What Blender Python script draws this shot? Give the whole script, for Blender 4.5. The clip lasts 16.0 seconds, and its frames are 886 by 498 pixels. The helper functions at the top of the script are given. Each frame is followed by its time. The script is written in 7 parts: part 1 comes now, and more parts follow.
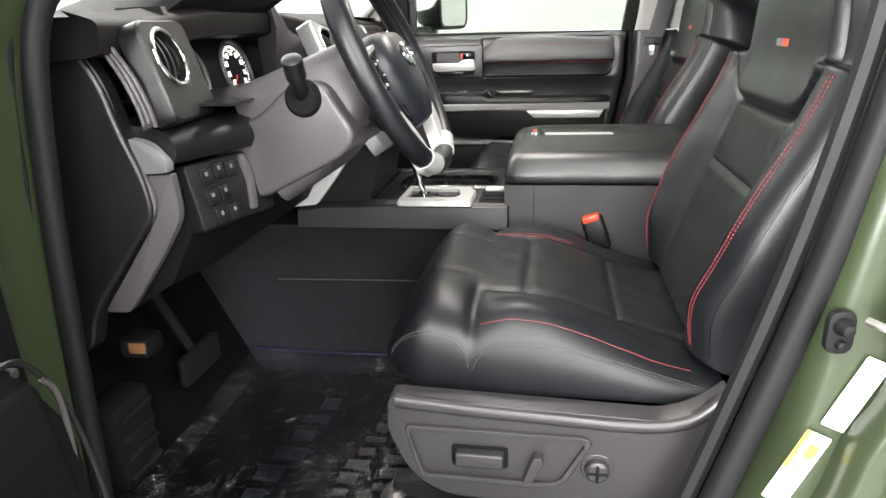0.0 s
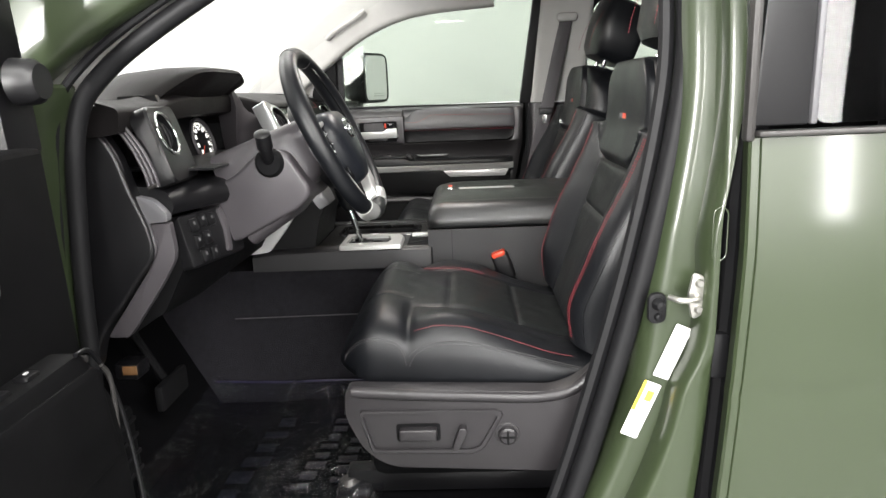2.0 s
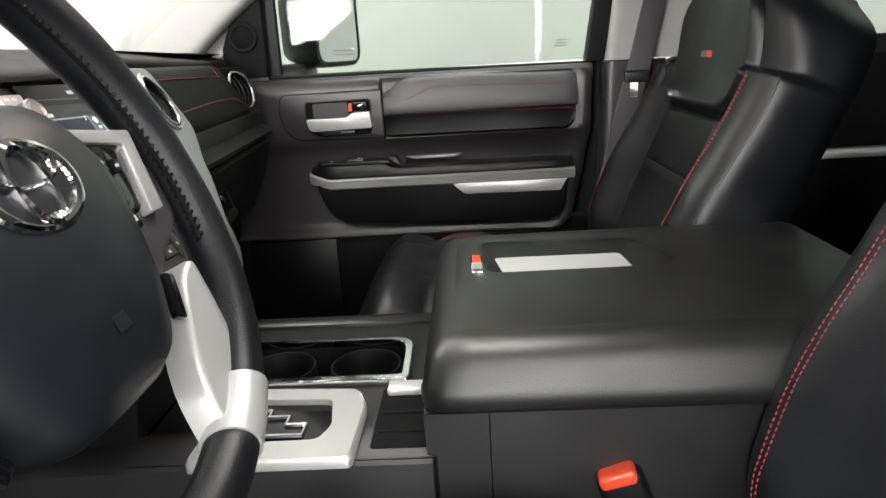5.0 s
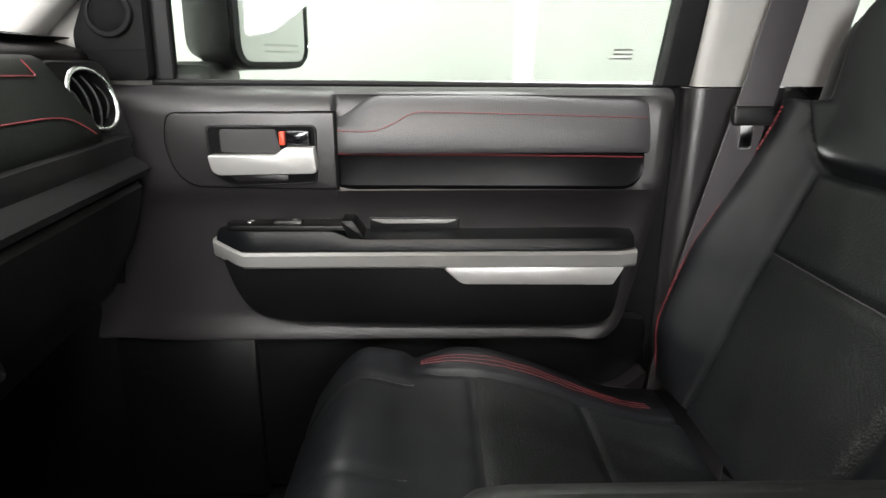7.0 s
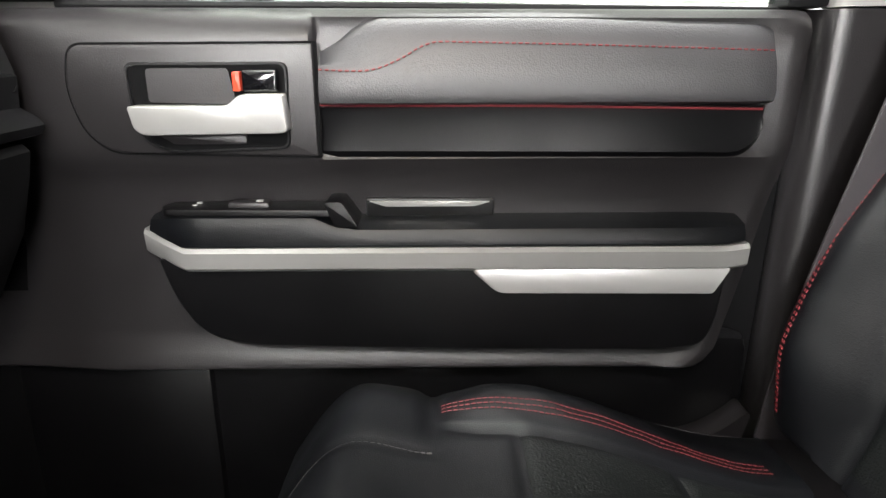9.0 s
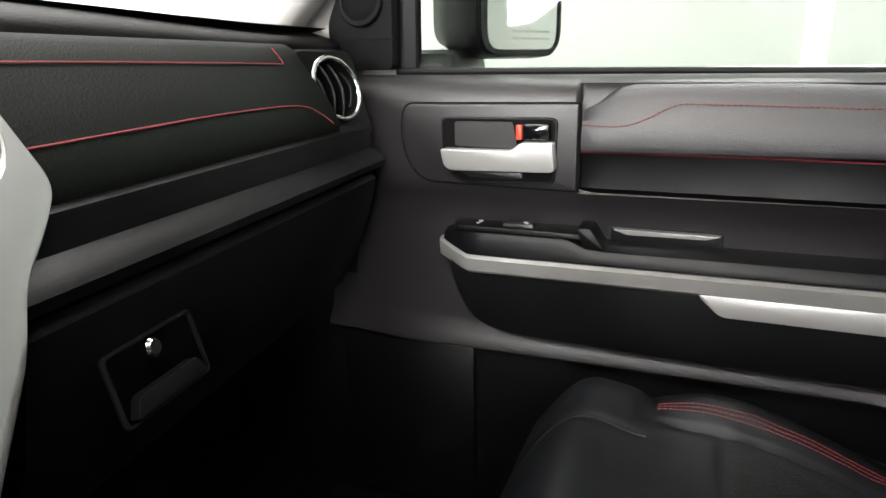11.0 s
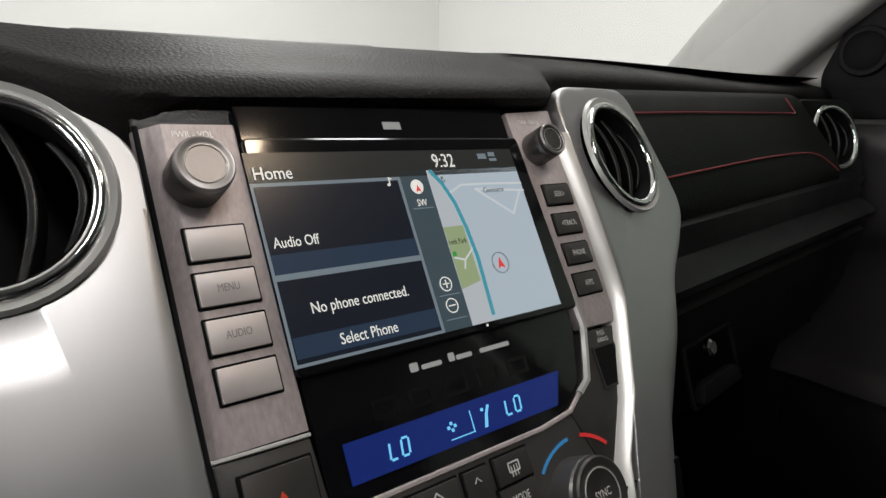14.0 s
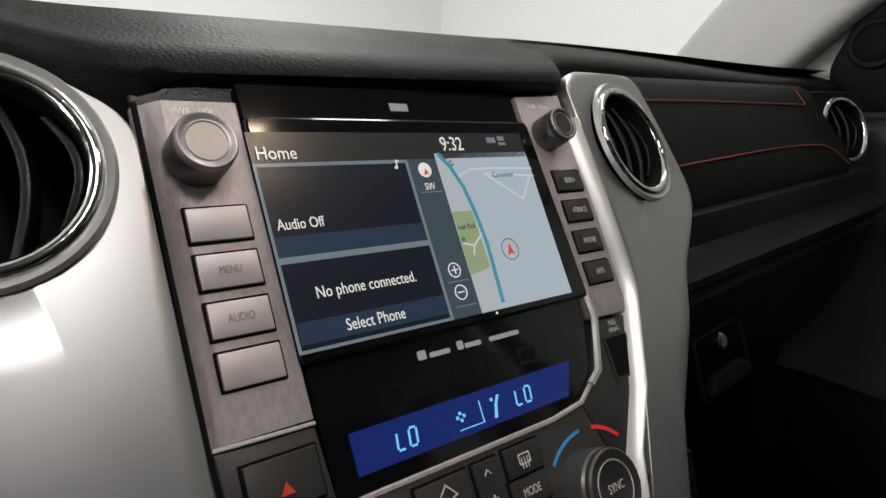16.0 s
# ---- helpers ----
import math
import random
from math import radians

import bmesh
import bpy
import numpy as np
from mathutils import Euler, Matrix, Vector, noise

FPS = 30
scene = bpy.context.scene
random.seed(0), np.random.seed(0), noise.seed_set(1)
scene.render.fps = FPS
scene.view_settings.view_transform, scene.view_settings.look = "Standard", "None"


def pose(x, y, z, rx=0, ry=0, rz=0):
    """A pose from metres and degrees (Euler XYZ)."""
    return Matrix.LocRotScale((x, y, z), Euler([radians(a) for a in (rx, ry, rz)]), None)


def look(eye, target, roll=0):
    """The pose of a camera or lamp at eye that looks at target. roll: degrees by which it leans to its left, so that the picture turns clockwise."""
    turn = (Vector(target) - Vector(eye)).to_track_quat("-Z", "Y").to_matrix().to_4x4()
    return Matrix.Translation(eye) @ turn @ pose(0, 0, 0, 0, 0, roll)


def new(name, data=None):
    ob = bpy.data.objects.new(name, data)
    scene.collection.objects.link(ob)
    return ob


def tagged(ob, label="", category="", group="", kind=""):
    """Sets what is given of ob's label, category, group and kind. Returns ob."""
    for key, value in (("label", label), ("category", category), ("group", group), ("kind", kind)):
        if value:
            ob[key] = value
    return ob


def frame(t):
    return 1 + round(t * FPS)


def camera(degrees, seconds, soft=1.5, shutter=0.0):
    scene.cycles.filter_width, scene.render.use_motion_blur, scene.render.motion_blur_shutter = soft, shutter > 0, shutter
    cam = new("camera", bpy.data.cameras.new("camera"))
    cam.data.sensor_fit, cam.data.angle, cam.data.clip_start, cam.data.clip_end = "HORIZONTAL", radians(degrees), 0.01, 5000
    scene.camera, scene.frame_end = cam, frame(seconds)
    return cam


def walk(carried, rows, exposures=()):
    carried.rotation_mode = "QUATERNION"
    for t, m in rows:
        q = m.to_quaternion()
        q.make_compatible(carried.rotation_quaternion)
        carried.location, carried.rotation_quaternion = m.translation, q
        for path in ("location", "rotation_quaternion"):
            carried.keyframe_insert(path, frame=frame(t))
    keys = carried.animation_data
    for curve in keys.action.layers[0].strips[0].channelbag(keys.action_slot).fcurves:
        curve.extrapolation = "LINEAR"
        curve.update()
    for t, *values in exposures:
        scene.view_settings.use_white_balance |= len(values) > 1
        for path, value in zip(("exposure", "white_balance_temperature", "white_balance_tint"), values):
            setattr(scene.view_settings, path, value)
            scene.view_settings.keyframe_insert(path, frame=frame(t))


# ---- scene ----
cam = camera(69.1, 16.0)
PATH = [
    (0, (-0.314, -1.493, 1.457), (-0.636, 0.371, 0.808), -2.1),
    (0.5, (-0.257, -1.595, 1.469), (-0.518, 0.312, 0.926), -1.8),
    (1, (-0.247, -1.711, 1.48), (-0.514, 0.206, 0.978), -2.1),
    (1.5, (-0.277, -1.778, 1.482), (-0.423, 0.159, 1.004), -2.2),
    (2, (-0.296, -1.78, 1.482), (-0.385, 0.161, 1.009), -2.6),
    (2.5, (-0.281, -1.666, 1.465), (-0.353, 0.271, 0.973), -2.8),
    (3, (-0.24, -1.438, 1.469), (-0.344, 0.491, 0.953), -2.7),
    (3.5, (-0.27, -1.199, 1.461), (-0.379, 0.727, 0.934), -3.2),
    (4, (-0.304, -0.983, 1.447), (-0.365, 0.945, 0.918), -2.9),
    (4.5, (-0.317, -0.843, 1.461), (-0.418, 1.077, 0.91), -3.2),
    (5, (-0.349, -0.713, 1.463), (-0.454, 1.199, 0.887), -3.7),
    (5.2, (-0.391, -0.676, 1.475), (-0.41, 1.244, 0.915), -2.1),
    (7.3, (-0.415, -0.062, 1.456), (-0.39, 1.859, 0.898), -0.1),
    (7.5, (-0.426, -0.005, 1.441), (-0.403, 1.914, 0.877), -0.2),
    (8, (-0.433, 0.089, 1.404), (-0.386, 1.988, 0.779), 0.7),
    (8.2, (-0.428, 0.108, 1.392), (-0.383, 2.009, 0.771), 0.3),
    (10.3, (-0.427, 0.045, 1.402), (-0.677, 1.95, 0.846), -1.2),
    (10.5, (-0.424, 0.023, 1.42), (-0.843, 1.893, 0.846), -1.2),
    (10.8, (-0.414, -0.016, 1.434), (-1.017, 1.805, 0.869), -0.7),
    (11, (-0.414, -0.049, 1.449), (-1.114, 1.739, 0.89), -1.2),
    (11.3, (-0.419, -0.1, 1.458), (-1.364, 1.588, 0.95), -0.4),
    (11.5, (-0.427, -0.124, 1.463), (-1.488, 1.501, 0.98), -0.1),
    (11.7, (-0.432, -0.151, 1.469), (-1.607, 1.4, 1.007), -0.8),
    (12, (-0.442, -0.178, 1.472), (-1.734, 1.276, 1.006), -0.3),
    (12.5, (-0.463, -0.203, 1.478), (-1.888, 1.129, 1.035), -1.2),
    (13, (-0.472, -0.209, 1.472), (-1.967, 1.045, 1.036), -0.9),
    (13.5, (-0.483, -0.214, 1.46), (-2.016, 0.996, 1.031), -0.6),
    (14, (-0.485, -0.216, 1.458), (-2.032, 0.978, 1.033), -0.5),
    (14.5, (-0.485, -0.215, 1.458), (-2.031, 0.98, 1.029), -0.6),
    (15, (-0.488, -0.214, 1.456), (-2.034, 0.978, 1.02), -0.4),
    (15.5, (-0.493, -0.213, 1.452), (-2.037, 0.981, 1.017), -0.4),
    (16, (-0.494, -0.214, 1.45), (-2.041, 0.978, 1.018), -0.3),
]
walk(cam, [(t, look(eye, target, roll)) for t, eye, target, roll in PATH], ((0, 0.84), (0.6, 0.42), (1.2, 0.25), (3.0, 0.22), (4.0, 0.18), (5.2, 0.16), (7.3, 0.90), (8.2, 1.16), (10.3, 0.90), (11.0, 0.70), (11.5, 0.30), (12.0, -0.45), (12.5, -0.92), (13.0, -1.0), (16, -1.05)))

# ---- light ----
world = bpy.data.worlds.new("studio_world")
scene.world = world
world.use_nodes = True
world.node_tree.nodes["Background"].inputs[0].default_value = (0.9, 0.95, 1.0, 1)
world.node_tree.nodes["Background"].inputs[1].default_value = 0.02


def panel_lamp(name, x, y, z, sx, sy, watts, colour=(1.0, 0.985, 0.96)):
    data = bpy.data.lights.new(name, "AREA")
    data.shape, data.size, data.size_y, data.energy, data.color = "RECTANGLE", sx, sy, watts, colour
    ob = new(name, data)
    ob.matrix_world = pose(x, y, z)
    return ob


for lx, ly, watts in ((-0.6, -2.6, 75), (1.2, -3.3, 150), (3.3, -3.4, 230)):
    panel_lamp("ceiling_lamp", lx, ly, 3.40, 2.2, 0.45, watts)
for lx, watts in ((-3.2, 85), (-0.4, 95), (2.2, 95)):
    panel_lamp("ceiling_lamp", lx, 1.25, 3.45, 2.3, 0.4, watts)
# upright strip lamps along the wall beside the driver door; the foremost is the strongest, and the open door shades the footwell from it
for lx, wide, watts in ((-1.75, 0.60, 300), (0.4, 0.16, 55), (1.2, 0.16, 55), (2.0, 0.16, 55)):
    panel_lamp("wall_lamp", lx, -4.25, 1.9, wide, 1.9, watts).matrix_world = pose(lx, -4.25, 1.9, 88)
# the cab's two map lamps under the roof, on while the door is open
panel_lamp("map_lamp", -0.37, -0.15, 1.835, 0.16, 0.10, 3.3, (1.0, 0.955, 0.92))
panel_lamp("map_lamp", -0.463, 0.117, 1.835, 0.05, 0.04, 0.7, (1.0, 0.78, 0.56))


# ---- materials ----
def material(name, colour, rough=0.5, metal=0.0, var=0.12, scale=30.0, bump=0.15, bump_scale=400.0, bump_kind="noise",
             spec=0.5, coat=0.0, emit=None, power=0.0, stretch=None, wear=0.06, dist=0.0006):
    m = bpy.data.materials.new(name)
    m.use_nodes = True
    nt = m.node_tree
    bsdf = nt.nodes["Principled BSDF"]
    coord = nt.nodes.new("ShaderNodeTexCoord")
    mapping = nt.nodes.new("ShaderNodeMapping")
    geo = nt.nodes.new("ShaderNodeNewGeometry")
    nt.links.new(geo.outputs["Position"], mapping.inputs["Vector"])
    if stretch:
        mapping.inputs["Scale"].default_value = stretch
    big = nt.nodes.new("ShaderNodeTexNoise")
    big.inputs["Scale"].default_value, big.inputs["Detail"].default_value = scale, 6
    nt.links.new(mapping.outputs[0], big.inputs["Vector"])
    wide = nt.nodes.new("ShaderNodeTexNoise")
    wide.inputs["Scale"].default_value, wide.inputs["Detail"].default_value = scale / 7, 3
    nt.links.new(geo.outputs["Position"], wide.inputs["Vector"])
    both = nt.nodes.new("ShaderNodeMath")
    both.operation = "ADD"
    nt.links.new(big.outputs[0], both.inputs[0])
    nt.links.new(wide.outputs[0], both.inputs[1])
    ramp = nt.nodes.new("ShaderNodeMapRange")
    ramp.inputs[1].default_value, ramp.inputs[2].default_value = 0.65, 1.35
    ramp.inputs[3].default_value, ramp.inputs[4].default_value = 1 - var, 1 + var
    nt.links.new(both.outputs[0], ramp.inputs[0])
    mul = nt.nodes.new("ShaderNodeVectorMath")
    mul.operation = "SCALE"
    mul.inputs[0].default_value = colour
    nt.links.new(ramp.outputs[0], mul.inputs["Scale"])
    nt.links.new(mul.outputs[0], bsdf.inputs["Base Color"])
    rr = nt.nodes.new("ShaderNodeMapRange")
    rr.inputs[1].default_value, rr.inputs[2].default_value = 0.65, 1.35
    rr.inputs[3].default_value, rr.inputs[4].default_value = max(0.02, rough - wear), min(1, rough + wear)
    nt.links.new(both.outputs[0], rr.inputs[0])
    nt.links.new(rr.outputs[0], bsdf.inputs["Roughness"])
    bsdf.inputs["Metallic"].default_value = metal
    bsdf.inputs["Specular IOR Level"].default_value = spec
    bsdf.inputs["Coat Weight"].default_value = coat
    bsdf.inputs["Coat Roughness"].default_value = 0.10
    if bump:
        if bump_kind == "noise":
            fine = nt.nodes.new("ShaderNodeTexNoise")
            fine.inputs["Detail"].default_value = 3
            out = 0
        else:
            fine = nt.nodes.new("ShaderNodeTexVoronoi")
            out = 0
        fine.inputs["Scale"].default_value = bump_scale
        nt.links.new(mapping.outputs[0], fine.inputs["Vector"])
        b = nt.nodes.new("ShaderNodeBump")
        b.inputs["Strength"].default_value, b.inputs["Distance"].default_value = bump, dist
        nt.links.new(fine.outputs[out], b.inputs["Height"])
        nt.links.new(b.outputs[0], bsdf.inputs["Normal"])
    if emit:
        bsdf.inputs["Emission Color"].default_value = (*emit, 1)
        bsdf.inputs["Emission Strength"].default_value = power
    return m


def pane_material(name, tint, gloss=0.015):
    m = bpy.data.materials.new(name)
    m.use_nodes = True
    nt = m.node_tree
    nt.nodes.clear()
    out = nt.nodes.new("ShaderNodeOutputMaterial")
    mix = nt.nodes.new("ShaderNodeMixShader")
    clear = nt.nodes.new("ShaderNodeBsdfTransparent")
    clear.inputs[0].default_value = (*tint, 1)
    shine = nt.nodes.new("ShaderNodeBsdfGlossy")
    shine.inputs["Roughness"].default_value = 0.02
    fres = nt.nodes.new("ShaderNodeLayerWeight")
    powr = nt.nodes.new("ShaderNodeMath")
    powr.operation, powr.inputs[1].default_value = "POWER", 4.0
    gain = nt.nodes.new("ShaderNodeMath")
    gain.operation, gain.inputs[1].default_value, gain.inputs[2].default_value = "MULTIPLY_ADD", 0.5, gloss
    nt.links.new(fres.outputs["Facing"], powr.inputs[0])
    nt.links.new(powr.outputs[0], gain.inputs[0])
    nt.links.new(gain.outputs[0], mix.inputs[0])
    nt.links.new(clear.outputs[0], mix.inputs[1])
    nt.links.new(shine.outputs[0], mix.inputs[2])
    nt.links.new(mix.outputs[0], out.inputs[0])
    return m


LEATHER = material("black_leather", (0.0040, 0.0045, 0.0058), 0.39, spec=0.36, var=0.15, scale=14, bump=0.22, bump_scale=850, bump_kind="voronoi", wear=0.07)
LEATHER_PERF = material("black_perforated_leather", (0.0044, 0.0056, 0.0056), 0.46, spec=0.34, var=0.15, scale=14, bump=0.6, bump_scale=420, bump_kind="voronoi", wear=0.05)
LEATHER_WARM = material("black_dash_leather", (0.0032, 0.0044, 0.0034), 0.60, spec=0.10, var=0.12, scale=14, bump=0.5, bump_scale=520, bump_kind="voronoi")
PLASTIC = material("black_grained_plastic", (0.0038, 0.0037, 0.0044), 0.38, spec=0.42, var=0.12, scale=20, bump=0.4, bump_scale=700)
# Darker, duller copy of PLASTIC: shade on low and inner parts is in it.
PLASTIC_MATT = material("shade_dulled_black_plastic", (0.0024, 0.0024, 0.0028), 0.62, spec=0.13, var=0.12, scale=20, bump=0.4, bump_scale=700)
# Greyed copy of the black leather: the pad's sheen is put into the colour.
DOOR_LEATHER = material("door_leather_with_sheen", (0.050, 0.0495, 0.054), 0.45, spec=0.9, var=0.15, scale=14, bump=0.35, bump_scale=620, bump_kind="voronoi", wear=0.05)
SKIRT = material("dark_skirt_plastic", (0.017, 0.0155, 0.017), 0.38, spec=0.5, var=0.10, scale=18, bump=0.35, bump_scale=650)
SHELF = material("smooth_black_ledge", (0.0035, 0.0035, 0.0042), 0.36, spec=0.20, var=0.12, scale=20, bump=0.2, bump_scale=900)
SILVER_DULL = material("dull_silver_plastic", (0.12, 0.118, 0.125), 0.42, metal=0.2, var=0.04, scale=40, bump=0.05, bump_scale=1200)
LID_LEATHER = material("black_lid_leather", (0.0048, 0.0052, 0.0054), 0.40, spec=0.75, var=0.12, scale=14, bump=0.2, bump_scale=800, bump_kind="voronoi")
PLASTIC_GREY = material("charcoal_grained_plastic", (0.046, 0.042, 0.046), 0.38, spec=0.5, var=0.10, scale=18, bump=0.35, bump_scale=650)
DOOR_PLASTIC = material("dark_grained_door_plastic", (0.021, 0.0195, 0.0208), 0.36, spec=0.6, var=0.10, scale=18, bump=0.35, bump_scale=650)
DASH_PAD = material("dark_grained_dash_skin", (0.0058, 0.0049, 0.0051), 0.54, spec=0.15, var=0.12, scale=20, bump=0.45, bump_scale=520, bump_kind="voronoi", dist=0.0006)
CONSOLE = material("dark_satin_console_plastic", (0.008, 0.0075, 0.0085), 0.46, spec=0.70, var=0.10, scale=18, bump=0.35, bump_scale=650)
SILVER = material("satin_silver_paint", (0.70, 0.70, 0.695), 0.35, metal=0.55, var=0.03, scale=40, bump=0.05, bump_scale=1500, wear=0.03)
SILVER_BRIGHT = material("bright_silver_paint", (0.47, 0.47, 0.46), 0.32, metal=0.5, var=0.03, scale=40, bump=0.03, bump_scale=1500, wear=0.03)
SURROUND = material("satin_silver_metal_paint", (0.43, 0.432, 0.44), 0.38, metal=0.92, var=0.03, scale=40, bump=0.04, bump_scale=1800, wear=0.03)
GUNMETAL = material("brushed_gunmetal_trim", (0.42, 0.372, 0.375), 0.42, metal=0.35, var=0.22, scale=130, bump=0.22, bump_scale=320, stretch=(3.5, 4.0, 0.25), wear=0.10)
GUNMETAL_DARK = material("dark_gunmetal_plastic", (0.038, 0.036, 0.035), 0.42, metal=0.3, var=0.08, scale=60, bump=0.15, bump_scale=700)
CHROME = material("chrome", (0.72, 0.72, 0.72), 0.09, metal=1.0, var=0.02, bump=0.0, wear=0.03)
STEEL = material("zinc_plated_steel", (0.50, 0.49, 0.46), 0.32, metal=0.9, var=0.12, scale=60, bump=0.1, bump_scale=300)
PAINT = material("army_green_car_paint", (0.026, 0.036, 0.0170), 0.36, var=0.03, scale=6, bump=0.0, wear=0.03, coat=0.5)
AIRBAG = material("dark_fine_grained_cover", (0.0062, 0.0074, 0.0105), 0.42, spec=0.40, var=0.08, scale=20, bump=0.12, bump_scale=1500)
RUBBER = material("black_rubber_seal", (0.006, 0.006, 0.0068), 0.55, spec=0.22, var=0.10, scale=30, bump=0.1, bump_scale=300)
CARPET = material("dark_grey_carpet", (0.013, 0.0125, 0.015), 0.95, var=0.30, scale=60, bump=1.0, bump_scale=420, dist=0.002, spec=0.1)
# Near-black copy of CARPET: the footwell's shade is put into the colour.
LINER = material("black_carpet_with_footwell_shade", (0.0022, 0.0022, 0.0026), 0.95, var=0.30, scale=60, bump=1.0, bump_scale=420, dist=0.002, spec=0.04)
TRIM_LIGHT = material("light_grey_pillar_trim", (0.40, 0.395, 0.38), 0.75, var=0.05, scale=30, bump=0.2, bump_scale=500)
RED = material("red_thread", (0.19, 0.022, 0.028), 0.60, var=0.15, scale=200, bump=0.2, bump_scale=900)
RED_GLOSS = material("red_orange_plastic", (0.62, 0.060, 0.025), 0.35, var=0.05, bump=0.0)
WHITE_THREAD = material("pale_grey_thread", (0.036, 0.034, 0.035), 0.60, var=0.10, scale=200, bump=0.2, bump_scale=900)
PIANO = material("gloss_black_panel", (0.004, 0.004, 0.005), 0.08, var=0.05, bump=0.0, wear=0.02)
# Near-black for gaps and recesses; their shade is put into the colour.
DARK = material("matt_black_with_cavity_shade", (0.0025, 0.0025, 0.003), 0.8, spec=0.15, var=0.1, bump=0.0)
WALL = material("white_studio_wall", (0.80, 0.80, 0.785), 0.85, var=0.015, scale=1.5, bump=0.05, bump_scale=60)
# For the unseen walls, kept dark so less light bounces into the cab.
WALL_GREY = material("unseen_light_cutting_wall", (0.16, 0.16, 0.165), 0.85, var=0.03, scale=1.5, bump=0.05, bump_scale=60)
GROUND = material("grey_studio_floor", (0.20, 0.20, 0.20), 0.45, var=0.06, scale=4, bump=0.05, bump_scale=90)
PAPER = material("white_label_paper", (0.60, 0.60, 0.59), 0.55, var=0.03, bump=0.0)
INK = material("dark_label_ink", (0.10, 0.10, 0.10), 0.6, var=0.05, bump=0.0)
YELLOW = material("yellow_label_ink", (0.75, 0.55, 0.04), 0.5, var=0.04, bump=0.0)
BLUE_INK = material("blue_sign_ink", (0.06, 0.14, 0.40), 0.5, var=0.04, bump=0.0)
MARK = material("pale_grey_marking", (0.55, 0.55, 0.54), 0.5, var=0.03, bump=0.0)
MARK_DIM = material("dim_grey_marking", (0.10, 0.10, 0.10), 0.4, var=0.03, bump=0.0)
WHITE_INK = material("white_print", (0.86, 0.86, 0.85), 0.6, var=0.02, bump=0.0)
KEY_INK = material("faint_key_ink", (0.20, 0.19, 0.19), 0.5, var=0.02, bump=0.0)
MIRROR = material("mirror_glass", (0.85, 0.86, 0.85), 0.02, metal=1.0, var=0.0, bump=0.0, wear=0.0)
PANE = pane_material("tinted_side_glass", (0.60, 0.64, 0.605))
WINDSHIELD = pane_material("windscreen_glass", (0.95, 0.96, 0.95))
PANE_DARK = pane_material("privacy_glass", (0.16, 0.16, 0.17))
FILM = bpy.data.materials.new("clear_plastic_film")
FILM.use_nodes = True
_nt = FILM.node_tree
_nt.nodes.clear()
_o = _nt.nodes.new("ShaderNodeOutputMaterial")
_m = _nt.nodes.new("ShaderNodeMixShader")
_c = _nt.nodes.new("ShaderNodeBsdfTransparent")
_c.inputs[0].default_value = (0.80, 0.81, 0.86, 1)
_g = _nt.nodes.new("ShaderNodeBsdfGlossy")
_g.inputs["Roughness"].default_value = 0.045
_w = _nt.nodes.new("ShaderNodeTexNoise")
_w.inputs["Scale"].default_value, _w.inputs["Detail"].default_value, _w.inputs["Distortion"].default_value = 26, 4, 1.6
_p = _nt.nodes.new("ShaderNodeNewGeometry")
_b = _nt.nodes.new("ShaderNodeBump")
_b.inputs["Strength"].default_value, _b.inputs["Distance"].default_value = 1.0, 0.012
_f = _nt.nodes.new("ShaderNodeLayerWeight")
_f.inputs[0].default_value = 0.52
_nt.links.new(_p.outputs["Position"], _w.inputs["Vector"])
_nt.links.new(_w.outputs[0], _b.inputs["Height"])
_nt.links.new(_b.outputs[0], _g.inputs["Normal"])
_nt.links.new(_b.outputs[0], _f.inputs["Normal"])
_nt.links.new(_f.outputs["Fresnel"], _m.inputs[0])
_nt.links.new(_c.outputs[0], _m.inputs[1])
_nt.links.new(_g.outputs[0], _m.inputs[2])
_nt.links.new(_m.outputs[0], _o.inputs[0])


def glow(name, colour, power=1.0):
    return material(name, (0.01, 0.01, 0.01), 0.25, var=0.0, bump=0.0, emit=colour, power=power, wear=0.0)


# ---- shapes ----
WORLD = {}


def thing(name, loc, label, category, group="", kind=""):
    ob = new(name)
    ob.location = loc
    ob.empty_display_size = 0.05
    WORLD[ob] = Matrix.Translation(loc)
    return tagged(ob, label, category, group, kind)


def part(name, bm, mat, parent=None, label="", sharp=38):
    bmesh.ops.recalc_face_normals(bm, faces=bm.faces)
    me = bpy.data.meshes.new(name)
    lo = [min(v.co[i] for v in bm.verts) for i in range(3)]
    hi = [max(v.co[i] for v in bm.verts) for i in range(3)]
    c = Vector([(a + b) / 2 for a, b in zip(lo, hi)])
    bm.transform(Matrix.Translation(-c))
    bm.to_mesh(me)
    bm.free()
    me.polygons.foreach_set("use_smooth", [True] * len(me.polygons))
    me.set_sharp_from_angle(angle=radians(sharp))
    me.materials.append(mat)
    ob = new(name, me)
    ob.location = c
    WORLD[ob] = Matrix.Translation(c)
    if parent:
        ob.parent = parent
        ob.matrix_parent_inverse = WORLD[parent].inverted()
    if label:
        ob["label"] = label
    return ob


def add(bm, other):
    me = bpy.data.meshes.new("tmp")
    other.to_mesh(me)
    other.free()
    bm.from_mesh(me)
    bpy.data.meshes.remove(me)
    return bm


def axes(o, u, v):
    """A frame at o with u and v in its plane; w = u x v looks out of it."""
    u, v = Vector(u).normalized(), Vector(v).normalized()
    w = u.cross(v)
    m = Matrix((u, v, w)).transposed().to_4x4()
    m.translation = Vector(o)
    return m


def side(y):
    """The plane y, seen from the driver's side: u to the rear, v up, w towards the driver."""
    return axes((0, y, 0), (1, 0, 0), (0, 0, 1))


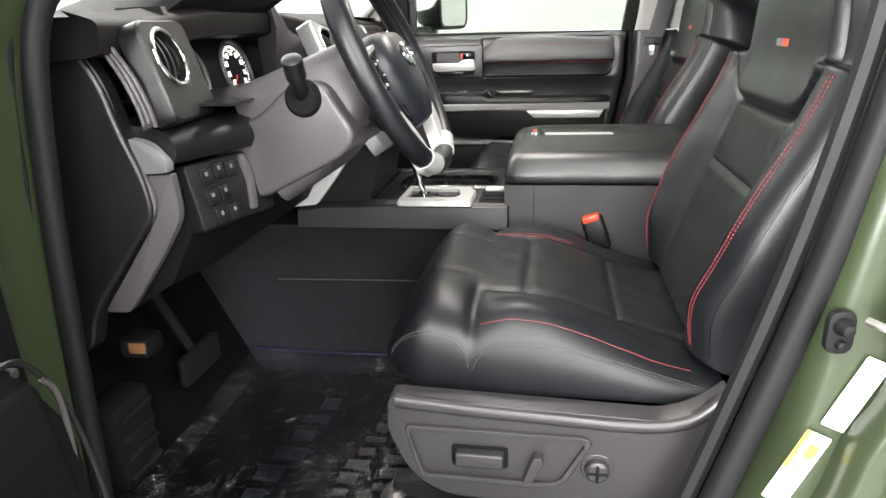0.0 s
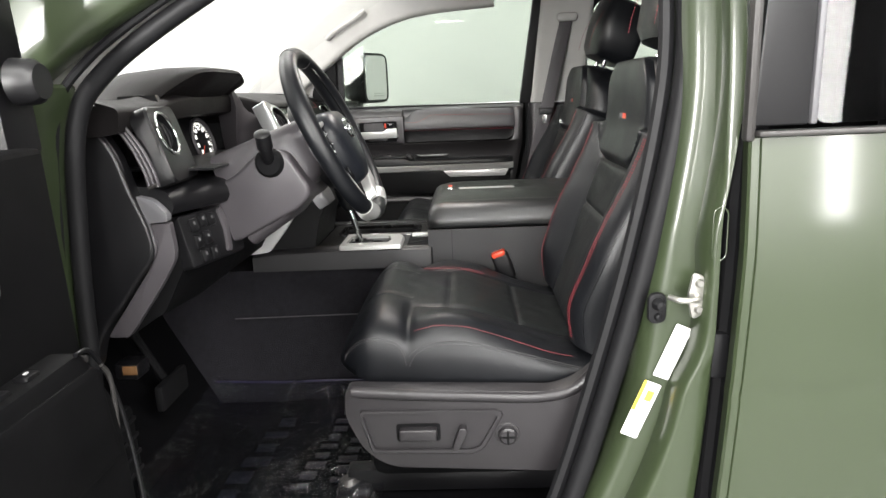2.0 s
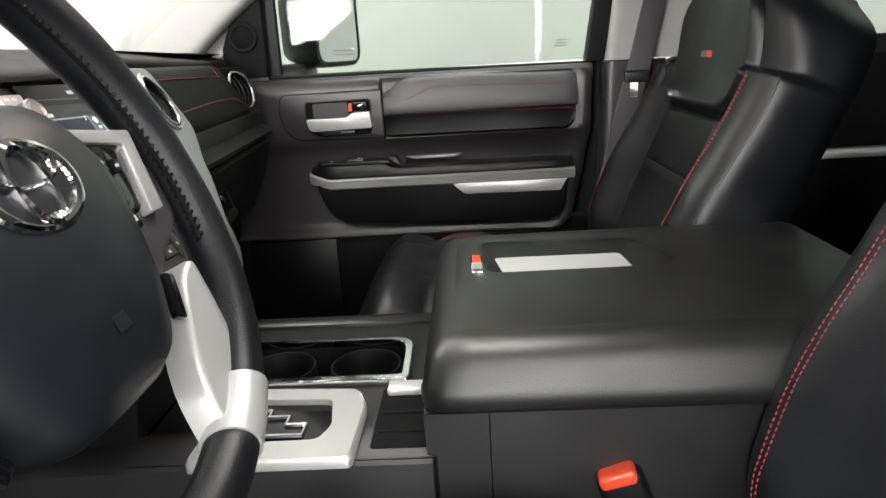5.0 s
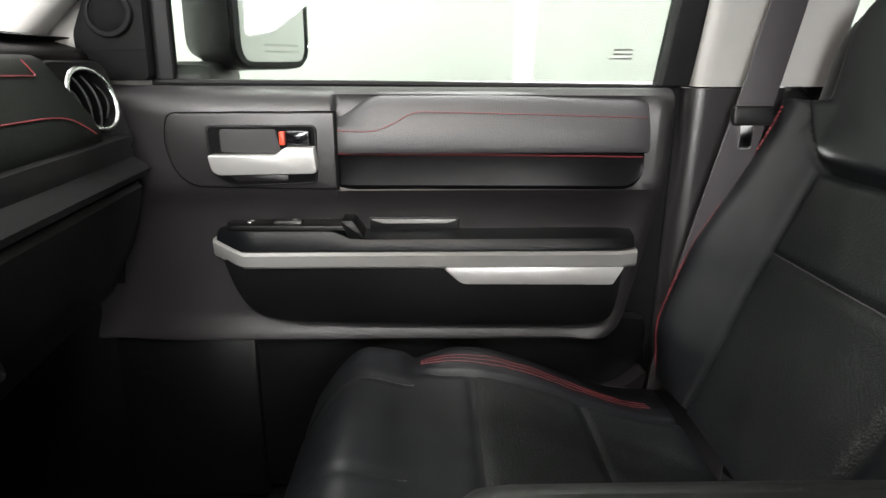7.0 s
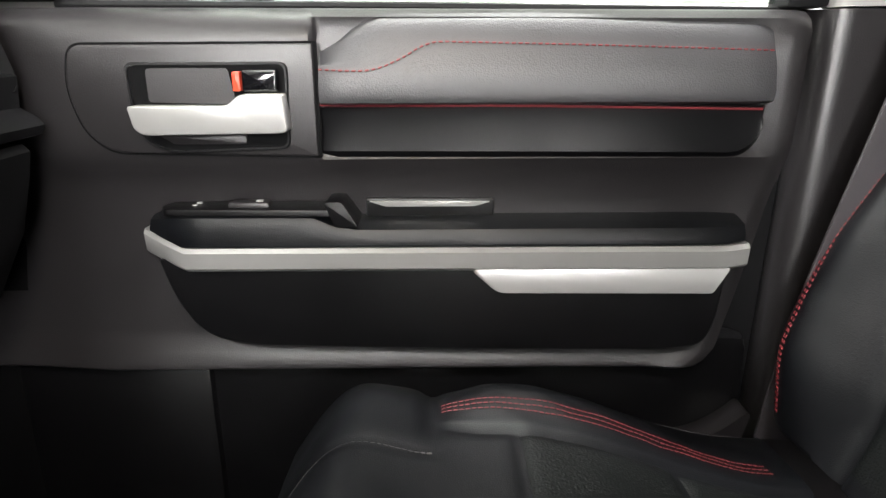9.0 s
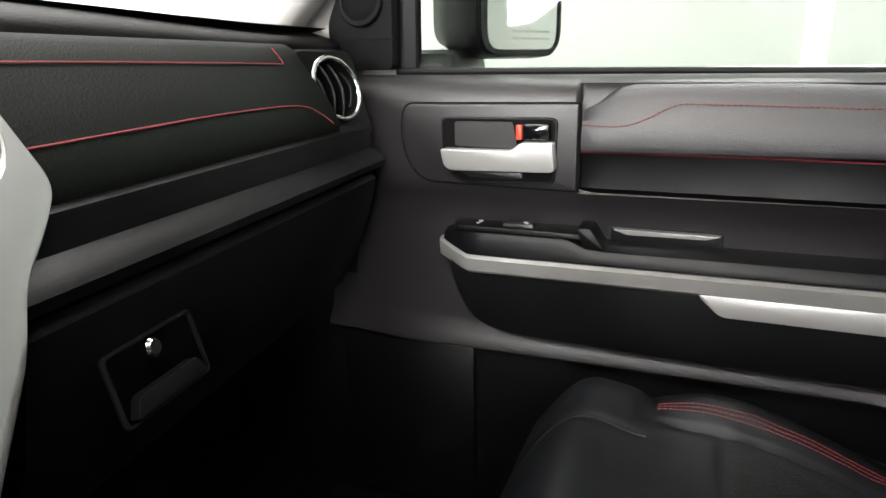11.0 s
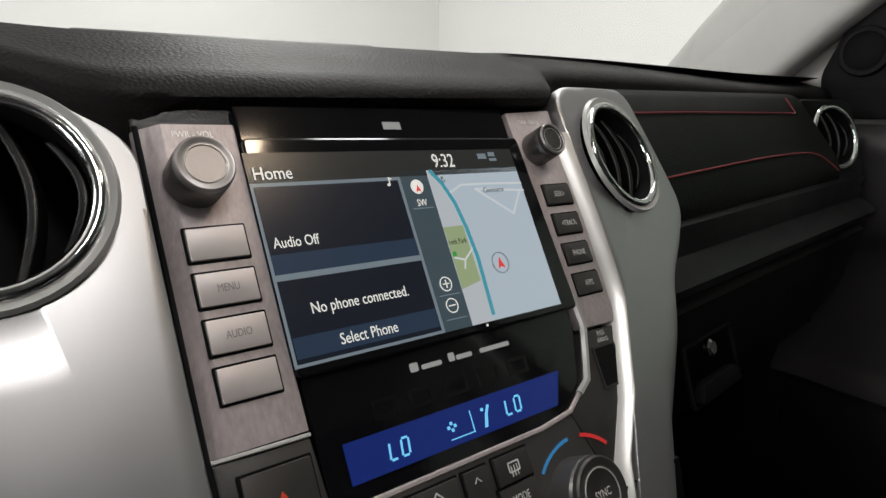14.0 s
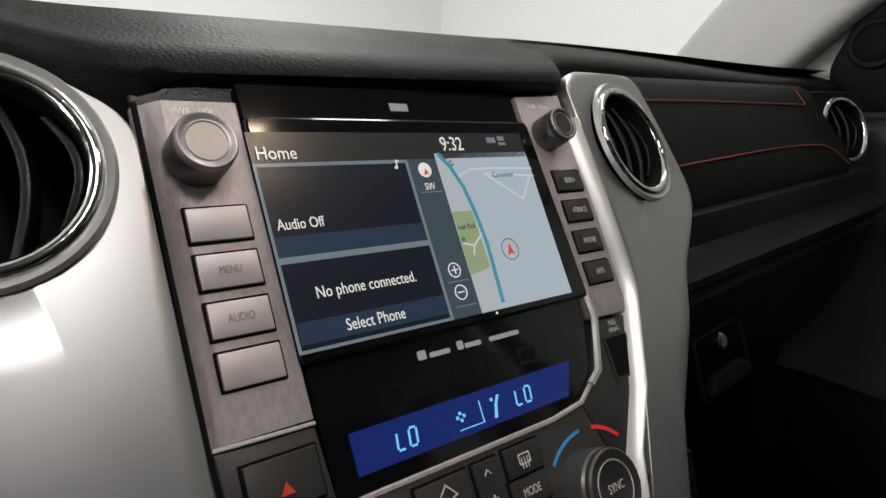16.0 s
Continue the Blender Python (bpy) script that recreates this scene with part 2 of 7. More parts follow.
def rbox(centre, size, r=0.004, seg=2, m=None):
    bm = bmesh.new()
    bmesh.ops.create_cube(bm, size=1)
    bmesh.ops.scale(bm, vec=size, verts=bm.verts)
    if r > 0:
        bmesh.ops.bevel(bm, geom=bm.edges[:], offset=min(r, min(size) * 0.49), segments=seg, profile=0.5, affect="EDGES")
    bmesh.ops.translate(bm, vec=centre, verts=bm.verts)
    if m is not None:
        bm.transform(m)
    return bm


def fillet(pts, r, n=5):
    """Rounds the corners of a closed outline; r is one radius or one for each corner."""
    out, k = [], len(pts)
    rs = r if isinstance(r, (list, tuple)) else [r] * k
    for i in range(k):
        p, a, b = Vector(pts[i]), Vector(pts[i - 1]), Vector(pts[(i + 1) % k])
        da, db = a - p, b - p
        d = min(rs[i], da.length * 0.49, db.length * 0.49)
        if d < 1e-5:
            out.append(p)
            continue
        s, e = p + da.normalized() * d, p + db.normalized() * d
        for j in range(n + 1):
            t = j / n
            out.append(s * (1 - t) ** 2 + p * 2 * t * (1 - t) + e * t * t)
    return [tuple(q) for q in out]


def plate(outline, depth, m, base=0.0, r=0.0, seg=2):
    """An outline in u, v, standing from w = base to w = base + depth, its front edge rounded by r."""
    bm = bmesh.new()
    vs = [bm.verts.new((p[0], p[1], base)) for p in outline]
    f = bm.faces.new(vs)
    got = bmesh.ops.extrude_face_region(bm, geom=[f])
    top = [g for g in got["geom"] if isinstance(g, bmesh.types.BMVert)]
    bmesh.ops.translate(bm, vec=(0, 0, depth), verts=top)
    if r > 0:
        edges = [e for e in bm.edges if all(abs(v.co.z - base - depth) < 1e-7 for v in e.verts)]
        bmesh.ops.bevel(bm, geom=edges, offset=min(r, abs(depth) * 0.9), segments=seg, profile=0.5, affect="EDGES", clamp_overlap=True)
    bm.transform(m)
    return bm


def rect(u0, v0, u1, v1):
    return [(u0, v0), (u1, v0), (u1, v1), (u0, v1)]


def frame_plate(outer, inner, depth, m, base=0.0, r=0.0):
    """A ring between two outlines with the same number of points."""
    bm = bmesh.new()
    n = len(outer)
    rings = []
    for z, o in ((base, outer), (base + depth - r, outer), (base + depth, None), (base + depth, inner), (base, inner)):
        if o is None:
            o = [(a[0] + (b[0] - a[0]) * r / max(1e-6, math.hypot(b[0] - a[0], b[1] - a[1])), a[1] + (b[1] - a[1]) * r / max(1e-6, math.hypot(b[0] - a[0], b[1] - a[1]))) for a, b in zip(outer, inner)]
        rings.append([bm.verts.new((p[0], p[1], z)) for p in o])
    for a, b in zip(rings, rings[1:] + rings[:1]):
        for i in range(n):
            bm.faces.new((a[i], a[(i + 1) % n], b[(i + 1) % n], b[i]))
    bm.transform(m)
    return bm


def holed(outline, r, depth, m, base=0.0, bevel=0.0, n=64):
    """A panel of any outline with a round hole of radius r at its origin."""
    outer, inner = [], []
    for i in range(n):
        a = 2 * math.pi * i / n
        d = (math.cos(a), math.sin(a))
        far = 9.0
        for p, q in zip(outline, outline[1:] + outline[:1]):
            bx, by = q[0] - p[0], q[1] - p[1]
            den = d[0] * by - d[1] * bx
            if abs(den) > 1e-9:
                t, k = (p[0] * by - p[1] * bx) / den, (p[0] * d[1] - p[1] * d[0]) / den
                if t > 0 and -1e-6 <= k <= 1 + 1e-6:
                    far = min(far, t)
        outer.append((far * d[0], far * d[1]))
        inner.append((r * d[0], r * d[1]))
    return frame_plate(outer, inner, depth, m, base, bevel)


def smooth(pts, n=6, closed=False):
    """A smooth way through the points."""
    p = [Vector(q) for q in pts]
    k = len(p)
    out = []
    for i in range(k if closed else k - 1):
        a = p[(i - 1) % k] if closed or i > 0 else p[0]
        b, c = p[i], p[(i + 1) % k]
        d = p[(i + 2) % k] if closed or i + 2 < k else p[-1]
        for j in range(n):
            t = j / n
            out.append(0.5 * ((2 * b) + (c - a) * t + (2 * a - 5 * b + 4 * c - d) * t * t + (3 * b - a - 3 * c + d) * t ** 3))
    if not closed:
        out.append(p[-1])
    return out


def loft(rings, closed=True, cap=True, loop=False):
    bm = bmesh.new()
    vs = [[bm.verts.new(p) for p in ring] for ring in rings]
    n = len(vs[0])
    pairs = list(zip(vs, vs[1:])) + ([(vs[-1], vs[0])] if loop else [])
    for a, b in pairs:
        for i in range(n if closed else n - 1):
            bm.faces.new((a[i], a[(i + 1) % n], b[(i + 1) % n], b[i]))
    if cap and closed and not loop:
        bm.faces.new(vs[0])
        bm.faces.new(list(reversed(vs[-1])))
    return bm


def tube(path, r, n=8, closed=False, squash=1.0):
    path = [Vector(p) for p in path]
    rings, k = [], len(path)
    ref = None
    for i, p in enumerate(path):
        a = path[i - 1] if closed or i else path[0]
        b = path[(i + 1) % k] if closed or i + 1 < k else path[-1]
        t = (b - a).normalized()
        if ref is None:
            ref = Vector((0, 0, 1)) if abs(t.z) < 0.9 else Vector((1, 0, 0))
        s = t.cross(ref).normalized()
        ref = s.cross(t).normalized()
        rr = r[i] if isinstance(r, (list, tuple)) else r
        rings.append([p + (s * math.cos(2 * math.pi * j / n) + ref * math.sin(2 * math.pi * j / n) * squash) * rr for j in range(n)])
    return loft(rings, loop=closed)


def lathe(profile, m, n=32):
    """profile: radius and height pairs round the w axis of m."""
    rings = [[(r * math.cos(2 * math.pi * j / n), r * math.sin(2 * math.pi * j / n), h) for j in range(n)] for r, h in profile]
    bm = loft(rings, cap=False)
    bm.transform(m)
    return bm


def ring(radius, thick, m, n=40, k=10, squash=1.0):
    bm = bmesh.new()
    vs = []
    for i in range(n):
        a = 2 * math.pi * i / n
        vs.append([bm.verts.new(((radius + thick * math.cos(b)) * math.cos(a), (radius + thick * math.cos(b)) * math.sin(a), thick * squash * math.sin(b))) for b in [2 * math.pi * j / k for j in range(k)]])
    for i in range(n):
        for j in range(k):
            bm.faces.new((vs[i][j], vs[(i + 1) % n][j], vs[(i + 1) % n][(j + 1) % k], vs[i][(j + 1) % k]))
    bm.transform(m)
    return bm


def dashes(path, r, step=0.005, gap=0.0015):
    """A line of single stitches along a path, one mesh."""
    path = [Vector(p) for p in path]
    bm = bmesh.new()
    acc, start = 0.0, path[0]
    for a, b in zip(path, path[1:]):
        length = (b - a).length
        pos = 0.0
        while pos < length - 1e-6:
            take = min(step - acc, length - pos)
            pos += take
            acc += take
            if acc >= step - 1e-6:
                end = a + (b - a) * (pos / length)
                d = end - start
                if d.length > gap * 1.2:
                    e = start + d * (1 - gap / d.length)
                    add(bm, tube([start, (start + e) / 2, e], [r * 0.7, r, r * 0.7], 5))
                start, acc = end, 0.0
    return bm


def lettering(text, size, m, depth=0.0002, align="LEFT", squeeze=1.0):
    cu = bpy.data.curves.new("text", "FONT")
    cu.body, cu.size, cu.align_x, cu.extrude, cu.resolution_u = text, size, align, depth, 3
    ob = new("text", cu)
    bpy.context.view_layer.update()
    me = bpy.data.meshes.new_from_object(ob.evaluated_get(bpy.context.evaluated_depsgraph_get()))
    bpy.data.objects.remove(ob)
    bm = bmesh.new()
    bm.from_mesh(me)
    bpy.data.meshes.remove(me)
    bm.transform(m @ Matrix.Diagonal((squeeze, 1, 1, 1)))
    return bm


def at(m, u, v, w=0.0, turn=0.0):
    return m @ Matrix.Translation((u, v, w)) @ Matrix.Rotation(radians(turn), 4, "Z")


def clamp(a):
    return max(0.0, min(1.0, a))


def ease(a, b, x):
    t = clamp((x - a) / (b - a))
    return t * t * (3 - 2 * t)


def bell(x, c, w):
    return math.exp(-((x - c) / w) ** 2)

# ---- the studio ----
RX0, RX1, RY0, RY1, RZ = -5.2, 5.5, -4.4, 3.4, 3.6
FLOOR = 0.70   # the cab's floor above the ground


def slab(name, centre, size, mat, label, category):
    return tagged(part(name, rbox(centre, size, 0), mat), label, category, kind="structure")


slab("ground", (0.15, -0.5, -0.05), (11.1, 8.2, 0.1), GROUND, "smooth grey studio floor under the truck", "floor")
slab("wall_front", (RX0 - 0.1, -0.5, 1.8), (0.2, 8.2, 3.6), WALL, "plain white studio wall ahead of the truck", "wall")
slab("wall_back", (RX1 + 0.1, -0.5, 1.8), (0.2, 8.2, 3.6), WALL_GREY, "unseen dark grey wall added behind the truck to cut reflected light", "wall")
slab("wall_passenger_side", (0.15, RY1 + 0.1, 1.8), (10.7, 0.2, 3.6), WALL, "plain white studio wall beside the passenger door", "wall")
slab("wall_driver_side", (0.15, RY0 - 0.1, 1.8), (10.7, 0.2, 3.6), WALL_GREY, "unseen dark grey wall added beside the driver door to cut reflected light", "wall")
slab("ceiling", (0.15, -0.5, RZ + 0.05), (11.1, 8.2, 0.1), WALL, "plain white studio ceiling", "ceiling")

# ---- the cab shell ----
cab = thing("truck_cab", (0, 0, 0.0), "army green crew cab body of a pickup truck", "truck cab", kind="structure")
# Floor, firewall and toe board take the carpet with the shade in it.
part("cab_floor", rbox((-0.15, 0, FLOOR - 0.04), (1.9, 1.62, 0.08), 0.01), LINER, cab, "black floor carpet with the footwell's shade in its colour")
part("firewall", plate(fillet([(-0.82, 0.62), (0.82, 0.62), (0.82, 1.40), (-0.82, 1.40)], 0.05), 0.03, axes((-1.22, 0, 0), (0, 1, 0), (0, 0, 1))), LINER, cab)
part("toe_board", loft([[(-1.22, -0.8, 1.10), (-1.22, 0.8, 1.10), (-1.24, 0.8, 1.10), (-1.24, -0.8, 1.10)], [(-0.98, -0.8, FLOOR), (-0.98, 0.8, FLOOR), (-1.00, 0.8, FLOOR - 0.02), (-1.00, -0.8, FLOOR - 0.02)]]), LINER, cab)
part("roof", loft([[(x, y, z + 0.02 * math.cos(y)) for x, y, z in ((x, -0.70, 1.80), (x, -0.64, 1.86), (x, 0, 1.89), (x, 0.64, 1.86), (x, 0.70, 1.80), (x, 0.62, 1.83), (x, 0, 1.855), (x, -0.62, 1.83))] for x in (-0.62, -0.2, 0.6, 1.45, 1.6)]), TRIM_LIGHT, cab, "light grey headliner under the roof")
part("roof_skin", loft([[(x, -0.78, 1.83), (x, -0.70, 1.905), (x, 0, 1.945), (x, 0.70, 1.905), (x, 0.78, 1.83), (x, 0.73, 1.84), (x, 0.66, 1.895), (x, 0, 1.925), (x, -0.66, 1.895), (x, -0.73, 1.84)] for x in (-0.60, -0.2, 0.6, 1.45, 1.58)]), PAINT, cab, "army green roof panel")
# Near-black sheet closes the cab; the dark rear interior is its colour.
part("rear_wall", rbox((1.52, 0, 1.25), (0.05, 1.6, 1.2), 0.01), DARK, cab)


def pillar(name, low, high, wide, deep, mat, label=""):
    """A post between two points: wide along x, deep along y, rounded."""
    rings = []
    for i in range(7):
        t = i / 6
        c = Vector(low).lerp(Vector(high), t)
        o = fillet([(-wide / 2, -deep / 2), (wide / 2, -deep / 2), (wide / 2, deep / 2), (-wide / 2, deep / 2)], min(wide, deep) * 0.4, 3)
        rings.append([(c.x + a, c.y + b, c.z) for a, b in o])
    return part(name, loft(rings), mat, cab, label)


# the passenger side
def strip(name, pts, width, thick, mat, parent, label="", up=(0, 0, 1)):
    """A flat rounded band along a smooth line; width lies along `up`."""
    up = Vector(up).normalized()
    rings = []
    way = [Vector(p) for p in pts]
    for i, p in enumerate(way):
        t = (way[min(i + 1, len(way) - 1)] - way[max(i - 1, 0)]).normalized()
        a = (up - t * up.dot(t)).normalized()
        b = t.cross(a)
        o = fillet(rect(-width / 2, -thick / 2, width / 2, thick / 2), min(width, thick) * 0.35, 3)
        rings.append([p + a * q[0] + b * q[1] for q in o])
    return part(name, loft(rings), mat, parent, label)


AP = smooth([(-1.30, 0.79, 1.29), (-1.10, 0.77, 1.47), (-1.00, 0.76, 1.565), (-0.85, 0.745, 1.68), (-0.70, 0.72, 1.775), (-0.50, 0.69, 1.84), (-0.2, 0.66, 1.86)], 4)
AP = [p + Vector((-0.64, 0.1, 0.76)) * -0.016 for p in AP]
strip("pillar_trim", AP, 0.155, 0.06, TRIM_LIGHT, cab, "light grey windscreen pillar trim", up=(0.64, -0.1, -0.76))
part("pillar_foot", plate([(-1.08, 1.42), (-0.785, 1.42), (-0.785, 1.72), (-0.85, 1.69)], 0.012, side(0.808)), TRIM_LIGHT, cab)
handle = smooth([(-0.80, 0.69, 1.690), (-0.765, 0.668, 1.712), (-0.68, 0.645, 1.755), (-0.655, 0.66, 1.775)], 5)
part("grab_handle", tube(handle, 0.013, 10, squash=0.7), TRIM_LIGHT, cab, "light grey grab handle on the pillar")
strip("door_frame_top", smooth([(-0.80, 0.80, 1.66), (-0.66, 0.785, 1.79), (-0.50, 0.77, 1.845), (0.0, 0.755, 1.862)], 5), 0.05, 0.035, RUBBER, cab, up=(0.5, 0, -0.8))
pillar("b_pillar_trim", (0.045, 0.765, 1.43), (0.085, 0.70, 1.83), 0.19, 0.05, TRIM_LIGHT, "light grey centre pillar trim")
pillar("b_pillar_lower", (-0.005, 0.775, FLOOR), (0.012, 0.772, 1.428), 0.14, 0.06, DOOR_PLASTIC, "black lower centre pillar trim")
part("rear_roof_rail", rbox((0.8, 0.72, 1.82), (1.45, 0.06, 0.07), 0.02), TRIM_LIGHT, cab)
part("door_gap_seal", plate([(-0.14, 0.72), (0.02, 0.72), (0.04, 1.43), (-0.10, 1.43)], 0.02, side(0.81)), RUBBER, cab)
part("rocker_passenger", rbox((0.1, 0.80, FLOOR - 0.02), (2.1, 0.12, 0.20), 0.03), PLASTIC, cab)
part("kick_panel", rbox((-0.98, 0.775, 0.96), (0.30, 0.05, 0.56), 0.02), PLASTIC_MATT, cab, "black kick panel by the footwell")

# the rear passenger door
rear_door = thing("rear_door", (0.6, 0.8, FLOOR), "closed black rear passenger door panel with silver armrest strip", "door", kind="structure")
part("door_panel", rbox((0.60, 0.80, 1.06), (1.02, 0.05, 0.74), 0.02), PLASTIC_MATT, rear_door)
part("outer_skin", rbox((0.60, 0.862, 0.97), (1.02, 0.05, 0.88), 0.02), PAINT, rear_door)
part("armrest_strip", rbox((0.62, 0.755, 1.20), (0.62, 0.03, 0.022), 0.006), SILVER, rear_door, "satin silver armrest strip")
part("window_frame", frame_plate(fillet([(0.10, 1.41), (1.10, 1.41), (1.05, 1.82), (0.16, 1.82)], 0.05), fillet([(0.15, 1.45), (1.04, 1.45), (1.00, 1.79), (0.19, 1.79)], 0.05), 0.03, side(0.80)), RUBBER, rear_door)
o = part("window_pane", plate(fillet([(0.15, 1.45), (1.04, 1.45), (1.00, 1.79), (0.19, 1.79)], 0.05), 0.004, side(0.79)), PANE, rear_door)
o.visible_shadow = False
# Near-black sheet again, for the shaded rear corner.
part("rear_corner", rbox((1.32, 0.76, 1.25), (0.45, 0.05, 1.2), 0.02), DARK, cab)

# windscreen
wind = [[(-1.20 + 0.62 * i / 8 - 0.10 * math.cos(y * 1.6) + 0.06, y, 1.44 + 0.385 * i / 8 + 0.02 * math.sin(math.pi * i / 8)) for y in [-0.80 + 0.2 * j for j in range(9)]] for i in range(9)]
o = tagged(part("window_1", loft(wind, closed=False), WINDSHIELD), "clear raked windscreen above the dashboard", "windscreen", kind="structure")
o.visible_shadow = False

# the driver side: hinge pillar, screen pillar, centre pillar, sill
hinge_out = [(-1.30, 0.40), (-0.945, 0.40), (-0.935, 0.85), (-0.925, 1.15), (-0.915, 1.30), (-0.895, 1.45), (-0.86, 1.52), (-0.99, 1.50), (-1.30, 1.42)]
part("hinge_pillar", plate(fillet(hinge_out, 0.02, 3), 0.11, side(-0.83), r=0.02), PAINT, cab, "army green hinge pillar of the door opening")
# Dark raised discs standing for two plugged holes in the pillar.
for hx, hz in ((-0.960, 1.385), (-0.965, 1.290)):
    part("hinge_hole_plug", lathe([(0.0001, 0.004), (0.010, 0.004), (0.014, 0.001), (0.016, 0.0)], axes((hx + 0.035, -0.9405, hz), (1, 0, 0), (0, 0, 1)), 18), RUBBER, cab)
part("front_fender", rbox((-1.36, -0.985, 1.02), (0.94, 0.07, 0.85), 0.02), PAINT, cab, "army green front wing")
SP = smooth([(-1.06, -0.86, 1.46), (-0.93, -0.86, 1.565), (-0.80, -0.85, 1.645), (-0.62, -0.83, 1.735), (-0.40, -0.79, 1.815), (0.0, -0.755, 1.85), (0.6, -0.75, 1.85)], 4)
strip("screen_pillar", SP, 0.115, 0.09, PAINT, cab, "army green screen pillar and roof rail", up=(0.55, 0.1, -0.83))
SPI = [p + Vector((0.018, 0.075, -0.022)) for p in SP]
strip("screen_pillar_trim", SPI, 0.075, 0.04, TRIM_LIGHT, cab, "light grey inner pillar trim", up=(0.55, 0.1, -0.83))
seal_a = smooth([(-0.945, -0.835, 0.58), (-0.931, -0.835, 0.81), (-0.914, -0.835, 1.10), (-0.898, -0.835, 1.29), (-0.872, -0.835, 1.455), (-0.818, -0.835, 1.53), (-0.69, -0.825, 1.615), (-0.50, -0.79, 1.72), (-0.3, -0.765, 1.79)], 5)
part("door_seal", tube(seal_a, 0.014, 10), RUBBER, cab, "black rubber door seal")
part("door_seal_lip", tube([p + Vector((-0.022, -0.012, 0.012)) for p in seal_a], 0.007, 8), RUBBER, cab)
seal_b = smooth([(-0.22, -0.815, 0.60), (-0.141, -0.815, 0.804), (-0.066, -0.815, 1.069), (-0.018, -0.815, 1.269), (0.016, -0.81, 1.458), (0.024, -0.795, 1.588), (0.016, -0.77, 1.75)], 6)
part("door_seal", tube(seal_b, 0.017, 10), RUBBER, cab, "black rubber door seal")
part("door_seal_lip", tube([p + Vector((-0.024, 0.02, 0.0)) for p in seal_b], 0.012, 8), RUBBER, cab)


RIDGE = ((1.85, 0.020), (1.36, 0.024), (1.21, 0.032), (1.11, 0.028), (1.06, 0.012), (1.016, -0.019), (0.95, -0.058), (0.85, -0.095), (0.45, -0.12))


def post_ring(z):
    """The centre pillar's section: a front band, a valley, a rounded ridge and a drop into the shut gap."""
    x0 = -0.20 + 0.155 * ease(0.50, 1.08, z) + 0.055 * ease(1.0, 1.5, z)
    y0 = -0.815 + 0.035 * ease(1.45, 1.75, z)
    for (z1, a), (z2, b) in zip(RIDGE, RIDGE[1:]):
        if z2 <= z <= z1:
            xr = b + (a - b) * (z - z2) / (z1 - z2)
    xr = max(xr, x0 + 0.045)
    xr += 0.005
    w = xr - 0.002 - x0
    xg = 0.060 - 0.10 * max(0.0, 1.12 - z) ** 1.3
    pts = [(x0, 0), (x0 + 0.10 * w, -0.018), (x0 + 0.30 * w, -0.0285), (x0 + 0.55 * w, -0.0300), (x0 + w, -0.0310)]
    for i in range(9):
        a = math.pi / 2 * i / 8
        pts.append((xr - 0.002 + 0.016 * (1 - math.cos(a)), -0.034 - 0.040 * math.sin(a)))
    pts += [(xr + 0.75 * (xg - xr), -0.0735), (xg - 0.006, -0.069), (xg, -0.058), (xg + 0.004, -0.030), (xg + 0.006, 0.0), (xg + 0.010, 0.06), (x0, 0.06)]
    return [(x, y0 + y, z) for x, y in pts]


part("b_pillar_driver", loft([post_ring(0.45 + 0.025 * i) for i in range(57)]), PAINT, cab, "army green centre pillar with pressed step", sharp=50)
part("rocker_driver", rbox((-0.55, -0.86, 0.55), (0.95, 0.14, 0.26), 0.03), PAINT, cab, "army green door sill")
part("sill_plate", rbox((-0.52, -0.77, 0.675), (0.90, 0.10, 0.03), 0.01), PLASTIC, cab, "black sill plate")
part("b_pillar_inner", rbox((0.085, -0.778, 1.07), (0.14, 0.03, 0.74), 0.012), PLASTIC, cab)
part("b_pillar_inner_trim", rbox((0.100, -0.772, 1.635), (0.14, 0.03, 0.39), 0.012), TRIM_LIGHT, cab, "light grey upper pillar trim")

part("plug_ring", tube([(0.052 + 0.010 * math.cos(a), -0.8875, 1.272 + 0.012 * math.sin(a) + (0.026 if math.sin(a) > 0 else -0.026)) for a in [2 * math.pi * (i + 0.5) / 24 for i in range(25)]], 0.0011, 6), PAINT, cab, "pressed oval on the pillar")

# striker, lamp switch and labels on the centre pillar
SM = axes((0.024, -0.872, 1.178), (1, 0.18, 0), (0, 0, 1))
striker = thing("door_striker", (0.024, -0.872, 1.178), "zinc plated door striker bolted to the pillar", "striker")
part("base_plate", plate(fillet([(-0.002, -0.036), (0.014, -0.03), (0.018, 0), (0.014, 0.03), (-0.002, 0.036), (-0.010, 0)], 0.008), 0.005, SM, r=0.0015), STEEL, striker)
part("loop", tube(smooth([tuple(SM @ Vector(q)) for q in ((0.004, 0.0, 0.004), (-0.004, 0.0, 0.020), (-0.030, 0.002, 0.022), (-0.038, 0.002, 0.004))], 5), 0.0045, 8), STEEL, striker)
for dz in (-0.02, 0.02):
    part("bolt", lathe([(0.0001, 0.010), (0.0045, 0.010), (0.0065, 0.007), (0.0065, 0.004)], at(SM, 0.006, dz), 12), STEEL, striker)
lamp = thing("door_lamp_switch", (-0.02, -0.855, 1.16), "black rubber door lamp switch on the pillar", "switch")
LM = axes((-0.021, -0.845, 1.152), (1, 0.1, 0), (0, 0, 1))
part("boot", plate(fillet(rect(-0.014, -0.024, 0.014, 0.024), 0.013), 0.008, LM, r=0.003), RUBBER, lamp)
part("button", lathe([(0.0001, 0.022), (0.006, 0.021), (0.009, 0.014), (0.010, 0.007)], at(LM, 0, 0.008), 16), RUBBER, lamp)
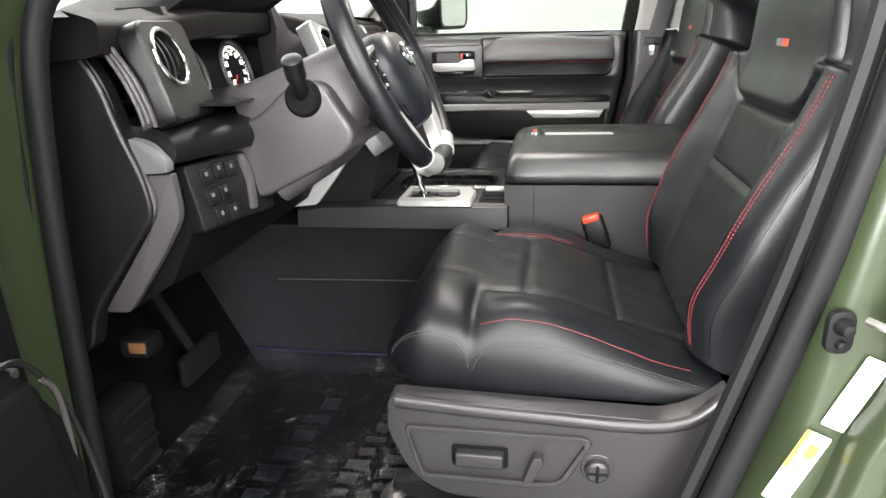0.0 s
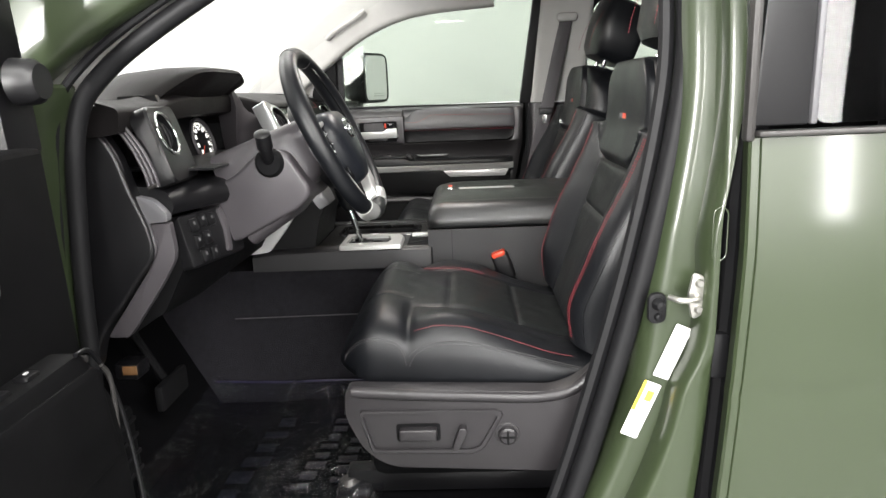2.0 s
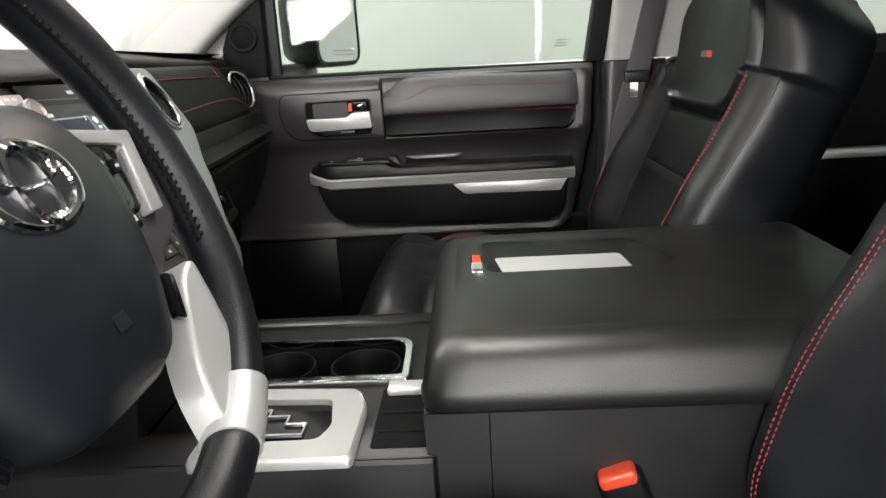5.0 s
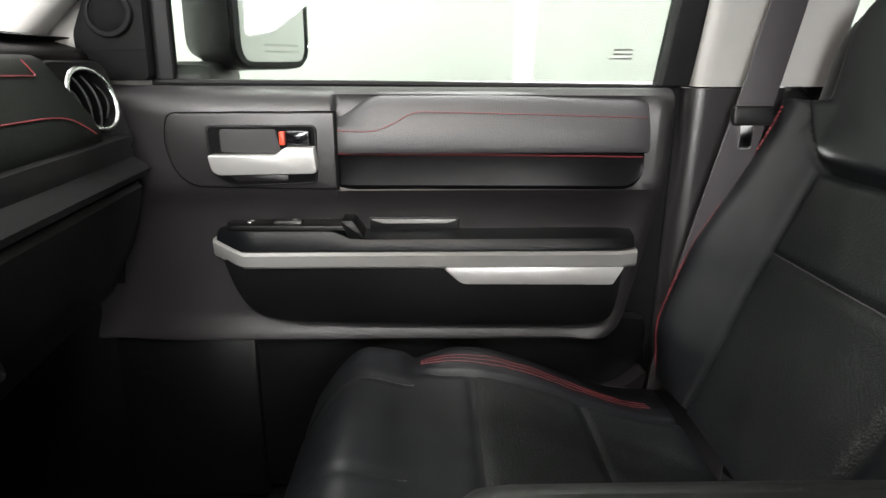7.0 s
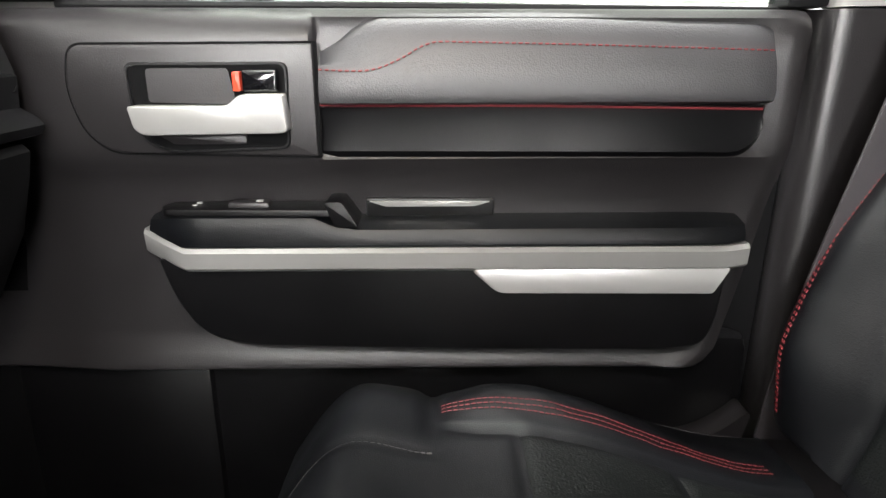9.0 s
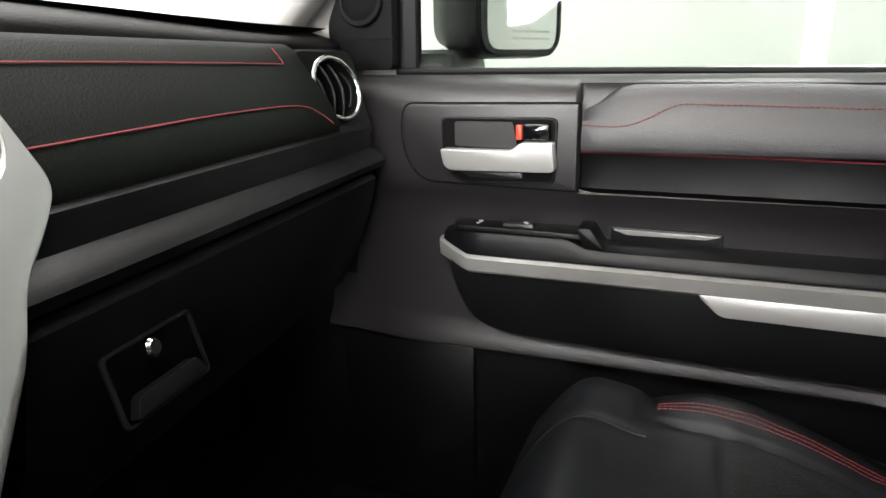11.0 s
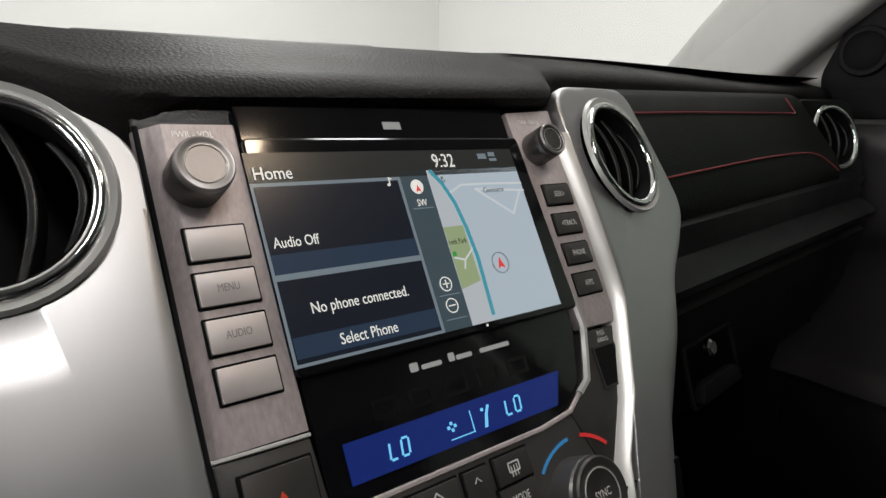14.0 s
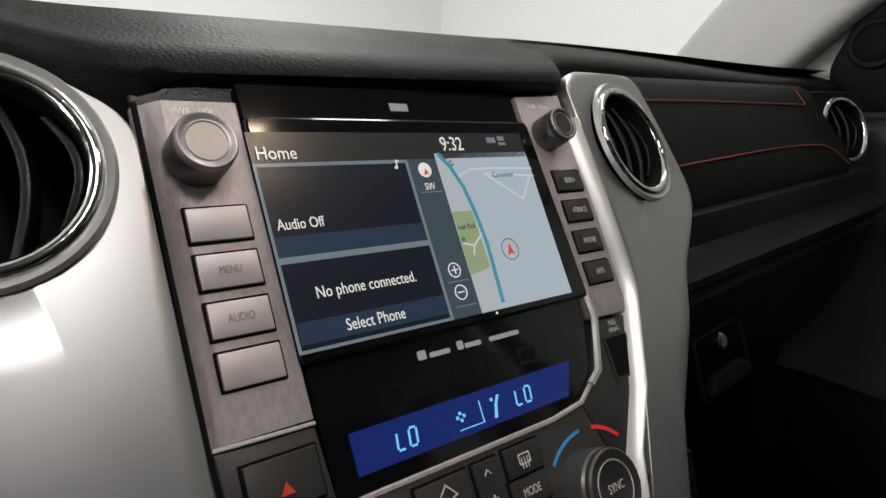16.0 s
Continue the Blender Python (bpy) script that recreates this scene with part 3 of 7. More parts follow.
part("button", lathe([(0.0001, 0.014), (0.004, 0.013), (0.006, 0.007)], at(LM, 0, -0.012), 14), RUBBER, lamp)


def sticker(name, corner, along, across, long, wide, label):
    """A paper label: `along` runs down its long side."""
    m = axes(corner, across, along)
    t = thing(name, corner, label, "label")
    part("paper", plate(fillet(rect(0, 0, wide, long), 0.003), 0.0006, m), PAPER, t)
    return t, m


ST, SMX = sticker("tyre_label", (-0.023, -0.8475, 1.043), (0.37, -0.02, 0.93), (0.93, -0.08, -0.37), 0.090, 0.025, "white paper tyre label with fine print on the pillar")
for i in range(22):
    part("print_bar", plate(rect(0.0185 + 0.0012 * (i % 3 == 0), 0.006 + 0.0037 * i, 0.0225, 0.0080 + 0.0037 * i), 0.0003, SMX, base=0.0007), INK, ST)
for i in range(7):
    part("print_line", plate(rect(0.0035, 0.008 + 0.0115 * i, 0.0042, 0.0165 + 0.0115 * i), 0.0003, SMX, base=0.0007), MARK, ST)
    part("print_line", plate(rect(0.0095, 0.008 + 0.0115 * i, 0.0102, 0.0150 + 0.0115 * i), 0.0003, SMX, base=0.0007), MARK, ST)
ST, SMX = sticker("airbag_label", (-0.071, -0.8475, 0.945), (0.37, -0.02, 0.93), (0.93, -0.08, -0.37), 0.098, 0.027, "white and yellow paper warning label on the pillar")
part("yellow_band", plate(rect(0.0, 0.045, 0.005, 0.098), 0.0003, SMX, base=0.0007), YELLOW, ST)
part("yellow_square", plate(rect(0.011, 0.066, 0.022, 0.084), 0.0003, SMX, base=0.0007), YELLOW, ST)
for i in range(5):
    part("print_line", plate(rect(0.004, 0.010 + 0.007 * i, 0.024, 0.0118 + 0.007 * i), 0.0003, SMX, base=0.0007), MARK, ST)

# the rear driver door
back_door = thing("rear_door_driver", (0.6, -0.92, 0.6), "closed army green rear door of the cab", "door", kind="structure")
skin = []
for i in range(73):
    z = 0.50 + 0.905 * i / 72
    y = -0.925 + 0.018 * ((z - 1.05) / 0.4) ** 2 + 0.004 * bell(z, 1.045, 0.006)
    d = -0.045 * max(0.0, 1.25 - z)
    skin.append([(0.078 + d, y + 0.03, z), (0.074 + d, y + 0.004, z), (0.077 + d, y, z), (0.087 + d, y, z), (0.0885 + d, y + 0.0025, z), (0.090 + d, y - 0.0005, z), (0.5, y - 0.004, z), (1.10, y, z), (1.10, y + 0.04, z), (0.6, y + 0.045, z)])
part("door_skin", loft(skin), PAINT, back_door)
part("waist_moulding", rbox((0.60, -0.915, 1.411), (1.04, 0.022, 0.008), 0.003), GUNMETAL_DARK, back_door)
part("edge_seal", rbox((0.074, -0.905, 1.62), (0.014, 0.02, 0.44), 0.006), GUNMETAL_DARK, back_door, "grey seal along the door edge")
part("pillar_applique", plate(fillet([(0.078, 1.42), (0.150, 1.42), (0.150, 1.84), (0.100, 1.84)], 0.004), 0.012, side(-0.895), r=0.003), PLASTIC, back_door, "satin black pillar cover")
part("glass_run", rbox((0.156, -0.903, 1.63), (0.010, 0.014, 0.42), 0.004), SILVER_DULL, back_door)
part("window_pane", plate(fillet([(0.163, 1.42), (1.05, 1.42), (1.00, 1.82), (0.163, 1.82)], 0.02), 0.004, side(-0.892)), PANE_DARK, back_door, "dark tinted window pane")
part("inner_panel", rbox((0.6, -0.84, 0.98), (1.0, 0.05, 0.86), 0.02), PLASTIC, back_door)
part("door_hinge", rbox((0.064, -0.868, 1.085), (0.03, 0.03, 0.075), 0.010), RUBBER, back_door, "black hinge in the shut gap")
# Dark tube added to draw the shut gap's shade.
part("gap_shade_strip", tube([(0.080, -0.862, 1.42), (0.078, -0.862, 1.20), (0.066, -0.862, 0.95), (0.046, -0.862, 0.55)], 0.014, 8), DARK, back_door, "dark strip standing for the shade in the shut gap")
sheet = thing("window_sheet", (0.25, -0.88, 1.55), "white and blue printed sheet behind the rear window", "window sheet")
part("paper", plate(rect(0.250, 1.497, 0.515, 1.80), 0.001, side(-0.882)), BLUE_INK, sheet)
part("border", frame_plate(rect(0.245, 1.49, 0.520, 1.805), rect(0.252, 1.499, 0.513, 1.798), 0.001, side(-0.883)), PAPER, sheet)
part("text_panel", plate(rect(0.269, 1.517, 0.495, 1.78), 0.001, side(-0.8835)), PAPER, sheet)
for i in range(5):
    part("print_line", plate(rect(0.279, 1.53 + 0.03 * i, 0.475, 1.537 + 0.03 * i), 0.0005, side(-0.8848)), MARK, sheet)

# the open driver door, swung out from its hinges
DH = axes((-0.842, -0.962, 0), (0.04, -0.999, 0), (0, 0, 1))
DHI = DH @ Matrix.Rotation(math.pi, 4, "Y")   # w of DH looks forward; the inner side faces the cab
front_door = thing("front_door_driver", (-0.95, -1.2, 0.6), "open driver door with black inner panel", "door", kind="structure")


def dplate(pts, depth, base, r=0.0, rad=0.01):
    return plate(fillet([(-a, b) for a, b in pts], rad), depth, DHI, base=base, r=r)


part("door_shell", dplate([(0, 0.55), (1.0, 0.55), (1.05, 1.0), (1.05, 1.42), (0.02, 1.44)], 0.11, -0.11, 0.01), PAINT, front_door)
part("door_panel", dplate([(0.05, 0.62), (0.95, 0.62), (1.0, 1.0), (1.0, 1.42), (0.06, 1.44)], 0.035, 0.0, 0.012), PLASTIC_MATT, front_door)
part("door_pod", dplate([(0.030, 0.60), (0.50, 0.60), (0.60, 1.20), (0.11, 1.20), (0.055, 1.10)], 0.040, 0.030, 0.015, 0.02), PLASTIC_MATT, front_door, "black speaker pod of the door")
part("armrest", dplate([(0.07, 1.03), (0.9, 1.08), (0.9, 1.20), (0.09, 1.175)], 0.045, 0.03, 0.02, 0.02), PLASTIC_MATT, front_door)
part("armrest_trim", tube(smooth([tuple(DHI @ Vector(q)) for q in ((-0.085, 1.168, 0.072), (-0.070, 1.14, 0.072), (-0.064, 1.06, 0.066), (-0.062, 0.97, 0.050), (-0.070, 0.90, 0.035))], 5), 0.0030, 8), GUNMETAL_DARK, front_door, "dull grey armrest trim")
part("pull_cup", dplate([(0.19, 1.29), (0.32, 1.295), (0.32, 1.34), (0.19, 1.325)], 0.012, 0.033, 0.005, 0.012), SILVER_DULL, front_door, "satin silver pull handle")
for i in range(2):
    part("window_switch", rbox((-0.14 - 0.045 * i, 1.182, 0.050), (0.026, 0.012, 0.034), 0.004, m=DHI), PLASTIC_GREY, front_door)
part("lock_switch", rbox((-0.115, 1.184, 0.062), (0.03, 0.010, 0.012), 0.003, m=DHI), GUNMETAL_DARK, front_door)
part("pod_trim", tube(smooth([tuple(DHI @ Vector(q)) for q in ((-0.13, 1.200, 0.070), (-0.095, 1.188, 0.070), (-0.055, 1.103, 0.069), (-0.036, 0.95, 0.069), (-0.031, 0.70, 0.068))], 5), 0.0030, 8), PLASTIC, front_door, "black edge of the door pod")
for i in range(3):
    part("window_switch", rbox((-0.19 - 0.05 * i, 1.201, 0.050), (0.024, 0.008, 0.018), 0.003, m=DHI), PLASTIC, front_door)
    part("switch_mark", rbox((-0.19 - 0.05 * i, 1.2056, 0.050), (0.006, 0.001, 0.003), 0, m=DHI), MARK, front_door)
part("window_post", dplate([(0.02, 1.43), (0.085, 1.43), (0.10, 1.86), (0.03, 1.62)], 0.05, -0.04, 0.01), PLASTIC, front_door)
part("tweeter", lathe([(0.0001, 0.030), (0.020, 0.030), (0.026, 0.022), (0.028, 0.0)], at(DHI, -0.06, 1.515, 0.02), 24), PLASTIC, front_door)
for zz in (1.20, 0.92):
    part("hinge", rbox((-0.935, -0.945, zz), (0.06, 0.04, 0.05), 0.012), PAINT, front_door)
part("check_bolt", lathe([(0.0001, 0.02), (0.012, 0.02), (0.015, 0.012), (0.015, 0)], axes((-0.935, -0.94, 1.245), (0, 1, 0), (0, 0, 1)), 14), RUBBER, front_door)

# ---- front passenger door ----
door = thing("front_door_passenger", (-0.45, 0.78, FLOOR), "closed black passenger door panel with red stitching and silver trim", "door", kind="structure")
def door_end(z):
    """Where the panel's rear edge lies at a height."""
    for (z1, a), (z0, b) in zip(DOOR_REAR, DOOR_REAR[1:]):
        if z0 <= z <= z1:
            return b + (a - b) * (z - z0) / (z1 - z0)
    return DOOR_REAR[0][1]


DOOR_REAR = ((1.440, -0.080), (1.393, -0.086), (1.286, -0.088), (1.174, -0.108), (1.101, -0.127), (1.085, -0.138), (1.067, -0.165))
SECTION = ((1.433, 0.785), (1.434, 0.758), (1.4315, 0.740), (1.425, 0.727), (1.415, 0.7190), (1.404, 0.7160), (1.39, 0.7155), (1.36, 0.7155), (1.33, 0.7155), (1.305, 0.7165), (1.293, 0.7190), (1.284, 0.7245), (1.274, 0.7310), (1.258, 0.7360), (1.235, 0.7385), (1.20, 0.7390), (1.15, 0.7380), (1.11, 0.7360), (1.100, 0.7340), (1.088, 0.7255), (1.077, 0.7185), (1.0725, 0.7180), (1.0690, 0.7230), (1.0690, 0.76))
skin = []
steps = [-0.02, 0.0, 0.015, 0.05, 0.10, 0.18, 0.26, 0.34, 0.41, 0.434, 0.439, 0.443, 0.447, 0.452, 0.5, 0.6, 0.7, 0.8, 0.88, 0.93, 0.955, 0.975, 0.99, 1.0, 1.004]
for f in steps:
    row = []
    for z, y in SECTION:
        x = -0.905 + (door_end(z) + 0.905) * min(max(f, 0.0), 1.0)
        y += 0.012 * (1 - ease(-0.86, -0.785, x))
        if 1.300 < z < 1.42:
            y += 0.010 * ease(-0.546, -0.538, x) * (1 - ease(0.955, 0.985, f))
        if z < 1.28:
            y -= 0.006 * ease(0.93, 0.975, f)
        y += 0.006 * ease(0.985, 1.0, f) + (0.03 if f < 0 or f > 1 else 0.0)
        row.append((x, y, z - 0.006 * (z > 1.40) * f))
    skin.append(row)
part("door_panel", loft(skin, closed=False), DOOR_PLASTIC, door, "charcoal grained door panel with rolled upper ledge")
bezel = [(-0.760, 1.3985), (-0.768, 1.3620), (-0.757, 1.3220), (-0.735, 1.3020), (-0.5405, 1.2975), (-0.5405, 1.3990)]
part("bezel_gap", plate(fillet([(-0.7625, 1.4008), (-0.7705, 1.3620), (-0.7590, 1.3205), (-0.7360, 1.2998), (-0.5375, 1.2953), (-0.5375, 1.4012)], [0.014, 0.02, 0.03, 0.03, 0.002, 0.002]), 0.004, side(0.7188)), DARK, door)
part("handle_bezel", plate(fillet(bezel, [0.012, 0.02, 0.03, 0.03, 0.002, 0.002]), 0.012, side(0.7240), r=0.003, seg=3), DOOR_PLASTIC, door, "charcoal bezel round the door handle")
# padded insert with a raised upper half
pad = []
for i in range(31):
    x = -0.536 + 0.418 * i / 30
    top = 1.402 + 0.024 * ease(-0.535, -0.482, x) - 0.006 * ease(-0.35, -0.11, x)
    if x > -0.135:
        top -= 0.004 * ((x + 0.135) / 0.02)
    e = 0.004 * (1 if i in (0, 30) else 0)
    pad.append([(x, 0.768, top + 0.003 - e), (x, 0.746, top + 0.0025 - e), (x, 0.7310 + e, top - 0.002), (x, 0.7220 + e, top - 0.010), (x, 0.7165 + e, top - 0.022), (x, 0.7085 + e, 1.380), (x, 0.7020 + e, 1.354), (x, 0.7050 + e, 1.3465), (x, 0.716 + e, 1.3434), (x, 0.742, 1.3434)])
part("leather_insert", loft(pad), DOOR_LEATHER, door, "padded black leather insert with its sheen in the colour")
low = []
for i in range(41):
    x = -0.538 + 0.418 * (1 - (1 - i / 40) ** 1.6)
    bot = 1.2945 - 0.004 * i / 40
    if x > -0.152:
        bot += 0.032 - math.sqrt(max(0.0, 0.032 ** 2 - (x + 0.152) ** 2))
    e = 0.004 * (1 if i in (0, 40) else 0)
    low.append([(x, 0.742, 1.3429), (x, 0.717 + e, 1.3419), (x, 0.719 + e, 0.6 * 1.3419 + 0.4 * bot), (x, 0.716 + e, bot + 0.007), (x, 0.720 + e, bot + 0.001), (x, 0.742, bot)])
# Same leather as the pad, shown shaded by a blacker material.
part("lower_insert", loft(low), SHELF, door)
way = [(-0.535, 0.7047, 1.3765), (-0.49, 0.7045, 1.3755), (-0.462, 0.7075, 1.385), (-0.435, 0.7115, 1.3985), (-0.40, 0.7115, 1.3995), (-0.25, 0.7110, 1.3955), (-0.118, 0.7105, 1.391)]
part("red_stitching", dashes(smooth(way, 6), 0.0009, 0.006, 0.0022), RED, door, "dashed red stitching")
part("red_piping", tube([(-0.537, 0.7150, 1.3445), (-0.35, 0.7150, 1.3429), (-0.124, 0.7150, 1.3388)], 0.0013, 6), RED, door, "thin red piping")
# handle
part("handle_recess", plate(fillet([(-0.709, 1.3810), (-0.566, 1.3810), (-0.568, 1.3070), (-0.68, 1.3030), (-0.706, 1.3200)], [0.008, 0.008, 0.008, 0.03, 0.02]), 0.0015, side(0.7125)), DARK, door)
part("recess_rim", frame_plate(fillet([(-0.7115, 1.3835), (-0.5635, 1.3835), (-0.5655, 1.3045), (-0.681, 1.3005), (-0.7085, 1.3190)], [0.009, 0.009, 0.009, 0.03, 0.02]), fillet([(-0.709, 1.3810), (-0.566, 1.3810), (-0.568, 1.3070), (-0.68, 1.3030), (-0.706, 1.3200)], [0.008, 0.008, 0.008, 0.03, 0.02]), 0.004, side(0.7128), r=0.001), PLASTIC, door)
part("recess_back", plate(fillet([(-0.692, 1.3780), (-0.618, 1.3780), (-0.612, 1.3460), (-0.692, 1.3480)], 0.004), 0.0012, side(0.7105)), DOOR_PLASTIC, door)
part("door_handle", plate(fillet([(-0.705, 1.3460), (-0.616, 1.3455), (-0.604, 1.3560), (-0.566, 1.3560), (-0.563, 1.3240), (-0.5675, 1.3215), (-0.693, 1.3200), (-0.701, 1.3260)], [0.003, 0.012, 0.006, 0.003, 0.004, 0.003, 0.008, 0.004]), 0.022, side(0.712), r=0.006, seg=3), SILVER_BRIGHT, door, "bright silver pull handle")
part("handle_foot", plate(fillet([(-0.685, 1.3180), (-0.605, 1.3180), (-0.605, 1.3100), (-0.672, 1.3100)], 0.003), 0.004, side(0.7105), r=0.001), DOOR_PLASTIC, door)
part("lock_tab", plate(fillet(rect(-0.6125, 1.3580, -0.6055, 1.3750), 0.001), 0.008, side(0.711), r=0.001), RED_GLOSS, door, "red lock marker")
part("lock_lever", plate(fillet(rect(-0.6035, 1.3570, -0.572, 1.3770), 0.003), 0.010, side(0.711), r=0.003), PIANO, door, "gloss black lock lever")
# armrest, switch panel, silver band, pocket
arm = []
for i in range(29):
    t = i / 28
    x = -0.714 + 0.585 * t
    nose = 1 - ease(0.0, 0.07, t)
    y_in = 0.692 + 0.030 * nose + 0.012 * ease(0.95, 1.0, t)
    z_top = 1.2451 - 0.008 * nose - 0.012 * ease(0.28, 0.34, t)
    z_low = 1.2141 + 0.008 * nose
    arm.append([(x, 0.75, z_top + 0.002), (x, y_in + 0.02, z_top), (x, y_in + 0.005, z_top - 0.004), (x, y_in, z_top - 0.012), (x, y_in, z_low), (x, y_in + 0.01, z_low - 0.004), (x, 0.75, z_low - 0.004)])
part("armrest", loft(arm), LEATHER, door, "black armrest")
part("switch_panel", plate(fillet([(-0.690, 0.702), (-0.698, 0.720), (-0.690, 0.738), (-0.526, 0.740), (-0.512, 0.694)], 0.006), 0.006, axes((0, 0, 1.2430), (1, 0, 0), (0, 1, 0)), r=0.002), PLASTIC, door)
part("window_switch", rbox((-0.61, 0.716, 1.2498), (0.040, 0.018, 0.008), 0.003), DOOR_PLASTIC, door)
part("switch_mark", rbox((-0.600, 0.714, 1.2544), (0.006, 0.004, 0.001), 0), MARK, door)
part("switch_mark", rbox((-0.664, 0.716, 1.2499), (0.004, 0.003, 0.001), 0), MARK, door)
part("switch_mark", rbox((-0.663, 0.726, 1.2499), (0.005, 0.003, 0.001), 0), MARK, door)
part("armrest_step", plate(fillet([(-0.526, 1.232), (-0.536, 1.2565), (-0.519, 1.2570), (-0.503, 1.232)], 0.004), 0.048, side(0.742), r=0.003), PLASTIC, door)
part("pull_cup_trim", plate(fillet([(-0.497, 1.2498), (-0.376, 1.2487), (-0.392, 1.2441), (-0.480, 1.2441)], 0.002), 0.003, side(0.7315), r=0.001), SILVER_BRIGHT, door, "slim silver pull cup trim")
part("pull_cup", plate(fillet([(-0.50, 1.2523), (-0.372, 1.2513), (-0.372, 1.2306), (-0.50, 1.2306)], 0.004), 0.006, side(0.738), r=0.002), PLASTIC, door)
band = []
for i in range(25):
    t = i / 24
    x = -0.720 + 0.595 * t
    nose = 1 - ease(0.0, 0.08, t)
    y = 0.689 + 0.032 * nose + 0.010 * ease(0.95, 1.0, t)
    zt = 1.2125 - 0.001 * t + 0.012 * nose
    zb = 1.1887 - 0.002 * t + 0.010 * nose
    band.append([(x, y + 0.03, zt), (x, y + 0.004, zt), (x, y, zt - 0.004), (x, y + 0.002, zb + 0.004), (x, y + 0.007, zb), (x, y + 0.03, zb)])
part("armrest_band", loft(band), SILVER_BRIGHT, door, "satin silver band along the armrest")
part("band_lower", plate(fillet([(-0.398, 1.1897), (-0.370, 1.1644), (-0.158, 1.1623), (-0.143, 1.1882)], [0.01, 0.008, 0.003, 0.003]), 0.016, side(0.710), r=0.003), SILVER, door, "satin silver lower band")
part("door_pocket", plate(fillet([(-0.702, 1.1985), (-0.688, 1.1520), (-0.664, 1.1168), (-0.62, 1.1054), (-0.412, 1.0997), (-0.20, 1.0966), (-0.158, 1.1023), (-0.148, 1.1261), (-0.140, 1.1985)], [0.004, 0.02, 0.03, 0.03, 0.02, 0.02, 0.02, 0.02, 0.004]), 0.040, side(0.745), r=0.010, seg=3), PLASTIC, door, "black door pocket")
part("outer_skin", rbox((-0.45, 0.862, 0.97), (0.84, 0.05, 0.88), 0.02), PAINT, door)
# window frame, glass, sail panel with tweeter
part("glass_seal", tube([(-0.80, 0.780, 1.437), (-0.45, 0.780, 1.433), (-0.085, 0.780, 1.427)], 0.005, 8), RUBBER, door)
part("window_post_front", plate(fillet([(-0.795, 1.44), (-0.772, 1.44), (-0.768, 1.70), (-0.800, 1.68)], 0.004), 0.02, side(0.80)), RUBBER, door)
part("window_post_rear", plate(fillet([(-0.092, 1.43), (-0.052, 1.43), (0.012, 1.86), (-0.028, 1.86)], 0.004), 0.04, side(0.80), r=0.006), RUBBER, door)
part("sail_panel", plate(fillet([(-0.885, 1.44), (-0.795, 1.44), (-0.790, 1.69), (-0.82, 1.655), (-0.89, 1.50)], 0.01), 0.03, side(0.785), r=0.008), PLASTIC_MATT, door, "black sail panel")
part("sail_seam", plate(rect(-0.882, 1.478, -0.792, 1.4805), 0.0012, side(0.7552)), DARK, door)
TW = axes((-0.838, 0.752, 1.527), (1, 0, 0), (0, 0.1, 1))
part("tweeter_ring", ring(0.028, 0.0045, TW, 32, 8, 0.8), PLASTIC_MATT, door)
part("tweeter_grille", lathe([(0.0001, 0.008), (0.012, 0.007), (0.022, 0.003), (0.026, 0.0)], TW, 28), DARK, door)
o = part("window_pane", plate([(-0.775, 1.44), (-0.075, 1.435), (-0.015, 1.85), (-0.50, 1.845), (-0.66, 1.785), (-0.775, 1.69)], 0.004, side(0.790)), PANE, door, "faintly green window pane")
o.visible_shadow = False
for i in range(3):
    part("glass_mark", plate(rect(-0.155 - 0.006 * (i == 0), 1.466 + 0.006 * i, -0.128, 1.468 + 0.006 * i), 0.0004, side(0.7855)), MARK_DIM, door)
part("sill_trim", rbox((-0.48, 0.772, 0.94), (0.80, 0.04, 0.30), 0.02), PLASTIC, door, "black lower door skirt")
part("kick_cover", rbox((-0.785, 0.762, 0.925), (0.212, 0.04, 0.280), 0.008), PLASTIC, door)

# door mirror outside the glass
mirror = thing("door_mirror", (-0.68, 0.95, 1.45), "black door mirror on the passenger door", "mirror")
MM = axes((-0.672, 0.958, 1.548), (0.40, 0.917, 0.0), (0, 0.02, 1))
part("housing", loft([[tuple(MM @ Vector((a * s - (0.02 * (1 - s)), b * s, w))) for a, b in fillet(rect(-0.125, -0.095, 0.072, 0.10), 0.04, 5)] for s, w in ((1.0, 0.018), (1.02, 0.0), (0.98, -0.04), (0.80, -0.085), (0.5, -0.11))]), PLASTIC, mirror, "black mirror housing")
part("mirror_glass", plate(fillet(rect(-0.106, -0.084, 0.062, 0.090), 0.03, 5), 0.003, MM, base=0.0185), MIRROR, mirror, "bright mirror glass")
part("mirror_bezel", frame_plate(fillet(rect(-0.120, -0.090, 0.068, 0.096), 0.036, 5), fillet(rect(-0.107, -0.085, 0.063, 0.091), 0.03, 5), 0.006, MM, base=0.018), PLASTIC, mirror)
part("mirror_arm", rbox((-0.765, 0.865, 1.440), (0.09, 0.15, 0.050), 0.018), PLASTIC, mirror)
for i in range(2):
    part("mirror_print", plate(rect(-0.05, -0.070 + 0.010 * i, 0.04, -0.067 + 0.010 * i), 0.0003, MM, base=0.0218), MARK, mirror)

# seat belt on the centre pillar
belt = thing("seat_belt", (0.0, 0.69, 1.40), "grey woven seat belt hanging on the pillar", "seat belt")
strip("webbing", smooth([(0.075, 0.69, 1.72), (0.045, 0.685, 1.60), (0.005, 0.675, 1.43), (-0.02, 0.67, 1.34), (-0.06, 0.68, 1.15), (-0.075, 0.69, 1.0)], 5), 0.046, 0.003, PLASTIC_GREY, belt, "dark grey webbing", up=(1, 0, 0))
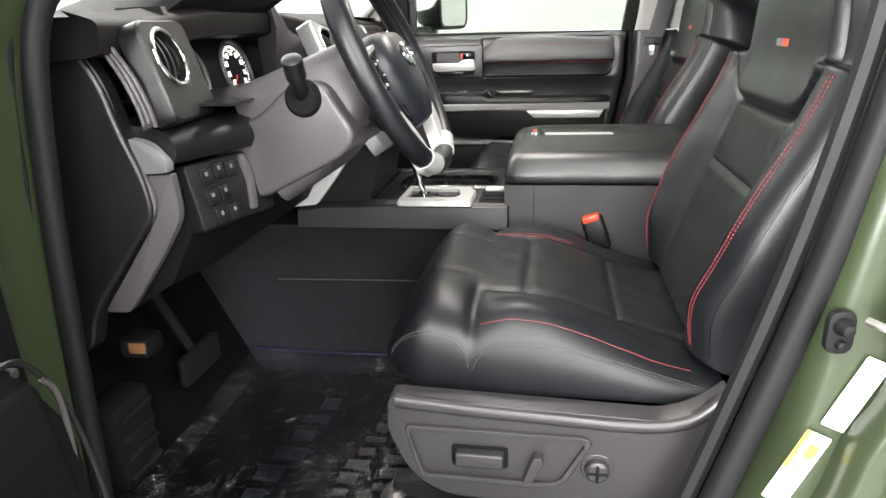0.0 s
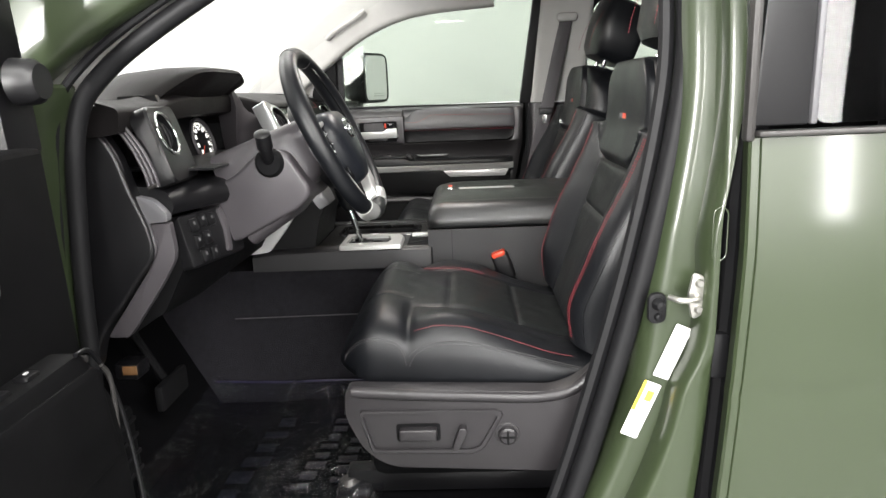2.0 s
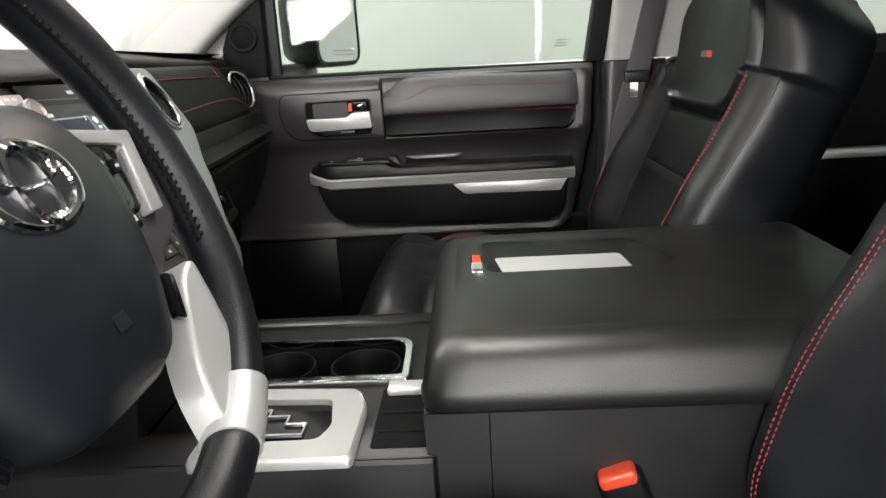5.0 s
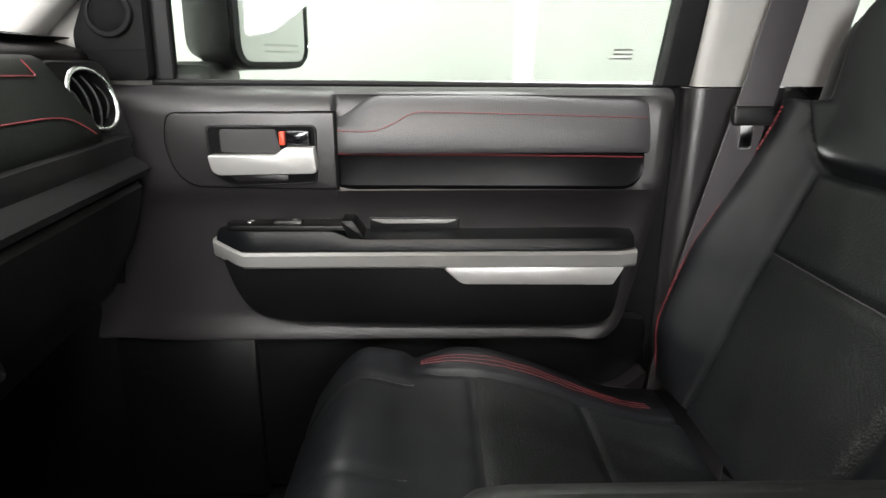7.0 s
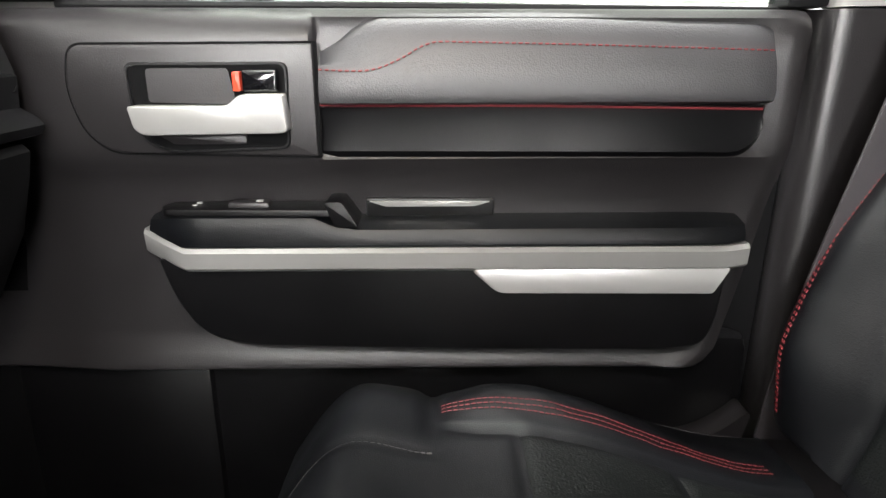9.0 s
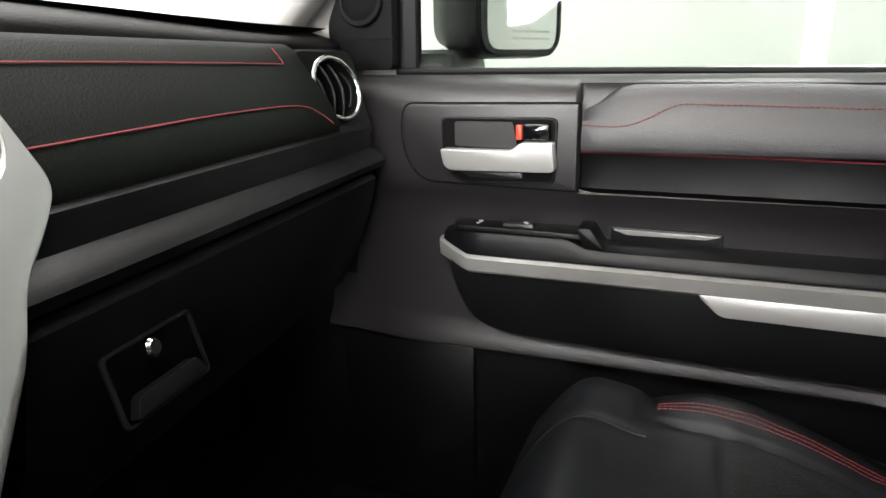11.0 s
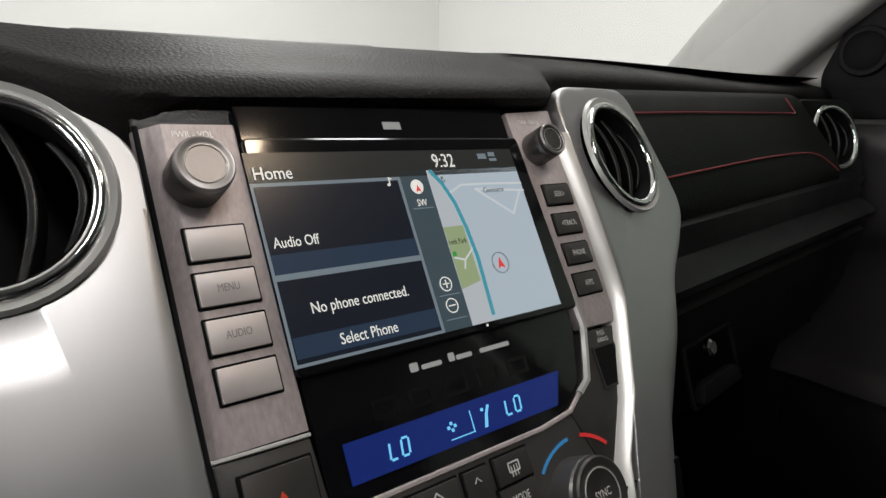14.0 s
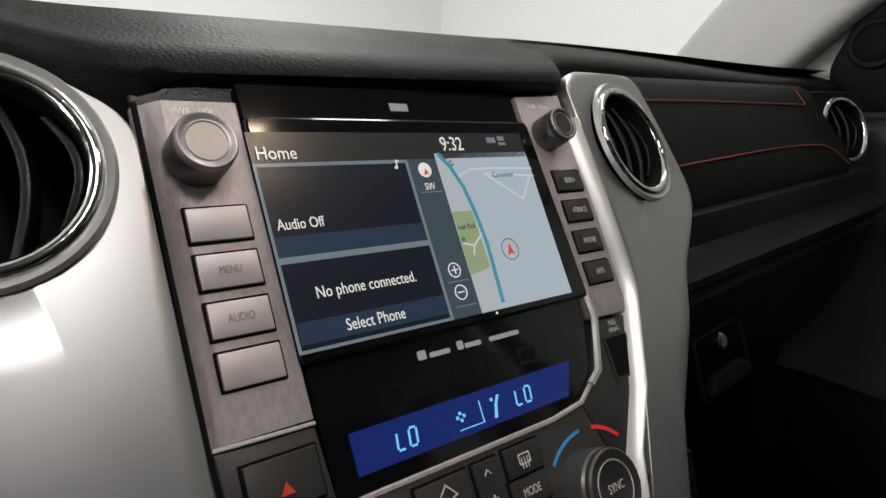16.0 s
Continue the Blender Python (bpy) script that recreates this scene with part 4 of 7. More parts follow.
part("belt_guide", rbox((0.075, 0.675, 1.725), (0.075, 0.03, 0.03), 0.012), TRIM_LIGHT, belt)
part("tongue", plate(fillet(rect(-0.026, -0.020, 0.026, 0.004), 0.006), 0.010, axes((-0.004, 0.672, 1.405), (1, 0, 0), (0, 0, 1)), r=0.003), PLASTIC, belt)
part("tongue_blade", plate(fillet(rect(-0.008, -0.050, 0.008, -0.018), 0.004), 0.003, axes((-0.010, 0.669, 1.405), (1, 0, 0), (0, 0, 1))), CHROME, belt)

# ---- dashboard ----
dash = thing("dashboard", (-0.95, 0, 1.0), "black dashboard with silver vent surrounds and red stitching", "dashboard")




def top_section(y):
    """The dash top's section at y: a padded lip over the screen, set back and higher on both sides."""
    r = ease(0.085, 0.150, y)
    l = ease(-0.150, -0.250, y)
    k = ease(0.15, 0.68, y)
    lip = -0.772 - 0.052 * r - 0.049 * k - 0.075 * l
    zt = 1.472 + 0.013 * r - 0.007 * k + 0.026 * l - 0.018 * ease(-0.45, -0.70, y)
    crest = 1.507 - 0.004 * k - 0.020 * ease(-0.45, -0.70, y)
    under = 0.012 + 0.012 * r + 0.026 * ease(-0.135, -0.165, y)
    pts = [(-1.34, 1.40), (-1.34, 1.455), (-1.16, 1.498), (-1.02, crest), (-0.955, crest - 0.001), (-0.5 * (0.90 - lip) - 0.008, zt + (crest - zt) * 0.70), (lip - 0.045, zt + 0.013), (lip - 0.018, zt + 0.005), (lip - 0.006, zt + 0.001), (lip - 0.001, zt - 0.004), (lip, zt - 0.008), (lip - 0.004, zt - under), (lip - 0.02, zt - under - 0.004), (-0.98, zt - 0.05), (-1.16, 1.40)]
    return [(x, y, z) for x, z in pts]


part("dash_top", loft([top_section(-0.76 + 1.52 * i / 152) for i in range(153)]), DASH_PAD, dash, "dark grained soft dash top")
part("speaker_cover", loft([[(x, y, z) for x, z in ((-1.16, 1.490), (-1.15, 1.5085), (-1.03, 1.5175), (-1.00, 1.5060))] for y in (-0.13, -0.124, 0.0, 0.114, 0.12)]), PLASTIC, dash, "low speaker cover on the dash top")
part("dash_core", rbox((-1.02, 0.255, 1.30), (0.30, 0.95, 0.28), 0.02), DARK, dash)
part("dash_core", rbox((-1.055, -0.47, 1.30), (0.23, 0.52, 0.28), 0.02), DARK, dash)
part("dash_core", rbox((-0.91, -0.47, 1.245), (0.08, 0.52, 0.17), 0.02), DARK, dash)


def pdash(y):
    """The passenger side at y: the panel's upper and lower line and the shelf's edge."""
    return -0.791 - 0.124 * (y - 0.212), -0.760 - 0.112 * (y - 0.213), -0.717 - 0.119 * (y - 0.143)


panel, shelf, glove = [], [], []
for i in range(25):
    y = 0.185 + 0.422 * i / 24
    x1, x2, xs = pdash(y)
    panel.append([(x1 - 0.10, y, 1.474), (x1 - 0.022, y, 1.472), (x1 - 0.010, y, 1.466), (x1, y, 1.453), (x1 + 0.017, y, 1.430), (x2, y, 1.405), (x2 + 0.010, y, 1.384), (x2 + 0.008, y, 1.374), (x1 - 0.10, y, 1.370)])
for i in range(25):
    y = 0.130 + 0.567 * i / 24
    x1, x2, xs = pdash(y)
    zs = 1.336 - 0.009 * (y - 0.143)
    shelf.append([(x1 - 0.10, y, 1.376), (x2 + 0.004, y, 1.377), (x2 + 0.014, y, 1.372), (xs - 0.020, y, zs + 0.014), (xs - 0.006, y, zs + 0.006), (xs, y, zs - 0.001), (xs - 0.003, y, zs - 0.009), (xs - 0.014, y, zs - 0.012), (x1 - 0.10, y, zs - 0.012)])
    xg = xs - 0.006
    glove.append([(x1 - 0.10, y, zs - 0.0155), (xg - 0.006, y, zs - 0.0155), (xg, y, zs - 0.022), (xg - 0.004, y, 1.290), (xg - 0.020, y, 1.235), (xg - 0.058, y, 1.165), (xg - 0.090, y, 1.135), (x1 - 0.13, y, 1.12)])
part("passenger_panel", loft(panel), LEATHER_WARM, dash, "stitched black leather-look dash panel")
part("passenger_shelf", loft(shelf), SHELF, dash, "black dash ledge")
gb = part("glovebox", loft(glove[1:-1]), PLASTIC_MATT, dash, "black glovebox lid")


def on_panel(y, z, lift=0.0012):
    """A point on the passenger panel's face."""
    x1, x2, xs = pdash(y)
    if z > 1.453:
        x = x1 - 0.010 * (z - 1.453) / 0.013
    elif z > 1.430:
        x = x1 + 0.017 * (1.453 - z) / 0.023
    else:
        x = x1 + 0.017 + (x2 - x1 - 0.017) * (1.430 - z) / 0.025
    return (x + lift, y, z + lift * 0.5)


for pts in ([(0.200, 1.4535), (0.30, 1.453), (0.42, 1.4515), (0.53, 1.450), (0.555, 1.4495), (0.558, 1.455), (0.557, 1.466)], [(0.200, 1.4065), (0.30, 1.4085), (0.40, 1.410), (0.50, 1.409), (0.545, 1.405), (0.566, 1.396), (0.578, 1.386)]):
    part("stitching", tube([on_panel(y, z) for y, z in [(q.x, q.y) for q in smooth([(a, b, 0) for a, b in pts], 6)]], 0.0008, 6), RED, dash, "red stitched line")
GM = axes((-0.7375, 0.245, 1.262), (-0.118, 0.993, 0), (-0.28, 0, 0.96))
part("latch_plate", frame_plate(fillet(rect(-0.042, -0.030, 0.046, 0.020), 0.006), fillet(rect(-0.0395, -0.0275, 0.0435, 0.0175), 0.005), 0.003, GM, r=0.001), DARK, gb)
part("latch_lock", lathe([(0.0001, 0.006), (0.005, 0.006), (0.007, 0.004), (0.007, 0.0)], at(GM, 0.0, 0.009), 16), CHROME, gb, "chrome glovebox lock")
part("latch_handle", plate(fillet([(-0.036, -0.026), (0.038, -0.026), (0.030, -0.012), (-0.028, -0.012)], 0.004), 0.008, GM, r=0.003), PLASTIC_MATT, gb, "black glovebox pull")

# ---- centre stack ----
S0 = axes((-0.7184, -0.0305, 1.3483), (-0.0326, 0.9989, -0.0338), (-0.4723, 0.0144, 0.8813)) @ Matrix.Scale(0.914, 4)
stack = thing("centre_stack", (-0.80, 0, 1.15), "brushed gunmetal centre stack with lit touch screen and knobs", "centre stack")
part("stack_body", plate(fillet([(-0.137, -0.13), (0.137, -0.13), (0.140, 0.150), (-0.137, 0.140)], 0.004), 0.09, S0, base=-0.095, r=0.002), PLASTIC, stack)
part("gloss_panel", plate(fillet([(-0.091, -0.060), (0.050, -0.060), (0.064, -0.054), (0.079, -0.047), (0.083, -0.040), (0.092, -0.012), (0.092, 0.138), (-0.091, 0.135)], 0.003), 0.006, S0, base=-0.004, r=0.001), PIANO, stack, "gloss black display panel", sharp=15)
rows = []
for v0 in (-0.0230, 0.02, 0.07, 0.1230):
    rows.append([S0 @ Vector(q) for q in ((-0.1375, v0, -0.006), (-0.1368, v0, -0.0032), (-0.1275, v0, 0.0036), (-0.1265, v0, 0.0040), (-0.0940, v0, 0.0040), (-0.0930, v0, 0.0030), (-0.0930, v0, -0.006))])
part("trim_strip", loft(rows), GUNMETAL, stack, "brushed gunmetal strip", sharp=20)
part("trim_strip", plate(fillet([(0.0985, -0.0145), (0.1330, -0.0155), (0.1375, 0.1375), (0.0935, 0.1345), (0.0935, 0.01)], 0.0015), 0.008, S0, base=-0.004, r=0.0012), GUNMETAL, stack, "brushed gunmetal strip")
part("lower_strip", plate(fillet([(-0.136, -0.025), (-0.093, -0.026), (-0.091, -0.062), (-0.092, -0.12), (-0.132, -0.12)], 0.0015), 0.008, S0, base=-0.005, r=0.0012), GUNMETAL_DARK, stack)
part("lower_strip", plate(fillet([(0.0985, -0.0165), (0.1330, -0.0175), (0.124, -0.10), (0.080, -0.10), (0.0655, -0.058), (0.082, -0.047)], 0.0015), 0.008, S0, base=-0.005, r=0.0012), GUNMETAL_DARK, stack)
part("accent_line", tube([tuple(S0 @ Vector(q)) for q in ((-0.136, -0.0240, 0.0035), (-0.115, -0.0245, 0.0042), (-0.093, -0.0248, 0.0035))], 0.0009, 6), SILVER, stack)
part("accent_line", tube([tuple(S0 @ Vector(q)) for q in ((0.0975, 0.008, 0.004), (0.0985, -0.014, 0.004), (0.0865, -0.044, 0.004), (0.0765, -0.050, 0.004))], 0.0022, 6), SILVER_BRIGHT, stack, "bright silver accent line")
part("climate_panel", plate(fillet([(-0.092, -0.060), (0.048, -0.060), (0.0655, -0.0585), (0.080, -0.102), (0.078, -0.125), (-0.092, -0.125)], 0.002), 0.008, S0, base=-0.005, r=0.0012), GUNMETAL_DARK, stack, "dark gunmetal climate panel")

part("accent_line", tube([tuple(S0 @ Vector(q)) for q in ((-0.091, -0.0610, 0.0028), (0.040, -0.0605, 0.0028), (0.0655, -0.0575, 0.0030), (0.0765, -0.050, 0.0036))], 0.0014, 6), GUNMETAL, stack, "brushed gunmetal edge over the climate keys")

# the screen: a lit flat display
SCR_FRAME = part("screen_frame", plate(fillet([(-0.0935, -0.001), (0.0975, -0.001), (0.0935, 0.1155), (-0.0925, 0.1155)], 0.004), 0.0065, S0, base=0.0, r=0.0015), PIANO, stack, "gloss black screen frame", sharp=15)
W0 = 0.0066
G_NAVY = glow("screen_navy", (0.0025, 0.0055, 0.0135), 1.75)
G_NAVY2 = glow("screen_blue_grey", (0.015, 0.032, 0.062), 1.75)
G_BAR = glow("screen_bar", (0.016, 0.017, 0.016), 1.75)
G_LINE = glow("screen_line", (0.17, 0.21, 0.24), 1.75)
G_SLATE = glow("screen_slate", (0.045, 0.070, 0.085), 1.75)
G_MAP = glow("screen_map", (0.43, 0.50, 0.56), 1.75)
G_LAND = glow("screen_land", (0.46, 0.49, 0.52), 1.75)
G_PARK = glow("screen_park", (0.30, 0.37, 0.20), 1.75)
G_ROAD = glow("screen_road", (0.62, 0.66, 0.69), 1.75)
G_TEAL = glow("screen_teal", (0.05, 0.30, 0.38), 1.75)
G_TEXT = glow("screen_text", (0.90, 0.88, 0.82), 1.75)
G_INK = glow("screen_ink", (0.03, 0.03, 0.03), 1.75)
G_RED = glow("screen_red", (0.75, 0.05, 0.04), 1.75)
G_GREEN = glow("screen_green", (0.04, 0.30, 0.06), 1.75)
G_BLUE = glow("lit_blue_display", (0.003, 0.028, 0.27), 0.95)
G_CYAN = glow("lit_cyan_segments", (0.18, 0.62, 1.0), 1.92)
G_ICON = glow("lit_white_icons", (0.60, 0.60, 0.58), 0.87)


def lit(name, outline, mat, level, label=""):
    return part(name, plate(outline, 0.00012, S0, base=W0 + 0.00018 * level), mat, SCR_FRAME, label)


def lit_line(name, pts, width, mat, level):
    bm = bmesh.new()
    for a, b in zip(pts, pts[1:]):
        d = (Vector(b) - Vector(a)).normalized()
        n = Vector((-d.y, d.x)) * width / 2
        e = d * width * 0.25
        q = [Vector(a) - e + n, Vector(a) - e - n, Vector(b) + e - n, Vector(b) + e + n]
        add(bm, plate([tuple(v) for v in q], 0.00012, S0, base=W0 + 0.00018 * level))
    return part(name, bm, mat, SCR_FRAME)


def lit_text(text, u, v, size, mat=G_TEXT, level=5, align="LEFT", squeeze=0.92, name="screen_text"):
    return part(name, lettering(text, size, at(S0, u, v, W0 + 0.00018 * level), 0.00005, align, squeeze), mat, SCR_FRAME)


# the lit picture
A0, A1, B0, B1 = -0.0940, 0.0830, 0.0035, 0.1070
lit("screen_ground", rect(A0, B0, A1, B1), G_LINE, 0, "lit display")
lit("title_bar", rect(A0, 0.0915, A1, B1), G_BAR, 1)
lit("audio_tile", rect(-0.0925, 0.0465, -0.0105, 0.0895), G_NAVY, 1)
lit("audio_glow", rect(-0.0925, 0.0465, -0.0105, 0.0560), G_NAVY2, 2)
lit("phone_tile", rect(-0.0925, 0.0050, -0.0105, 0.0435), G_NAVY, 1)
lit("select_bar", rect(-0.0920, 0.0072, -0.0110, 0.0170), G_NAVY2, 2)
lit("side_bar", rect(-0.0085, B0, 0.0105, 0.0945), G_SLATE, 1)
lit("map_area", rect(0.0107, B0, A1, 0.0945), G_MAP, 1)
lit("map_land", [(0.0107, B0), (0.0255, B0), (0.0275, 0.030), (0.0230, 0.070), (0.0150, 0.0945), (0.0107, 0.0945)], G_LAND, 2)
lit("map_park", [(0.0107, 0.0240), (0.0255, 0.0270), (0.0250, 0.0600), (0.0107, 0.0600)], G_PARK, 3)
lit_line("map_road", [(0.0130, 0.0938), (0.0190, 0.0860), (0.0240, 0.0740), (0.0270, 0.0580), (0.0285, 0.0400), (0.0270, 0.0072)], 0.0026, G_TEAL, 4)
lit_line("map_road", [(0.0225, 0.0800), (0.0330, 0.0845), (0.0500, 0.0845), (A1, 0.0835)], 0.0010, G_ROAD, 3)
lit_line("map_road", [(0.0430, 0.0815), (0.0680, 0.0640), (0.0800, 0.0790)], 0.0010, G_ROAD, 3)
lit_line("map_road", [(0.0430, 0.0815), (A1, 0.0785)], 0.0010, G_ROAD, 3)
lit_line("map_road", [(0.0120, 0.0420), (0.0190, 0.0400), (0.0275, 0.0465)], 0.0010, G_ROAD, 4)
lit_line("map_road", [(0.0190, 0.0400), (0.0170, 0.0350)], 0.0010, G_ROAD, 4)
lit("map_tree", fillet(rect(0.0112, 0.0425, 0.0140, 0.0455), 0.0012), G_GREEN, 5)
lit_text("Commerce", 0.0485, 0.0785, 0.0046, G_INK, 6, squeeze=0.80, name="road_name")
part("road_name", lettering("ek Rd", 0.0040, S0 @ Matrix.Translation((0.0155, 0.0925, W0 + 0.0011)) @ Matrix.Rotation(radians(-55), 4, "Z"), 0.00005, "LEFT", 0.85), G_INK, SCR_FRAME)
lit_text("reek Park", 0.0108, 0.0495, 0.0046, G_INK, 6, squeeze=0.72, name="park_name")
part("position_ring", ring(0.0062, 0.0004, at(S0, 0.0440, 0.0350, W0 + 0.001), 28, 6), G_LINE, SCR_FRAME)
lit("position_arrow", [(0.0440, 0.0385), (0.0412, 0.0315), (0.0440, 0.0328), (0.0468, 0.0315)], G_RED, 6)
part("compass", lathe([(0.0001, 0.0002), (0.0042, 0.0002), (0.0042, 0.0)], at(S0, 0.0010, 0.0850, W0 + 0.0005), 24), G_TEXT, SCR_FRAME)
lit("compass_needle", [(0.0010, 0.0860), (-0.0010, 0.0815), (0.0010, 0.0825), (0.0030, 0.0815)], G_RED, 6)
lit_text("SW", 0.0010, 0.0735, 0.0058, align="CENTER", squeeze=0.8)
for vv in (0.0285, 0.0165):
    part("zoom_ring", ring(0.0038, 0.0003, at(S0, 0.0005, vv, W0 + 0.0008), 24, 6), G_TEXT, SCR_FRAME)
    lit("zoom_sign", rect(-0.0018, vv - 0.0003, 0.0028, vv + 0.0003), G_TEXT, 5)
lit("zoom_sign", rect(0.0002, 0.0262, 0.0008, 0.0308), G_TEXT, 6)
lit("side_rule", rect(-0.0060, 0.0222, 0.0080, 0.0227), G_LINE, 4)
lit("side_rule", rect(-0.0060, 0.0090, 0.0080, 0.0095), G_LINE, 4)
lit("side_rule", rect(-0.0060, 0.0720, 0.0080, 0.0725), G_LINE, 4)
lit_text("Home", -0.0918, 0.0930, 0.0092, squeeze=0.88)
lit_text("9:32", 0.0250, 0.0960, 0.0120, align="CENTER", squeeze=0.80)
lit("signal_icon", rect(0.0530, 0.1005, 0.0600, 0.1040), G_LINE, 4)
lit("signal_icon", rect(0.0620, 0.0990, 0.0680, 0.1008), G_LINE, 4)
lit("signal_icon", rect(0.0622, 0.1020, 0.0675, 0.1048), G_LINE, 4)
lit_text("Audio Off", -0.0900, 0.0590, 0.0074, squeeze=0.78)
lit_text("No phone connected.", -0.0522, 0.0262, 0.0078, align="CENTER", squeeze=0.80)
lit_text("Select Phone", -0.0530, 0.0095, 0.0078, align="CENTER", squeeze=0.80)
lit_line("note_icon", [(-0.0165, 0.0870), (-0.0165, 0.0910), (-0.0148, 0.0903)], 0.0006, G_TEXT, 4)
lit("note_icon", fillet(rect(-0.0182, 0.0863, -0.0162, 0.0877), 0.0006), G_TEXT, 4)
lit("status_dot", fillet(rect(0.0200, 0.0012, 0.0214, 0.0026), 0.0006), G_TEXT, 1)


def inked(name, outline, mat, w=0.0021):
    return part(name, plate(outline, 0.0003, S0, base=w), mat, stack)


RAISED = material("faint_gloss_mark", (0.0045, 0.0045, 0.0045), 0.20, var=0.02, bump=0.0)
inked("maker_mark", rect(-0.006, 0.1225, 0.006, 0.1270), G_ICON)
for u0, u1 in ((-0.033, -0.028), (-0.026, -0.013), (-0.008, -0.004), (-0.003, 0.008), (0.014, 0.036)):
    inked("service_mark", fillet(rect(u0, -0.0115, u1, -0.0090 if u1 - u0 > 0.006 else -0.0070), 0.001), G_ICON)
for i in range(6):
    u = -0.060 + 0.0225 * i
    part("raised_mark", frame_plate(rect(u, -0.0285, u + 0.015, -0.0190), rect(u + 0.0020, -0.0265, u + 0.0130, -0.0210), 0.0004, S0, base=0.0020), RAISED, stack)
inked("blue_display", [(-0.0790, -0.0520), (0.0580, -0.0520), (0.0670, -0.0335), (-0.0790, -0.0335)], G_BLUE, 0.0022)


def segments(u, v, text):
    """Slanted seven-part figures of the climate display."""
    lines = {"L": [((0, 8), (0, 0)), ((0, 0), (4.2, 0))], "O": [((0, 8), (0, 0)), ((0, 0), (4.2, 0)), ((4.2, 0), (4.2, 8)), ((4.2, 8), (0, 8))]}
    bm = bmesh.new()
    for k, ch in enumerate(text):
        for (a, b), (c, d) in lines[ch]:
            p, q = Vector((u + 0.0068 * k + a * 0.001 + b * 0.00012, v + b * 0.001)), Vector((u + 0.0068 * k + c * 0.001 + d * 0.00012, v + d * 0.001))
            e = (q - p).normalized()
            n = Vector((-e.y, e.x)) * 0.00055
            p, q = p + e * 0.0005, q - e * 0.0005
            add(bm, plate([tuple(p + n), tuple(p - n), tuple(q - n), tuple(q + n)], 0.0002, S0, base=0.0026))
    return part("climate_figure", bm, G_CYAN, stack, "lit cyan figures")


segments(-0.0570, -0.0475, "LO")
segments(0.0190, -0.0470, "LO")
for pts in ([(-0.0210, -0.0490), (-0.0055, -0.0490)], [(-0.0055, -0.0490), (-0.0055, -0.0385)]):
    a, b = pts
    inked("fan_bar", rect(min(a[0], b[0]), min(a[1], b[1]), max(a[0], b[0]) + 0.0005, max(a[1], b[1]) + 0.0005), G_CYAN, 0.0026)
for du, dv in ((0, 0.0012), (0.0022, -0.0004), (-0.0020, -0.0006), (0.0002, -0.0022)):
    inked("fan_icon", fillet(rect(-0.0195 + du, -0.0430 + dv, -0.0178 + du, -0.0413 + dv), 0.0006), G_CYAN, 0.0026)
inked("seat_icon", fillet([(0.0020, -0.0490), (0.0040, -0.0490), (0.0060, -0.0425), (0.0085, -0.0385), (0.0070, -0.0380), (0.0042, -0.0425)], 0.0004), G_CYAN, 0.0026)
inked("seat_icon", fillet(rect(0.0020, -0.0405, 0.0038, -0.0388), 0.0007), G_CYAN, 0.0026)


def key(u0, v0, u1, v1, text="", mat=GUNMETAL, ink=MARK_DIM, size=0.0050, w=0.0040):
    b = part("button_surround", plate(fillet(rect(u0 - 0.0012, v0 - 0.0012, u1 + 0.0012, v1 + 0.0012), 0.001), 0.0003, S0, base=w), DARK, stack)
    k = part("button", plate(fillet(rect(u0, v0, u1, v1), 0.0006), 0.0018, S0, base=w + 0.0003, r=0.0005), mat, stack)
    if text:
        part("button_text", lettering(text, size, at(S0, (u0 + u1) / 2, (v0 + v1) / 2 - size * 0.33, w + 0.0023), 0.00005, "CENTER", 0.72), ink, k)
    return k


KEY_LIGHT = material("pale_gunmetal_button", (0.47, 0.435, 0.43), 0.42, metal=0.4, var=0.05, scale=90, bump=0.08, bump_scale=600)
for i, text in enumerate(("", "MENU", "AUDIO", "")):
    v1 = 0.0725 - 0.0204 * i
    key(-0.1270, v1 - 0.0145, -0.1010, v1, text, KEY_LIGHT, KEY_INK)
for i, text in enumerate(("SEEK>", "<TRACK", "PHONE", "APPS")):
    v1 = 0.0813 - 0.0206 * i
    key(0.1045, v1 - 0.0135, 0.1290 - 0.0004 * i, v1, text, GUNMETAL_DARK, MARK, 0.0052)
part("print_text", lettering("PWR - VOL", 0.0045, at(S0, -0.1135, 0.1165, 0.0042), 0.00005, "CENTER", 0.85), WHITE_INK, stack)
part("print_text", lettering("TUNE - SCROLL", 0.0036, at(S0, 0.1130, 0.1265, 0.0042), 0.00005, "CENTER", 0.80), WHITE_INK, stack)


